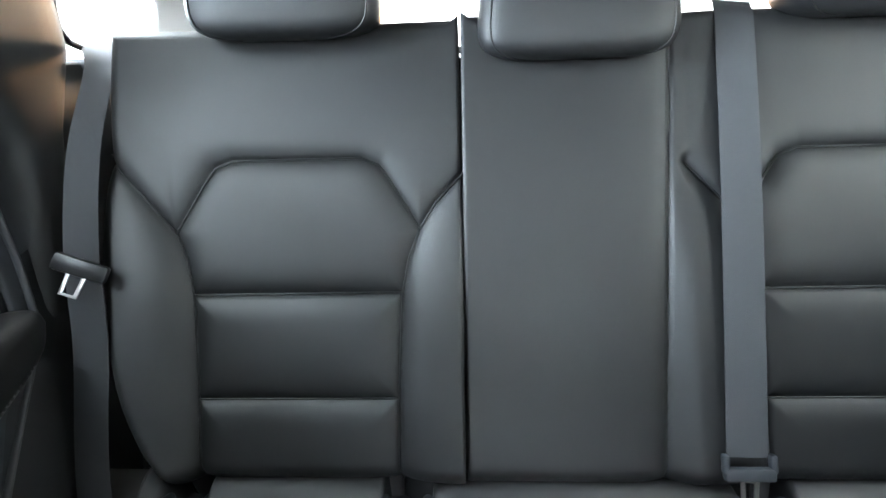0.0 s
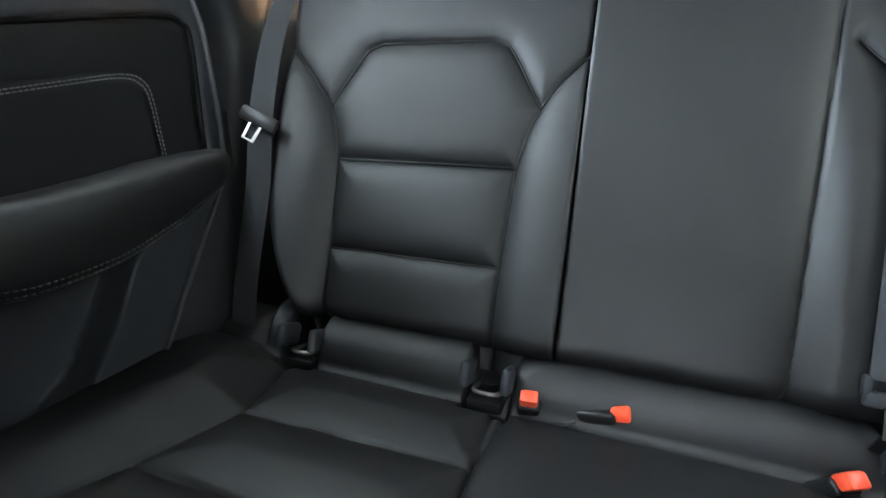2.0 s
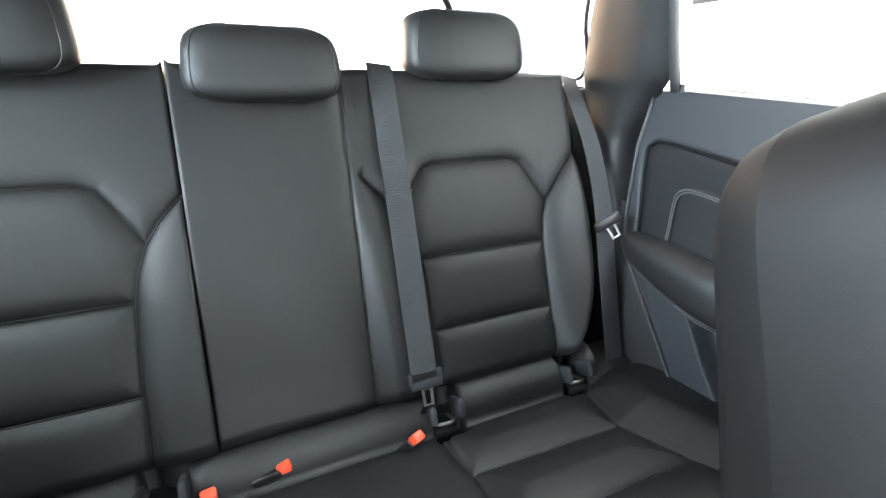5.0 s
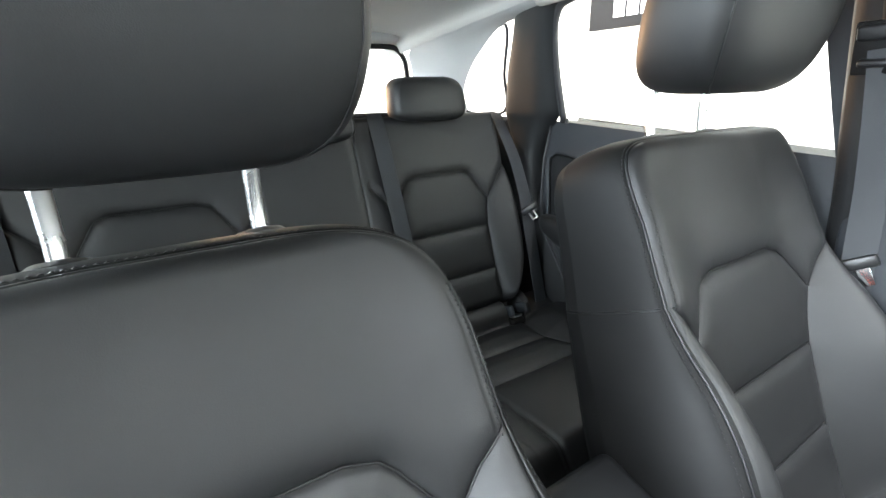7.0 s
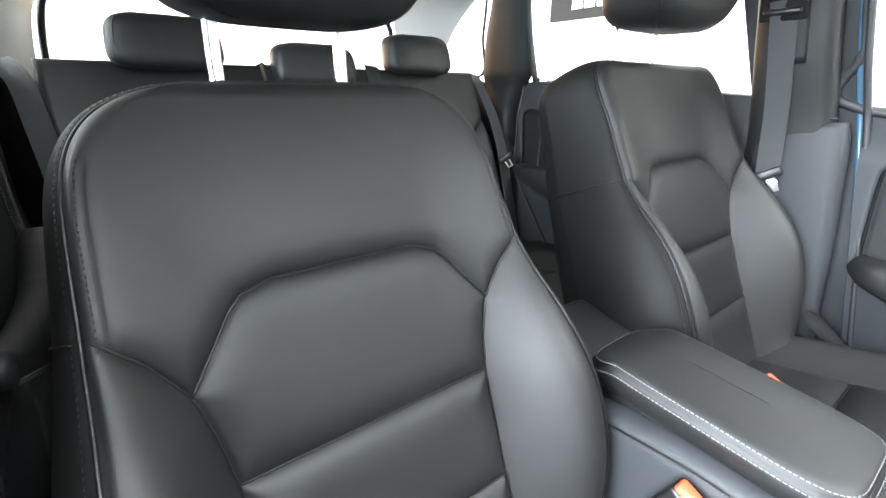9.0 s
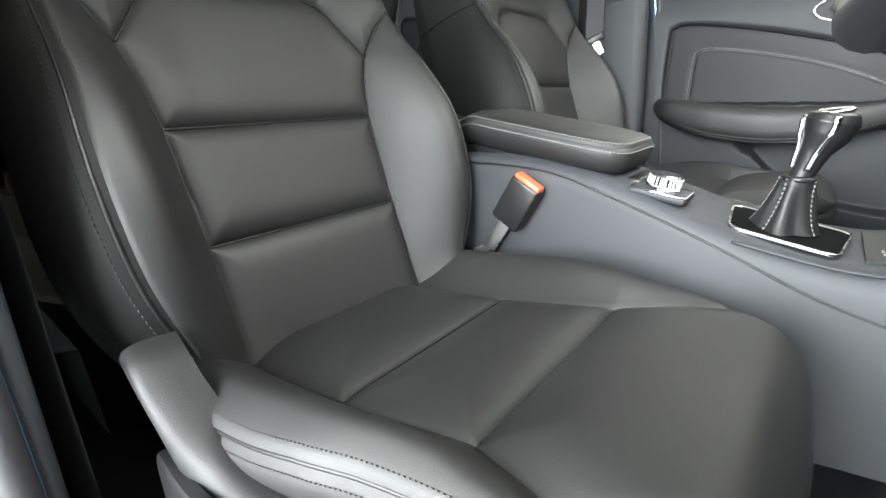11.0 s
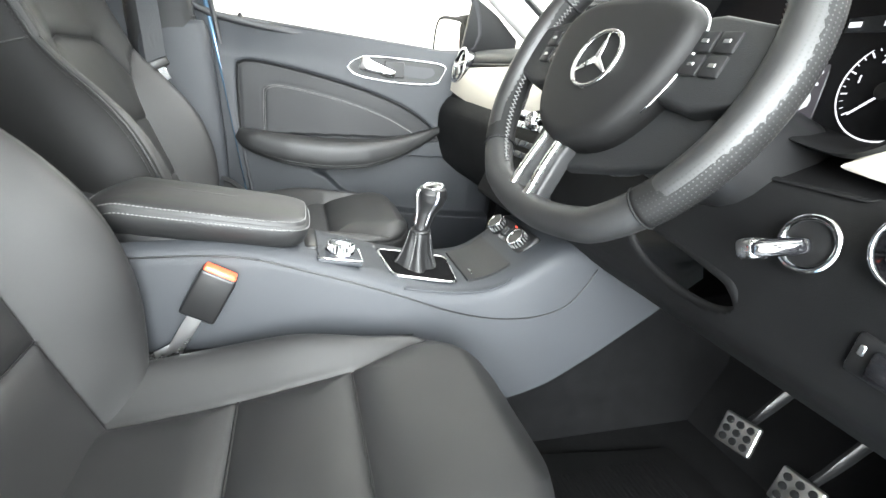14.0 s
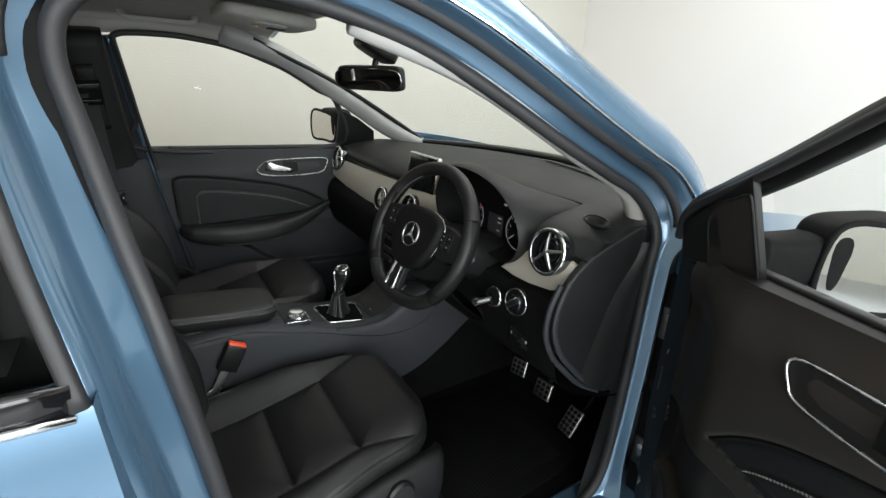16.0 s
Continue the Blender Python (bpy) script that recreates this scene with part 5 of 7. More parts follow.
rear_buckle(0.166, 0.050, 0.636, 58, 8)
rear_buckle(0.070, 0.038, 0.640, 14, 84)
rear_buckle(-0.143, 0.068, 0.638, 52, 26)


def belt(name, line, normal, wide, label, mat=BELT, extra=None):
    g = thing(name, tuple(line[-1]), label, "seat belt", "seat belts")
    p = spline(line, 8)
    nn = np.broadcast_to(np.asarray(normal, float), p.shape)
    part("webbing", sweep(p, wide / 2, 0.0011, 10, up=nn, square=6), mat, g, sharp=60)
    return g


def on_back(x, h, d=0.012):
    return np.array(lean(R_BASE, x, h, d))


g = belt("centre_seat_belt", [on_back(-0.196, 0.655, -0.006), on_back(-0.193, 0.62, 0.006), on_back(-0.188, 0.45, 0.020), on_back(-0.184, 0.25, 0.026), on_back(-0.182, 0.10, 0.026)],
         FWD, 0.048, "grey centre seat belt running down the backrest to its buckle")
cb = on_back(-0.182, 0.082, 0.030)
tilt = turn_to(FWD, (1, 0, 0), cb)
part("tongue_guide", place(rbox((0, 0, 0), (0.058, 0.016, 0.012), 0.004, 2), tilt), GREY_TRIM, g, "grey plastic belt guide")
for s in (-1, 1):
    part("guide_ear", place(rbox((s * 0.027, -0.012, 0), (0.008, 0.022, 0.010), 0.003, 2), tilt), GREY_TRIM, g)
tq = [Vector((-0.008, 0.008, 0)), Vector((-0.007, 0.036, -0.001)), Vector((0.007, 0.036, -0.001)), Vector((0.008, 0.008, 0))]
part("tongue", sweep(np.array([tuple(tilt @ q) for q in tq + tq[:1]]), 0.0028, 0.0015, 6, up=FWD, square=4), STEEL, g, "steel belt tongue")
part("lower_webbing", sweep(spline([tilt @ Vector((0, 0.036, -0.004)), tilt @ Vector((0.003, 0.050, -0.014)), Vector((-0.176, 0.02, 0.628))], 4), 0.010, 0.0015, 8, up=FWD, square=4), HARD, g)

for s in (1, -1):
    sl = 0.012 if s > 0 else 0.0
    line = [(s * 0.665, -0.262, 1.215), (s * (0.650 - sl), -0.215, 1.175), (s * (0.636 - sl), -0.13, 1.08), (s * (0.624 - sl), -0.065, 0.97), (s * (0.616 - sl), -0.025, 0.86), (s * 0.618, 0.012, 0.72), (s * 0.620, 0.04, 0.62)]
    g = belt("rear_seat_belt", line, (0, 0.9, 0.42), 0.046, "grey rear seat belt hanging beside the outer seat, unfastened", BELT)
    tm = turn_to((-s * 0.25, 0.9, 0.35), (s * 0.9, 0.25, 0.5), (s * 0.612 - sl, -0.033 - sl, 0.935 + 1.6 * sl))
    part("tongue_grip", place(rbox((0, 0, 0.004), (0.062, 0.022, 0.012), 0.005, 2), tm), HARD, g, "black plastic tongue grip")
    yd = -1 if (tm.to_3x3() @ Vector((0, 1, 0))).z > 0 else 1
    q = [tm @ Vector((-0.009, yd * 0.008, 0.006)), tm @ Vector((-0.008, yd * 0.034, 0.008)), tm @ Vector((0.008, yd * 0.034, 0.008)), tm @ Vector((0.009, yd * 0.008, 0.006))]
    part("tongue", sweep(np.array([tuple(v) for v in q + q[:1]]), 0.0028, 0.0014, 6, up=FWD, square=4), STEEL, g, "steel belt tongue")


# ---- dashboard ----
def words(text, size, m, mat, name, parent, label="", lift=0.0004):
    """Raised lettering in the built-in font, centred on m."""
    cu = bpy.data.curves.new("lettering", "FONT")
    cu.body, cu.size, cu.align_x, cu.align_y, cu.extrude = text, size, "CENTER", "CENTER", lift
    ob = bpy.data.objects.new("lettering", cu)
    me = bpy.data.meshes.new_from_object(ob)
    v = np.array([tuple(q.co) for q in me.vertices])
    f = [tuple(p.vertices) for p in me.polygons]
    bpy.data.objects.remove(ob)
    bpy.data.meshes.remove(me)
    bpy.data.curves.remove(cu)
    return part(name, place((v, f), m), mat, parent, label, sharp=0)


dash = thing("dashboard", (0, 1.75, 0.70), "black moulded dashboard with pale beige trim panels", "dashboard")
XS = np.linspace(-0.742, 0.742, 160)


def dash_rows(pts, xs=XS):
    """Rows of points across the car: each of pts gives (y, z) at x."""
    return np.array([[(x, *f(x)) for x in xs] for f in pts])


def at(tab):
    xs_, ys_, zs_ = zip(*tab)
    return lambda x: (float(np.interp(x, xs_, ys_)), float(np.interp(x, xs_, zs_)))


base_y = lambda x: 2.26 - 0.55 * x * x
end = lambda x: smooth((abs(x) - 0.66) / 0.085)
top_rows = [lambda x: (base_y(x), 1.106), lambda x: (base_y(x) - 0.12, 1.120), lambda x: (1.88 - 0.10 * x * x, 1.131 - 0.006 * end(x)), lambda x: (1.76, 1.130 - 0.012 * end(x)),
            lambda x: (1.68, 1.124 - 0.02 * end(x)), lambda x: (1.630 + 0.02 * end(x), 1.112 - 0.008 * end(x)), lambda x: (1.604 + 0.02 * end(x), 1.096 - 0.012 * end(x)), lambda x: (1.600 + 0.005 * end(x), 1.078 - 0.014 * end(x)), lambda x: (1.612 - 0.01 * end(x), 1.066 - 0.02 * end(x))]
# the dash gives way behind the instruments
bay = lambda x: float(smooth((x - 0.215) / 0.02) * smooth((0.572 - x) / 0.02))
g = dash_rows(top_rows)
for q in g.reshape(-1, 3):
    q[1] = max(q[1], q[1] + (1.79 - q[1]) * bay(q[0]))
g = np.array([spline(g[:, k], 5) for k in range(g.shape[1])])
part("upper_pad", grid_geo(g), SOFT, dash, "soft black upper dash pad", sharp=0)
# lower body, black
low = [lambda x: (1.600, 1.075), lambda x: (1.572, 0.985), lambda x: (1.556, 0.968), lambda x: (1.535, 0.925), lambda x: (1.540, 0.850), lambda x: (1.572, 0.775), lambda x: (1.70, 0.698), lambda x: (1.95, 0.62)]
g = dash_rows(low)
for q in g[0]:
    q[1] += (1.79 - q[1]) * bay(q[0])
for q in g[1]:
    q[2] -= 0.012 * bay(q[0])
g = np.array([spline(g[:, k], 5) for k in range(g.shape[1])])
# opening under the steering column
op = spline([(0.293, 0.873), (0.319, 0.880), (0.387, 0.872), (0.440, 0.862), (0.472, 0.852), (0.480, 0.826), (0.451, 0.809), (0.402, 0.805), (0.344, 0.815), (0.310, 0.836)], 5, True)
op_y = np.interp(op[:, 1], [0.775, 0.850, 0.925], [1.572, 1.540, 1.535])
fine = lambda q, k: np.stack([np.interp(np.arange(0, len(q) - 1 + 1e-9, 1 / k), np.arange(len(q)), q[:, i]) for i in range(3)], -1)
g = np.array([fine(q, 3) for q in g])
g = np.array([fine(g[:, k], 5) for k in range(g.shape[1])])
v, f = grid_geo(g)
v, f = np.array(v), np.array(f)
mid_ = v[f].mean(1)
keep = ~inside(mid_[:, 0], mid_[:, 2], [tuple(q) for q in op]) | (mid_[:, 1] > 1.60)
part("lower_panel", (v, f[keep].tolist()), DASH_LOW, dash, "black lower dash panel", sharp=0)
part("column_opening", sweep(np.stack([op[:, 0], op_y + 0.002, op[:, 1]], -1), 0.0075, 0.005, 10, True, up=(0, 1, 0)), DASH_LOW, dash, "rounded rim of the column opening", sharp=0)


def band(xs, top, bot, name, label):
    """A pale trim panel between two edge lines, set proud of the dash."""
    rows = []
    for k in np.linspace(0, 1, 9):
        row = []
        for x in xs:
            zt, zb = np.interp(x, *zip(*top)), np.interp(x, *zip(*bot))
            z = zt + (zb - zt) * k
            y = np.interp(z, [0.90, 0.985, 1.075, 1.12], [1.560, 1.566, 1.594, 1.602]) - 0.007 * math.sin(math.pi * min(max(k, 0.02), 0.98)) - 0.004
            row.append((x, y, z))
        rows.append(row)
    a = np.array(rows)
    b = a + np.array([0, 0.012, 0])
    per = lambda q: np.concatenate([q[0], q[1:, -1], q[-1][::-1][1:], q[::-1, 0][1:-1]])
    return part(name, join(grid_geo(a), grid_geo(np.array([per(a), per(b)]), wrap_v=True)), BEIGE, dash, label, sharp=30)


band(np.linspace(0.522, 0.728, 24), [(0.522, 0.994), (0.56, 1.030), (0.60, 1.062), (0.64, 1.078), (0.728, 1.060)], [(0.522, 0.988), (0.56, 0.983), (0.62, 0.985), (0.69, 0.994), (0.728, 1.038)],
     "right_trim", "pale beige trim panel beside the outer vent")
band(np.linspace(-0.725, 0.205, 60), [(-0.725, 1.030), (-0.68, 1.052), (-0.60, 1.062), (-0.40, 1.066), (-0.05, 1.074), (0.205, 1.078)], [(-0.725, 1.000), (-0.66, 0.992), (-0.45, 0.965), (-0.28, 0.925), (-0.17, 0.930), (0.0, 1.005), (0.205, 1.035)],
     "left_trim", "pale beige trim panel across the passenger side")
part("pad_edge", sweep(np.array([(x, 1.597, 1.073) for x in np.linspace(-0.60, 0.20, 20)]), 0.004, 0.003, 6), HARD, dash, sharp=0)


def round_vent(c, r, parent=dash):
    """A round vent with a chrome ring and a three-armed cross."""
    m = turn_to((0, -0.96, 0.22), (1, 0, 0), c)
    v = part("air_vent", lathe([(r * 0.92, -0.035), (r * 1.06, -0.012), (r * 1.04, 0.002), (r * 0.90, 0.006), (r * 0.86, -0.002), (r * 0.80, -0.010), (0.004, -0.011)], m, 44), GLOSS_BLACK, parent, "round black air vent", sharp=50)
    part("chrome_ring", ring(r * 0.985, r * 0.095, m @ Matrix.Translation((0, 0, 0.003)), 52, 12), CHROME, v, "polished chrome ring", sharp=0)
    for k in (0.62, 0.40):
        part("inner_ring", ring(r * k, 0.0016, m @ Matrix.Translation((0, 0, -0.008)), 40, 6), HARD, v, sharp=0)
    for ang_, wd_ in ((105, 0.075), (18, 0.10), (-64, 0.125), (-140, 0.075)):
        a = radians(ang_)
        d = Vector((math.cos(a), math.sin(a), 0))
        line = [tuple(m @ (d * (r * 0.02) + Vector((0, 0, 0.006)))), tuple(m @ (d * (r * 0.45) + Vector((0, 0, 0.002)))), tuple(m @ (d * (r * 0.84) + Vector((0, 0, -0.004))))]
        part("vent_arm", sweep(spline(line, 5), np.linspace(r * wd_, r * wd_ * 0.6, 11), 0.004, 10, up=tuple(m.to_3x3() @ Vector((0, 0, 1))), square=3), SATIN, v, "satin silver vent arm", sharp=0)
    part("hub", lathe([(r * 0.12, 0.0), (r * 0.11, 0.008), (r * 0.04, 0.010)], m @ Matrix.Translation((0, 0, 0.001)), 20), SATIN, v)
    return v


round_vent((0.661, 1.566, 1.075), 0.049)
round_vent((-0.628, 1.575, 1.068), 0.049)
round_vent((-0.160, 1.556, 1.000), 0.040)
round_vent((0.052, 1.556, 1.022), 0.040)
# demister slot on the pad
dm = turn_to((0, -0.20, 0.98), (1, -0.25, 0), (0.672, 1.698, 1.127))
sl = part("demister", place(lathe([(0.040, 0), (0.042, 0.003), (0.036, 0.005), (0.033, 0.002), (0.004, 0.002)], Matrix.Diagonal((1, 0.52, 1, 1)), 32), dm), HARD, dash, "oval black demister grille")
for k in (-2, -1, 0, 1, 2):
    part("demister_slat", place(rbox((0, k * 0.0062, 0.004), (0.055 - abs(k) * 0.010, 0.0026, 0.003), 0.001, 1), dm), SOFT, sl)
# defroster grille line under the windscreen
part("screen_grille", sweep(spline([(0.02, 2.17, 1.124), (0.22, 2.14, 1.123), (0.45, 2.06, 1.121)], 8), 0.007, 0.003, 8, square=4), HARD, dash, "black defroster grille", sharp=0)

# end cap beside the open door
outl = spline([(1.780, 1.120), (1.70, 1.108), (1.615, 1.080), (1.562, 1.042), (1.526, 0.98), (1.522, 0.93), (1.545, 0.875), (1.582, 0.83), (1.65, 0.762), (1.72, 0.715), (1.765, 0.70), (1.785, 0.80), (1.790, 1.0)], 5, True)
m = Matrix(((0, 0, 1, 0.728), (1, 0, 0, 0), (0, 1, 0, 0), (0, 0, 0, 1)))
cap = part("end_cap", slab([tuple(q) for q in outl], 0.016, m, 0.006, 3), SOFT, dash, "black dash end cap")
edge = spline([(0.742, 1.556, 1.035), (0.744, 1.530, 0.985), (0.744, 1.526, 0.93), (0.744, 1.55, 0.872), (0.744, 1.588, 0.826), (0.744, 1.655, 0.760), (0.744, 1.73, 0.712)], 6)
part("cap_edge", sweep(edge, 0.007, 0.005, 8, up=(1, 0, 0)), GREY_TRIM, cap, "grey edge of the end cap", sharp=0)
part("cap_edge", sweep(edge + np.array([-0.008, -0.017, -0.004]), 0.007, 0.006, 8, up=(1, 0, 0)), GREY_TRIM, cap, "grey edge of the end cap", sharp=0)
ridge = spline([(1.772, 1.090), (1.757, 1.048), (1.700, 0.970), (1.660, 0.870), (1.634, 0.800), (1.630, 0.770)], 6)
outer_ = spline([(1.790, 1.090), (1.790, 1.030), (1.784, 0.930), (1.778, 0.840), (1.764, 0.750), (1.720, 0.710)], 6)
part("cap_ridge", grid_geo(np.array([[(0.742 + 0.014 * math.sin(math.pi * min(1.0, u * 0.8 + 0.06)), *(a + (b - a) * u)) for a, b in zip(ridge, outer_)] for u in np.linspace(0, 1, 9)])), SOFT, cap, "moulded fold of the end cap", sharp=0)

# instrument cluster
clu = thing("instrument_cluster", (0.39, 1.60, 1.0), "hooded instrument cluster with two lit round dials", "instrument cluster")
RIM = spline([(0.222, 1.060), (0.221, 1.120), (0.258, 1.182), (0.308, 1.200), (0.400, 1.201), (0.487, 1.180), (0.548, 1.135), (0.574, 1.088), (0.565, 1.035), (0.525, 1.003), (0.470, 1.006), (0.395, 1.022), (0.320, 1.006), (0.265, 1.010)], 6, True)
rc = np.array([0.398, 1.09])


def rim_ring(k, y, zmax=9.0, dz=0.0):
    q = rc + (RIM - rc) * k
    yy = y - 0.05 * (q[:, 1] - 1.09)
    return np.stack([q[:, 0], yy, np.minimum(q[:, 1] + dz, zmax)], -1)


hood = part("hood", grid_geo(np.array([rim_ring(1.02, 1.80, 1.124), rim_ring(1.06, 1.68, 1.165), rim_ring(1.06, 1.60), rim_ring(1.045, 1.562), rim_ring(1.01, 1.554)]), wrap_v=True), SOFT, clu, "black cluster hood", sharp=0)
part("hood_lining", grid_geo(np.array([rim_ring(1.01, 1.554), rim_ring(0.975, 1.560), rim_ring(0.93, 1.59), rim_ring(0.88, 1.632)]), wrap_v=True), DASH_LOW, hood, "matt black inside of the hood", sharp=0)
q = rim_ring(0.885, 1.630)
face = part("dial_face", (q, [tuple(range(len(q)))]), DIAL, clu, "black instrument face")
CM = lambda x, z, y=1.627: turn_to((0, -0.999, 0.05), (1, 0, 0), (x, y - 0.05 * (z - 1.09), z))
for cx_, cz_, r, nums, first, last, needle in ((0.492, 1.058, 0.046, "1234", 215, -20, 222), (0.300, 1.058, 0.046, "", 215, -20, 230)):
    dial = part("dial", ring(r, 0.0008, CM(cx_, cz_), 60, 6), WHITE_MARK, face, "thin lit dial ring", sharp=0)
    for k in range(25):
        a = radians(first + (last - first) * k / 24)
        lg = 0.006 if k % 3 == 0 else 0.003
        mid = r - 0.003 - lg / 2
        mm = CM(cx_ + math.cos(a) * mid, cz_ + math.sin(a) * mid) @ pose(0, 0, 0, 0, 0, math.degrees(a))
        part("tick", place(rbox((0, 0, 0.0006), (lg, 0.0008 if k % 3 else 0.0014, 0.0008), 0.0002, 1), mm), WHITE_MARK, dial)
    for k, ch in enumerate(nums):
        a = radians(first - 30 + (last - first + 45) * (k + 0.5) / len(nums))
        words(ch, 0.011, CM(cx_ + math.cos(a) * r * 0.68, cz_ + math.sin(a) * r * 0.68), WHITE_MARK, "numeral", dial)
    a = radians(needle)
    mm = CM(cx_, cz_, 1.622) @ pose(0, 0, 0, 0, 0, needle)
    part("needle", place(rbox((0.014, 0, 0), (0.042, 0.0024, 0.001), 0.0004, 1), mm), WHITE_MARK, dial, "thin white needle")
    part("needle_hub", lathe([(0.008, 0), (0.008, 0.004), (0.005, 0.006)], CM(cx_, cz_, 1.622), 20), HARD, dial)
disp = part("centre_display", place(rbox((0, 0, 0), (0.062, 0.064, 0.002), 0.001, 1), CM(0.398, 1.052, 1.628)), VIOLET, face, "dim violet display")
for dx, dz, w, h in ((0.018, 0.022, 0.016, 0.0035), (0.018, 0.010, 0.014, 0.003), (0.016, -0.012, 0.012, 0.003)):
    part("display_bar", place(rbox((dx, dz, 0.002), (w, h, 0.001), 0.0004, 1), CM(0.398, 1.052, 1.628)), WHITE_MARK, disp, "lit white display text bar")
part("lamp", place(rbox((0.0, -0.028, 0.002), (0.010, 0.005, 0.001), 0.0004, 1), CM(0.40, 1.052, 1.628)), AMBER, disp, "small amber warning lamp")
up = part("upper_display", place(rbox((0, 0, 0), (0.052, 0.016, 0.002), 0.001, 1), CM(0.458, 1.118, 1.628)), SCREEN, face)
for dx in (-0.016, 0.016):
    part("display_bar", place(rbox((dx, 0, 0.002), (0.012, 0.005, 0.001), 0.0004, 1), CM(0.458, 1.118, 1.628)), WHITE_MARK, up, "lit white display text bar")
part("lamp", lathe([(0.003, 0), (0.002, 0.001)], CM(0.335, 1.085, 1.626), 12), RED_LAMP, face, "small red warning lamp")

# screen on the dash
scr = thing("dash_screen", (0.12, 1.60, 1.08), "upright black display screen with a silver frame on the dash", "screen")
sm = turn_to((0.04, -0.99, 0.12), (1, 0, 0), (0.055, 1.600, 1.126))
fr = part("screen_frame", place(rbox((0, 0, -0.006), (0.168, 0.124, 0.018), 0.006, 3), sm), SATIN, scr, "satin silver screen frame")
part("bezel", place(rbox((0, 0, 0.003), (0.160, 0.116, 0.005), 0.003, 2), sm), GLOSS_BLACK, fr)
part("display", place(rbox((0, 0.006, 0.006), (0.138, 0.082, 0.001), 0.0004, 1), sm), SCREEN, fr, "dark glossy display")

# centre stack
stack = thing("centre_stack", (-0.05, 1.55, 0.80), "black centre stack with silver button rows", "console")
sm = turn_to((0, -0.93, 0.36), (1, 0, 0), (-0.045, 1.530, 0.900))
body = part("stack_panel", place(rbox((0, 0, -0.10), (0.24, 0.22, 0.205), 0.010, 3), sm), DASH_LOW, stack)
for k, (v, n, h) in enumerate(((0.078, 6, 0.012), (0.056, 6, 0.012), (0.020, 5, 0.012), (-0.002, 5, 0.012))):
    for i in range(n):
        w = 0.165 / n
        part("button", place(rbox((-0.0825 + w * (i + 0.5), v, 0.006), (w - 0.004, h, 0.007), 0.002, 2), sm), SATIN if k < 2 else GREY_TRIM, body, "silver stack button" if k < 2 else "")
part("disc_slot", place(rbox((0, 0.038, 0.003), (0.13, 0.005, 0.004), 0.001, 1), sm), HARD, body)
part("volume_knob", lathe([(0.017, 0), (0.017, 0.014), (0.014, 0.018), (0.004, 0.018)], sm @ Matrix.Translation((0, 0.067, 0.004)), 28), CHROME, body, "chrome volume knob")
for v in (-0.040, -0.066):
    part("switch_bar", place(rbox((0, v, 0.006), (0.15, 0.017, 0.010), 0.003, 2), sm), SOFT, body)
# heater panel with two chrome dials
hm = turn_to((0, -0.72, 0.69), (1, 0, 0), (-0.010, 1.516, 0.742))
hp = part("heater_panel", place(rbox((0, 0, -0.006), (0.155, 0.062, 0.016), 0.007, 3), hm), HARD, stack)
for dx in (-0.050, 0.050):
    kb = part("dial_knob", lathe([(0.021, 0), (0.021, 0.004), (0.0185, 0.006), (0.0185, 0.016), (0.016, 0.019), (0.005, 0.019)], hm @ Matrix.Translation((dx, 0, 0.002)), 32), HARD, hp, "black heater dial", sharp=30)
    part("dial_ring", ring(0.0175, 0.0016, hm @ Matrix.Translation((dx, 0, 0.0205)), 36, 8), CHROME, kb, "chrome dial ring", sharp=0)
    for i in range(18):
        a = i / 18 * 2 * math.pi
        part("grip", place(rbox((0.0190 * math.cos(a), 0.0190 * math.sin(a), 0.012), (0.0022, 0.0022, 0.011), 0.0006, 1), hm @ Matrix.Translation((dx, 0, 0))), SATIN, kb)
for dx in (-0.018, 0.0, 0.018):
    part("heater_button", place(rbox((dx, 0, 0.004), (0.015, 0.018, 0.006), 0.002, 2), hm), GREY_TRIM, hp)
part("lamp", place(rbox((0.0, 0.020, 0.004), (0.008, 0.003, 0.002), 0.0005, 1), hm), RED_LAMP, hp, "small red lamp")

# light switch, key, knee switches
lm = turn_to((0.12, -0.96, 0.10), (1, 0, 0), (0.618, 1.530, 0.944))
ls = thing("light_switch", (0.618, 1.53, 0.91), "round black headlamp switch with a chrome ring", "switch")
lb = part("switch_plate", lathe([(0.031, -0.006), (0.031, 0.004), (0.028, 0.006), (0.004, 0.006)], lm, 40), GLOSS_BLACK, ls)
part("switch_ring", ring(0.031, 0.0020, lm @ Matrix.Translation((0, 0, 0.005)), 44, 8), CHROME, lb, "chrome ring", sharp=0)
kn = part("rotary_knob", lathe([(0.019, 0.004), (0.019, 0.010), (0.017, 0.012), (0.004, 0.012)], lm, 32), GLOSS_BLACK, lb, "black rotary knob")
part("grip_bar", place(rbox((0, 0, 0.016), (0.034, 0.011, 0.014), 0.004, 2), lm @ pose(0, 0, 0, 0, 0, 40)), HARD, kn)
part("grip_mark", place(rbox((0.008, 0.007, 0.018), (0.018, 0.0025, 0.010), 0.0008, 1), lm @ pose(0, 0, 0, 0, 0, 40)), CHROME, kn)
km = turn_to((0.05, -0.97, 0.16), (1, 0, 0), (0.541, 1.528, 0.924))
ky = thing("ignition_key", (0.54, 1.52, 0.89), "silver and black key in the ignition with a chrome collar", "key")
part("collar", ring(0.0235, 0.0035, km @ Matrix.Translation((0, 0, 0.004)), 36, 10), CHROME, ky, "chrome collar", sharp=0)
part("lock", lathe([(0.022, -0.004), (0.022, 0.003), (0.004, 0.004)], km, 28), HARD, ky)
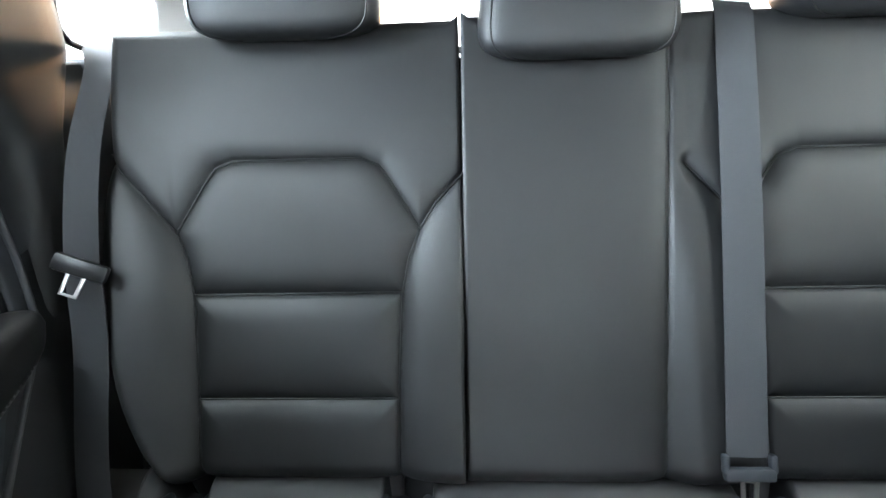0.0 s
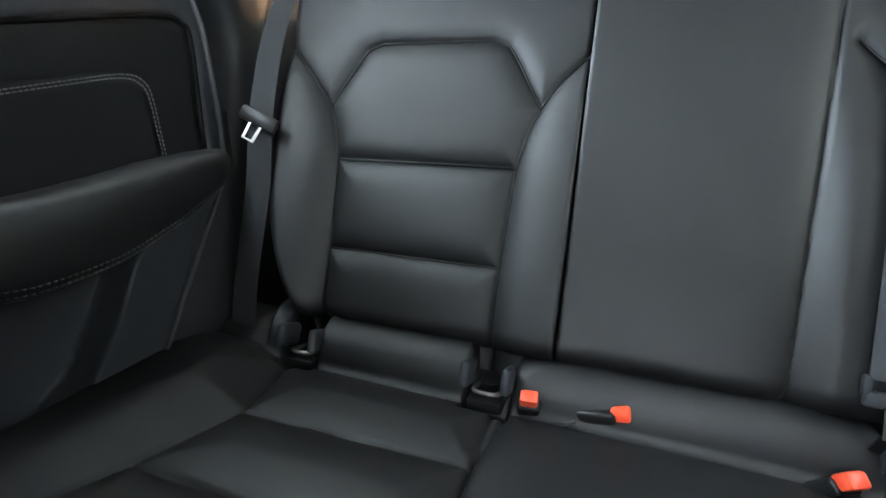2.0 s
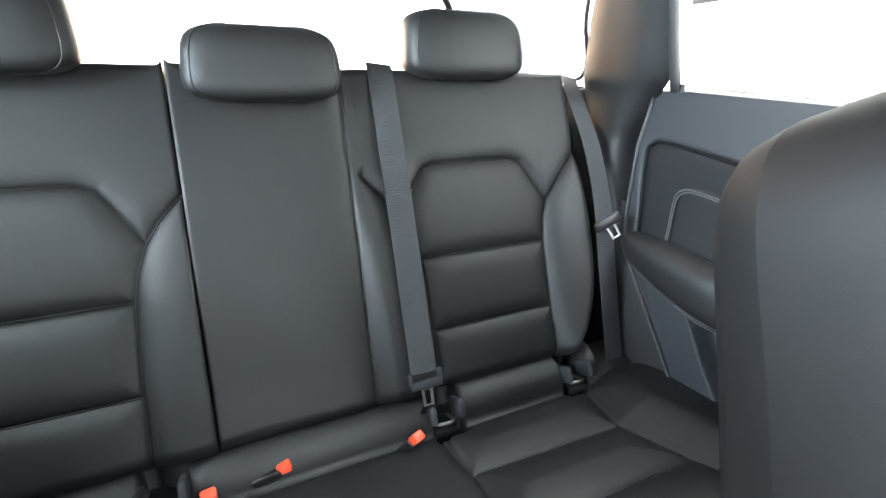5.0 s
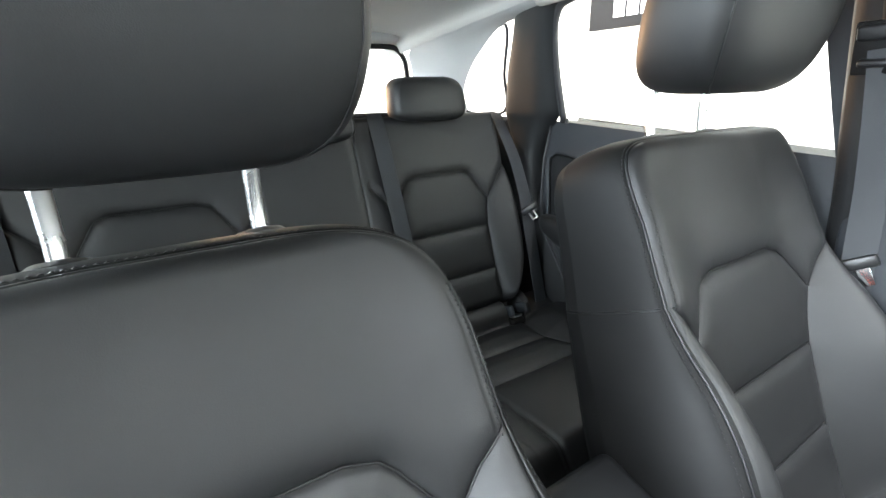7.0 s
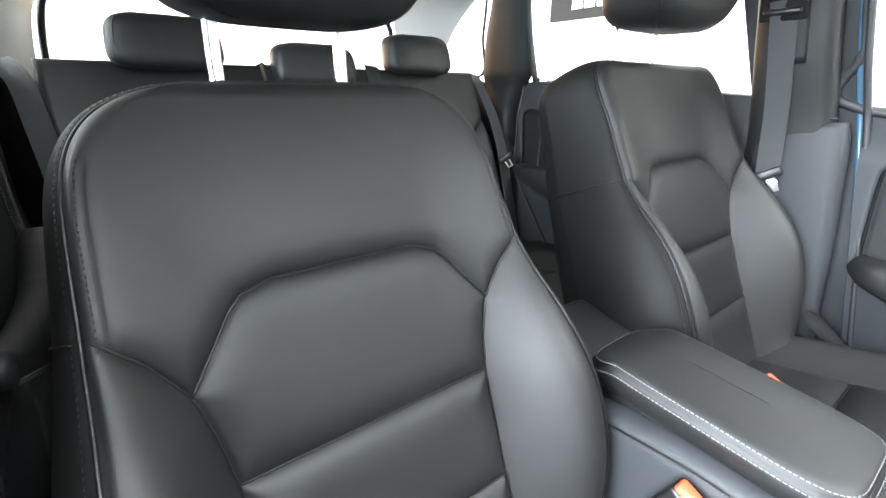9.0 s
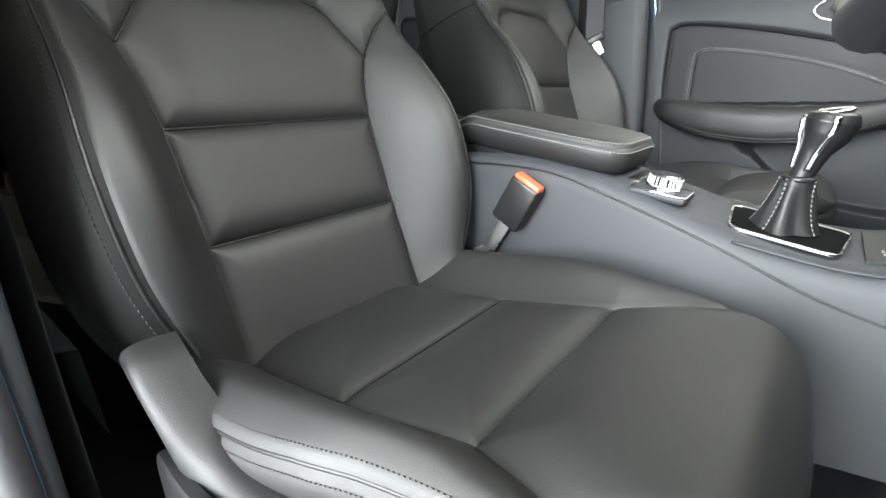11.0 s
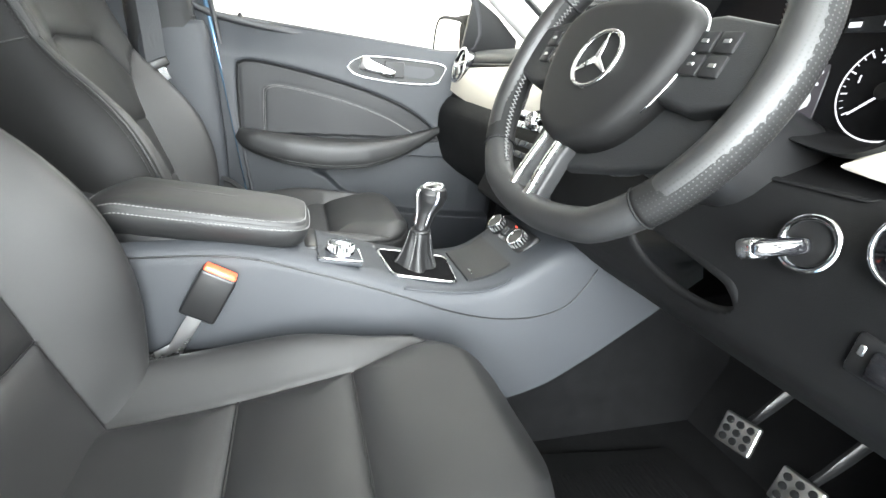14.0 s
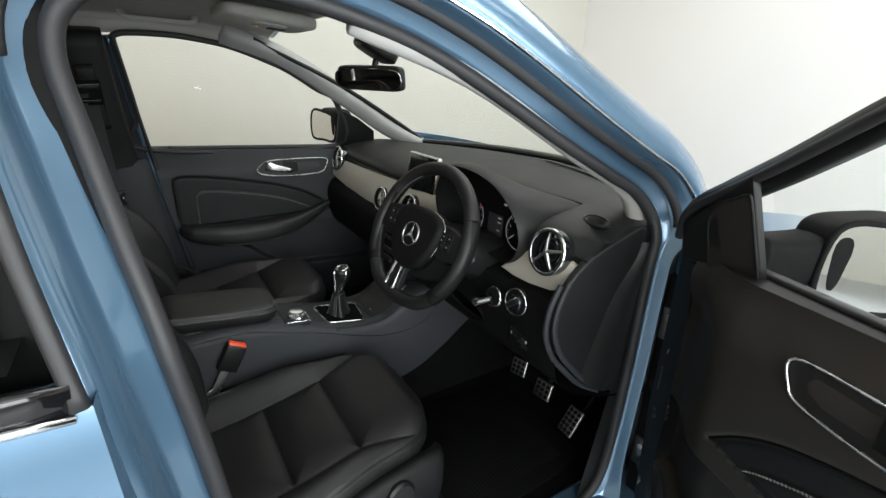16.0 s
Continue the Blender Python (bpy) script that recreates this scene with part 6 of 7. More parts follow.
kb = part("key_body", place(pillow((0, 0, 0.030), (0.0185, 0.0085, 0.026), 0.5, 0.5, 28, 16), km @ pose(0, 0, 0, 14, -34, 15)), GLOSS_BLACK, ky, "black key body", sharp=0)
part("key_cap", place(pillow((0, 0, 0.046), (0.0150, 0.0095, 0.011), 0.5, 0.5, 24, 14), km @ pose(0, 0, 0, 14, -34, 15)), SATIN, kb, "silver key face", sharp=0)
bm_ = turn_to((0.1, -0.97, -0.15), (1.0, 0.1, -0.12), (0.626, 1.542, 0.848))
pb = thing("brake_release", (0.62, 1.54, 0.82), "black parking brake switch plate", "switch")
part("switch_plate", place(rbox((0, 0, 0), (0.062, 0.040, 0.008), 0.004, 2), bm_), HARD, pb)
part("rocker", place(rbox((0, 0, 0.006), (0.030, 0.028, 0.008), 0.004, 2), bm_), GLOSS_BLACK, pb)
for s in (-1, 1):
    part("bright_mark", place(rbox((s * 0.023, 0.006, 0.005), (0.005, 0.010, 0.002), 0.001, 1), bm_), SATIN, pb)

# steering column and stalks
col = thing("steering_column", (0.37, 1.50, 0.95), "black steering column shroud with stalks", "steering column")
part("shroud", sweep(spline([(0.382, 1.448, 1.030), (0.384, 1.52, 0.998), (0.388, 1.64, 0.952)], 6), np.linspace(0.062, 0.092, 13), np.linspace(0.055, 0.070, 13), 20, square=2.8), HARD, col, sharp=0)
part("stalk", sweep(spline([(0.43, 1.475, 1.03), (0.50, 1.465, 1.035), (0.55, 1.445, 1.04)], 5), 0.008, n=10), HARD, col, "black stalk")
part("stalk", sweep(spline([(0.37, 1.475, 1.03), (0.30, 1.465, 1.035), (0.24, 1.445, 1.04)], 5), 0.008, n=10), HARD, col, "black stalk")

part("adjuster_lever", sweep(spline([(0.340, 1.520, 0.955), (0.338, 1.490, 0.945), (0.336, 1.462, 0.942)], 5), 0.011, 0.005, 10, square=3), HARD, col, "black column adjuster lever", sharp=0)

# ---- steering wheel ----
WN = Vector((0.10, -0.903, 0.418)).normalized()
WM = turn_to(WN, (1, 0, 0), (0.380, 1.407, 1.0527)) @ Matrix.Scale(0.94, 4)
wheel = thing("steering_wheel", (0.380, 1.407, 1.0527), "black leather steering wheel with silver spokes and a round badge", "steering wheel")
ang = np.linspace(0, 2 * math.pi, 120, endpoint=False)
grip = 0.0178 + 0.0012 * (np.abs(np.sin(ang * 1.0)) < 0.55) * np.cos(ang) ** 2
R = 0.182 - 0.010 * np.clip(-np.sin(ang) - 0.86, 0, 1) / 0.14
circ = np.stack([R * np.cos(ang), R * np.sin(ang), np.zeros_like(ang)], -1)
rimg = sweep(circ, grip, grip * 1.12, 16, True, up=(0, 0, 1))
wr = part("rim", place(rimg, WM), LEATHER, wheel, "smooth black leather rim", sharp=0)
for a0, a1 in ((-42, 28), (152, 222)):
    aa = np.radians(np.linspace(a0, a1, 40))
    c2 = np.stack([0.182 * np.cos(aa), 0.182 * np.sin(aa), np.zeros_like(aa)], -1)
    part("grip", place(sweep(c2, 0.0193, 0.0203, 16, up=(0, 0, 1)), WM), LEATHER_SIDE, wr, "perforated leather grip", sharp=0)
    for ak in (aa[0], aa[-1]):
        cd = np.array([math.cos(ak), math.sin(ak), 0])
        tube = np.array([cd * (0.182 + 0.0194 * math.cos(b)) + np.array([0, 0, 0.0204 * math.sin(b)]) for b in np.linspace(0, 2 * math.pi, 24, endpoint=False)])
        part("grip_joint", place(sweep(tube, 0.0011, n=6, closed=True, up=tuple(np.cross(cd, (0, 0, 1)))), WM), DASH_LOW, wr, "dark joint of the grip", sharp=0)
# dimples of the perforated grips, raised thread along the inner rim
vs, fs = [], []
for a in np.radians(np.arange(-40, 27, 1.1)):
    for b in np.radians(np.arange(-80, 84, 12)):
        c = np.array([math.cos(a), math.sin(a), 0])
        nrm = c * math.cos(b) + np.array([0, 0, 1]) * math.sin(b)
        o = c * 0.182 + c * math.cos(b) * 0.0195 + np.array([0, 0, 1]) * math.sin(b) * 0.0205
        t1 = np.array([-math.sin(a), math.cos(a), 0]) * 0.0009
        t2 = np.cross(nrm, t1 / 0.0009) * 0.0009
        k = len(vs)
        vs += [o - t1, o - t2, o + t1, o + t2]
        fs.append((k, k + 1, k + 2, k + 3))
part("perforation", place((np.array(vs), fs), WM), HARD, wr, kind="stuff")
for a0, a1 in ((118, 166), (172, 236), (14, 62)):
    aa = np.radians(np.linspace(a0, a1, 60))
    zig = np.where(np.arange(60) % 2, 0.003, -0.003)
    c2 = np.stack([0.1632 * np.cos(aa), 0.1632 * np.sin(aa), zig + 0.004], -1)
    part("stitching", place(sweep(c2, 0.0010, n=5, up=(0, 0, 1)), WM), THREAD, wr, "pale cross stitching", sharp=0)
# hub, spokes
part("spoke_backing", slab([(-0.03, -0.05), (0.0, -0.115), (0.060, -0.100), (0.130, -0.078), (0.165, -0.028), (0.09, -0.005)], 0.014, WM @ Matrix.Translation((0, 0, -0.022)), 0.005, 3), SOFT, wheel, "black moulded back of the spokes")
hub_o = spline([(0.0, 0.074), (0.050, 0.071), (0.082, 0.054), (0.088, 0.026), (0.076, -0.022), (0.048, -0.062), (0.0, -0.078), (-0.048, -0.062), (-0.076, -0.022), (-0.088, 0.026), (-0.082, 0.054), (-0.050, 0.071)], 5, True) * 1.10 + np.array([0.0, -0.009])
hb = part("hub", slab([tuple(q) for q in hub_o], 0.040, WM @ Matrix.Translation((0, 0, -0.012)), 0.016, 5), LEATHER_SIDE, wheel, "padded black hub", sharp=0)
edge = np.concatenate([hub_o, np.full((len(hub_o), 1), 0.010)], 1)
part("hub_line", place(sweep(edge[2:22], 0.0016, n=6, up=(0, 0, 1)), WM), SATIN, hb, "thin silver hub edge", sharp=0)
part("badge_ring", ring(0.031, 0.0024, WM @ Matrix.Translation((0, -0.004, 0.030)), 40, 8), SATIN, hb, "round silver badge ring", sharp=0)
part("badge_disc", lathe([(0.030, 0.026), (0.020, 0.0275), (0.004, 0.028)], WM @ Matrix.Translation((0, -0.004, 0)), 32), GLOSS_BLACK, hb)
for k in range(3):
    a = radians(90 + 120 * k)
    d = Vector((math.cos(a), math.sin(a), 0))
    line = [tuple(WM @ (Vector((0, -0.004, 0.030)) + d * q)) for q in (0.001, 0.014, 0.030)]
    part("badge_bar", sweep(np.array(line), [0.0042, 0.0026, 0.0008], 0.0014, 8, up=tuple(WN)), SATIN, hb, "silver badge bar", sharp=0)
for s in (-1, 1):
    sp_o = [(s * 0.055, 0.050), (s * 0.105, 0.056), (s * 0.170, 0.044), (s * 0.174, -0.020), (s * 0.125, -0.034), (s * 0.062, -0.024)]
    sp_o = sp_o if s > 0 else sp_o[::-1]
    sp = part("side_spoke", slab(sp_o, 0.020, WM @ Matrix.Translation((0, 0, -0.010)), 0.006, 3), SOFT, wheel, "black spoke with buttons")
    for i in range(2):
        for j in range(2):
            part("spoke_button", place(rbox((s * (0.104 + i * 0.022), 0.028 - j * 0.022, 0.011), (0.020, 0.020, 0.005), 0.003, 2), WM), HARD, sp)
            part("button_mark", place(rbox((s * (0.104 + i * 0.022), 0.028 - j * 0.022, 0.0139), (0.007, 0.0035, 0.0008), 0.0003, 1), WM), SATIN, sp)
    if s > 0:
        continue
    # the lower spoke, once
    lo = [(0.012, -0.060), (-0.060, -0.052), (-0.056, -0.110), (-0.054, -0.168), (0.004, -0.170), (0.004, -0.110)]
    lo = lo if sum(a[0] * b[1] - b[0] * a[1] for a, b in zip(lo, lo[1:] + lo[:1])) > 0 else lo[::-1]
    ls_ = part("lower_spoke", slab(lo, 0.018, WM @ Matrix.Translation((0, 0, -0.010)), 0.005, 3), SOFT, wheel, "black lower spoke")
    if s < 0:
        for line, w0, w1 in (([(-0.026, -0.168, 0.011), (-0.044, -0.162, 0.011), (-0.041, -0.122, 0.011), (-0.034, -0.086, 0.011)], 0.006, 0.0035), ([(-0.026, -0.168, 0.011), (-0.010, -0.162, 0.011), (-0.009, -0.120, 0.011), (-0.004, -0.078, 0.011)], 0.006, 0.004)):
            part("silver_insert", place(sweep(spline(line, 6), np.linspace(w0, w1, 19), 0.004, 8, up=(0, 0, 1), square=3), WM), SATIN, ls_, "satin silver spoke insert", sharp=0)

# ---- centre console ----
con = thing("centre_console", (0.0, 1.1, 0.33), "grey moulded centre console between the front seats", "console")
CY = [0.62, 0.80, 0.95, 1.05, 1.13, 1.20, 1.28, 1.36, 1.42, 1.47, 1.515, 1.56, 1.64, 1.74, 1.84]
CZ = [0.700, 0.752, 0.762, 0.752, 0.735, 0.714, 0.694, 0.684, 0.684, 0.700, 0.745, 0.770, 0.77, 0.77, 0.77]
CB = [0.335, 0.335, 0.335, 0.335, 0.345, 0.375, 0.410, 0.440, 0.456, 0.467, 0.482, 0.503, 0.560, 0.640, 0.720]
CW = [0.088, 0.090, 0.091, 0.091, 0.093, 0.098, 0.104, 0.110, 0.114, 0.118, 0.122, 0.126, 0.132, 0.138, 0.142]
yy = np.linspace(0.62, 1.84, 60)
cz = np.array([np.interp(q, CY, CZ) for q in yy])
k3 = np.ones(5) / 5
cz[2:-2] = np.convolve(cz, k3, "valid")
rows = []
for q, z in zip(yy, cz):
    b, w = np.interp(q, CY, CB), np.interp(q, CY, CW)
    kk = np.interp(q, [1.0, 1.45], [0.3, 1.0])
    sec = [(w + 0.022 * kk, b), (w + 0.016 * kk, b + (z - b) * 0.35), (w + 0.006 * kk, b + (z - b) * 0.7), (w, z - 0.030), (w - 0.004, z - 0.012), (w - 0.016, z - 0.001), (w - 0.05, z)]
    rows.append([(0.012 + a, q, h) for a, h in sec] + [(0.012 - a, q, h) for a, h in sec[::-1]])
part("console_body", grid_geo(np.array(rows)), GREY_TRIM, con, "grey moulded console body", sharp=0)
side = lambda q, z: (0.012 + np.interp(z, [np.interp(q, CY, CB), np.interp(q, CY, CZ)], [np.interp(q, CY, CW) + 0.021, np.interp(q, CY, CW) - 0.001]) + 0.0015, q, z)
for line in ([(0.80, 0.790), (1.0, 0.752), (1.13, 0.715), (1.256, 0.679), (1.35, 0.648), (1.433, 0.632), (1.51, 0.636), (1.567, 0.657), (1.600, 0.692), (1.622, 0.730)],):
    part("side_groove", sweep(spline([side(a, min(b, np.interp(a, CY, CZ) - 0.012)) for a, b in line], 6), 0.0014, n=6), HARD, con, "dark joint line", sharp=0)
for s in (-1, 1):
    part("tunnel_carpet", grid_geo(np.array([[(s * 0.118 + 0.012, q, 0.33) for q in (0.70, 1.2, 1.6, 2.05)], [(s * 0.110 + 0.012, q, z) for q, z in ((0.70, 0.60), (1.2, 0.60), (1.6, 0.62), (2.05, 0.66))]])), CARPET, con, "black carpet along the tunnel", sharp=0)
# armrest
arm = thing("armrest", (0.01, 0.96, 0.75), "black leather armrest with pale double stitching on the console", "armrest")
AX, AY = -0.001, 0.960


def arm_ring(inset, z, n=5.6):
    t = np.linspace(0, 2 * math.pi, 121)[:-1]
    hx, hy = 0.086 - inset, 0.160 - inset * 1.3
    x = hx * np.sign(np.cos(t)) * np.abs(np.cos(t)) ** (2 / n)
    y = hy * np.sign(np.sin(t)) * np.abs(np.sin(t)) ** (2 / n)
    return np.stack([AX + x, AY + y, z - 0.115 * y - 0.020 * smooth((-0.10 - y) / 0.06) - 0.004 * (x / 0.086) ** 2], -1)


rg = [(0.040, 0.756), (0.024, 0.757), (0.014, 0.760), (0.007, 0.768), (0.002, 0.780), (0.0, 0.792), (0.0005, 0.8000), (0.0022, 0.8012), (0.0028, 0.8024), (0.0030, 0.8050), (0.0050, 0.8085), (0.0085, 0.8110), (0.015, 0.8130), (0.030, 0.8150), (0.055, 0.8162), (0.0855, 0.8165)]
g = grid_geo(np.array([arm_ring(a, z) for a, z in rg]), wrap_v=True)
part("armrest_pad", g, LEATHER, arm, "black leather pad", sharp=0)
for a, z in ((-0.0002, 0.7965), (0.0046, 0.8082)):
    pth = arm_ring(a, z)
    pth = np.concatenate([pth, pth[:1]])
    nrm = (pth - np.array([AX, AY, 0.79])) * np.array([1, 0.5, 0]) * 8 + np.array([0, 0, 0.55])
    part("stitching", stitches(pth, nrm, 0.0042, 0.0014, 0.0013, 0.0003), THREAD, arm, "pale double stitching")
part("armrest_base", place(rbox((0, 0, 0), (0.140, 0.27, 0.030), 0.010, 2), pose(AX, AY - 0.01, 0.748, -6.5, 0, 0)), HARD, arm)
# rear top of the console behind the armrest
part("console_rear", place(rbox((0, 0, 0), (0.19, 0.13, 0.05), 0.018, 3), pose(0.008, 0.735, 0.775, -14, 0, 0)), SOFT, con, "black console rear lid")
# controller knob
kt = turn_to((0, 0.12, 0.99), (1, 0, 0), (0.060, 1.168, 0.727))
ck = thing("controller_knob", (0.06, 1.168, 0.72), "chrome rotary controller on the console", "knob")
pl = part("knob_plate", place(rbox((0, 0, 0), (0.064, 0.074, 0.010), 0.004, 2), kt), GREY_TRIM, ck)
pr = np.array([(-0.030, 0.020, 0.005), (-0.030, 0.033, 0.005), (-0.027, 0.036, 0.005), (0.027, 0.036, 0.005), (0.030, 0.033, 0.005), (0.030, -0.033, 0.005), (0.027, -0.036, 0.005), (0.010, -0.036, 0.005)])
part("plate_edge", place(sweep(pr, 0.0014, n=6), kt), CHROME, pl, "chrome plate edge", sharp=0)
kb = part("knob", lathe([(0.024, 0.004), (0.024, 0.010), (0.0215, 0.012), (0.0215, 0.024), (0.019, 0.027), (0.004, 0.0275)], kt, 36), CHROME, ck, "knurled chrome knob", sharp=30)
for i in range(24):
    a = i / 24 * 2 * math.pi
    part("knurl", place(rbox((0.0218 * math.cos(a), 0.0218 * math.sin(a), 0.018), (0.0022, 0.0022, 0.011), 0.0006, 1), kt), SATIN, kb)
# cup recess ahead of the armrest
part("cup_recess", rbox((-0.005, 1.122, 0.733), (0.100, 0.024, 0.012), 0.005, 3), HARD, con)
# gear lever
gl = thing("gear_lever", (0.04, 1.32, 0.69), "gear lever with a chrome and black knob and a leather gaiter", "gear lever")
def round_quad(q, k):
    out = []
    for i in range(4):
        a, b, c = q[i - 1], q[i], q[(i + 1) % 4]
        p0, p1 = b + (a - b) * k, b + (c - b) * k
        out += [p0 * (1 - t) ** 2 + 2 * b * t * (1 - t) + p1 * t * t for t in np.linspace(0, 1, 6)]
        out += [p1 + (c + (b - c) * k - p1) * t for t in (0.25, 0.5, 0.75)]
    return np.array(out)


fo = np.array([(-0.034, 1.247, 0.7035), (0.084, 1.259, 0.7000), (0.100, 1.372, 0.6890), (-0.024, 1.386, 0.6885)])
part("gate_frame", sweep(round_quad(fo, 0.14), 0.0018, 0.0026, 10, True), SATIN, gl, "chrome gate frame", sharp=0)
part("gate_well", (np.concatenate([fo + np.array([0, 0, 0.002]), [fo.mean(0) + np.array([0, 0, -0.004])]]), [(0, 1, 4), (1, 2, 4), (2, 3, 4), (3, 0, 4)]), CARPET, gl, "black gate well")
gm = Matrix.Translation((0.026, 1.312, 0.700))
gait = []
for k, (h, r) in enumerate(((-0.002, 0.036), (0.008, 0.031), (0.026, 0.0250), (0.046, 0.0205), (0.060, 0.0185), (0.066, 0.0175))):
    ring_ = []
    for i in range(32):
        a = i / 32 * 2 * math.pi
        rr = r * (1 + (0.15 * math.cos(a * 4 + 0.4) + 0.09 * math.cos(a * 7 + k * 0.5)) * (1 if k < 4 else 0.35))
        ring_.append((0.026 + rr * math.cos(a) * 0.95 - h * 0.04, 1.312 + rr * math.sin(a) + h * 0.06, 0.696 + h))
    gait.append(ring_)
gp = np.array(gait)
gp = np.array([spline(gp[:, i], 5) for i in range(32)]).transpose(1, 0, 2)
ga = part("gaiter", grid_geo(gp, wrap_v=True), LEATHER, gl, "folded black leather gaiter", sharp=0)
for i in (6, 24, 29):
    pth = gp[::-1, i]
    part("stitching", stitches(pth + (pth - np.array([0.026, 1.312, 0])) * np.array([0.05, 0.05, 0]), (pth - np.array([0.026, 1.312, 0])) * np.array([1, 1, 0]) + 1e-4, 0.0045, 0.0015, 0.0018, 0.0008), THREAD, ga, "pale stitching")
stem = spline([(0.023, 1.316, 0.748), (0.021, 1.320, 0.772), (0.020, 1.325, 0.796), (0.019, 1.331, 0.815), (0.018, 1.334, 0.830), (0.018, 1.335, 0.840), (0.018, 1.335, 0.8455)], 6)
sr = np.interp(np.linspace(0, 6, len(stem)), range(7), [0.0120, 0.0125, 0.0155, 0.0225, 0.0255, 0.0215, 0.0080])
kb = part("knob", sweep(stem, sr * 1.02, sr * 1.12, 24, up=(0, 1, 0)), HARD, gl, "satin black gear knob and stem", sharp=0)
for dx_, dy_ in ((1.0, 0.18), (-1.0, 0.18), (0.1, -1.12)):
    part("chrome_band", sweep(stem[6:-8] + np.array([dx_, dy_, 0]) * sr[6:-8, None], 0.0042, 0.0030, 8, up=(dx_, dy_, 0)), CHROME, kb, "chrome band along the knob", sharp=0)
part("knob_cap", lathe([(0.0165, -0.003), (0.0160, 0.0015), (0.0115, 0.0035), (0.003, 0.0042)], turn_to((0.1, -0.15, 1), (1, 0, 0), (0.018, 1.335, 0.8435)), 28), GLOSS_BLACK, kb, "black knob cap", sharp=0)
part("cap_ring", ring(0.0168, 0.0018, turn_to((0.1, -0.15, 1), (1, 0, 0), (0.018, 1.335, 0.8438)), 32, 8), CHROME, kb, "chrome ring round the cap", sharp=0)
part("stem_ring", ring(0.0155, 0.004, Matrix.Translation((0.023, 1.317, 0.761)), 28, 8), HARD, gl, sharp=0)
lid_y, lid_x = np.linspace(1.396, 1.478, 12), np.linspace(0, 1, 10)
lid = np.array([[(-0.052 - 0.25 * (q - 1.396) + (0.140 + 0.18 * (q - 1.396)) * u, q, float(np.interp(q, yy, cz)) + 0.0045) for u in lid_x] for q in lid_y])
rim_ = np.concatenate([lid[0], lid[1:, -1], lid[-1][::-1][1:], lid[::-1, 0][1:-1]])
part("tray", join(grid_geo(lid), grid_geo(np.array([rim_, rim_ - np.array([0, 0, 0.006])]), wrap_v=True)), SOFT, con, "black tray lid", sharp=30)
part("tray_mark", rbox((0.055, 1.412, float(np.interp(1.412, yy, cz)) + 0.005), (0.020, 0.003, 0.0016), 0.0006, 1), SATIN, con, "small silver tray mark")
part("tray_edge", sweep(spline([(0.125, 1.27, 0.693), (0.127, 1.36, 0.684), (0.126, 1.42, 0.686), (0.118, 1.465, 0.700), (0.09, 1.482, 0.712)], 6), 0.0022, n=8), GREY_TRIM, con, "grey rounded console edge", sharp=0)

# ---- pedals, mats ----
for n, c, w, h, tilt, yaw, lab in (("clutch_pedal", (0.361, 1.808, 0.517), 0.062, 0.055, 42, 8, "steel clutch pedal with black rubber studs"), ("brake_pedal", (0.464, 1.822, 0.489), 0.064, 0.058, 42, 4, "steel brake pedal with black rubber studs"), ("accelerator_pedal", (0.594, 1.815, 0.463), 0.052, 0.085, 50, -4, "steel accelerator pedal with black rubber studs")):
    pd = thing(n, c, lab, "pedal", "pedals")
    m = turn_to((0.05, -math.sin(radians(90 - tilt + 20)), math.cos(radians(90 - tilt + 20))), (1, 0, 0), c) @ pose(0, 0, 0, 0, 0, yaw)
    pp = part("pedal_plate", place(rbox((0, 0, 0), (w, h, 0.010), 0.004, 3), m), STEEL, pd, "brushed steel plate")
    nr, nc = (5, 3) if n.startswith("acc") else (3, 3)
    for i in range(nr):
        for j in range(nc):
            part("stud", lathe([(0.0066, 0), (0.0062, 0.0022), (0.002, 0.0026)], m @ Matrix.Translation(((j - (nc - 1) / 2) * w * 0.29, (i - (nr - 1) / 2) * h * (0.28 if nr == 3 else 0.18), 0.0045)), 12), DASH_LOW, pp)
    part("pedal_arm", sweep(spline([tuple(m @ Vector((0, 0.01, -0.006))), tuple(m @ Vector((0.01, 0.06, -0.03))), (c[0] + 0.03, c[1] + 0.10, c[2] + 0.16)], 5), 0.006, 0.010, 8, square=3), HARD, pd)
mat_ = thing("floor_mat", (0.40, 1.55, 0.331), "ribbed black rubber floor mat in the driver's footwell", "mat")
mo = spline([(0.20, 1.33), (0.60, 1.33), (0.64, 1.40), (0.63, 1.78), (0.58, 1.86), (0.25, 1.86), (0.20, 1.78)], 5, True)
part("mat_sheet", slab([tuple(q) for q in mo], 0.008, Matrix.Translation((0, 0, 0.331)), 0.003, 2), MAT, mat_)
for k in range(44):
    part("rib", rbox((0.41, 1.345 + k * 0.0105, 0.3405), (0.36, 0.004, 0.003), 0.001, 1), MAT, mat_)

# ---- mirror and roof console ----
rv = thing("rear_view_mirror", (0.02, 1.46, 1.40), "black rear view mirror on the windscreen", "mirror")
mm = turn_to((0.42, -0.88, -0.12), (0.9, 0.43, 0), (0.020, 1.440, 1.408))
mb = part("mirror_housing", place(pillow((0, 0, -0.010), (0.118, 0.034, 0.018), 0.5, 0.28, 48, 18), mm), HARD, rv, sharp=0)
mo = spline([(-0.108, -0.022), (0.0, -0.028), (0.108, -0.022), (0.110, 0.020), (0.0, 0.027), (-0.110, 0.020)], 6, True)
part("mirror_glass", slab([tuple(q) for q in mo], 0.002, mm @ Matrix.Translation((0, 0, 0.0065)), 0.0006, 1), MIRROR, mb, "mirror glass")
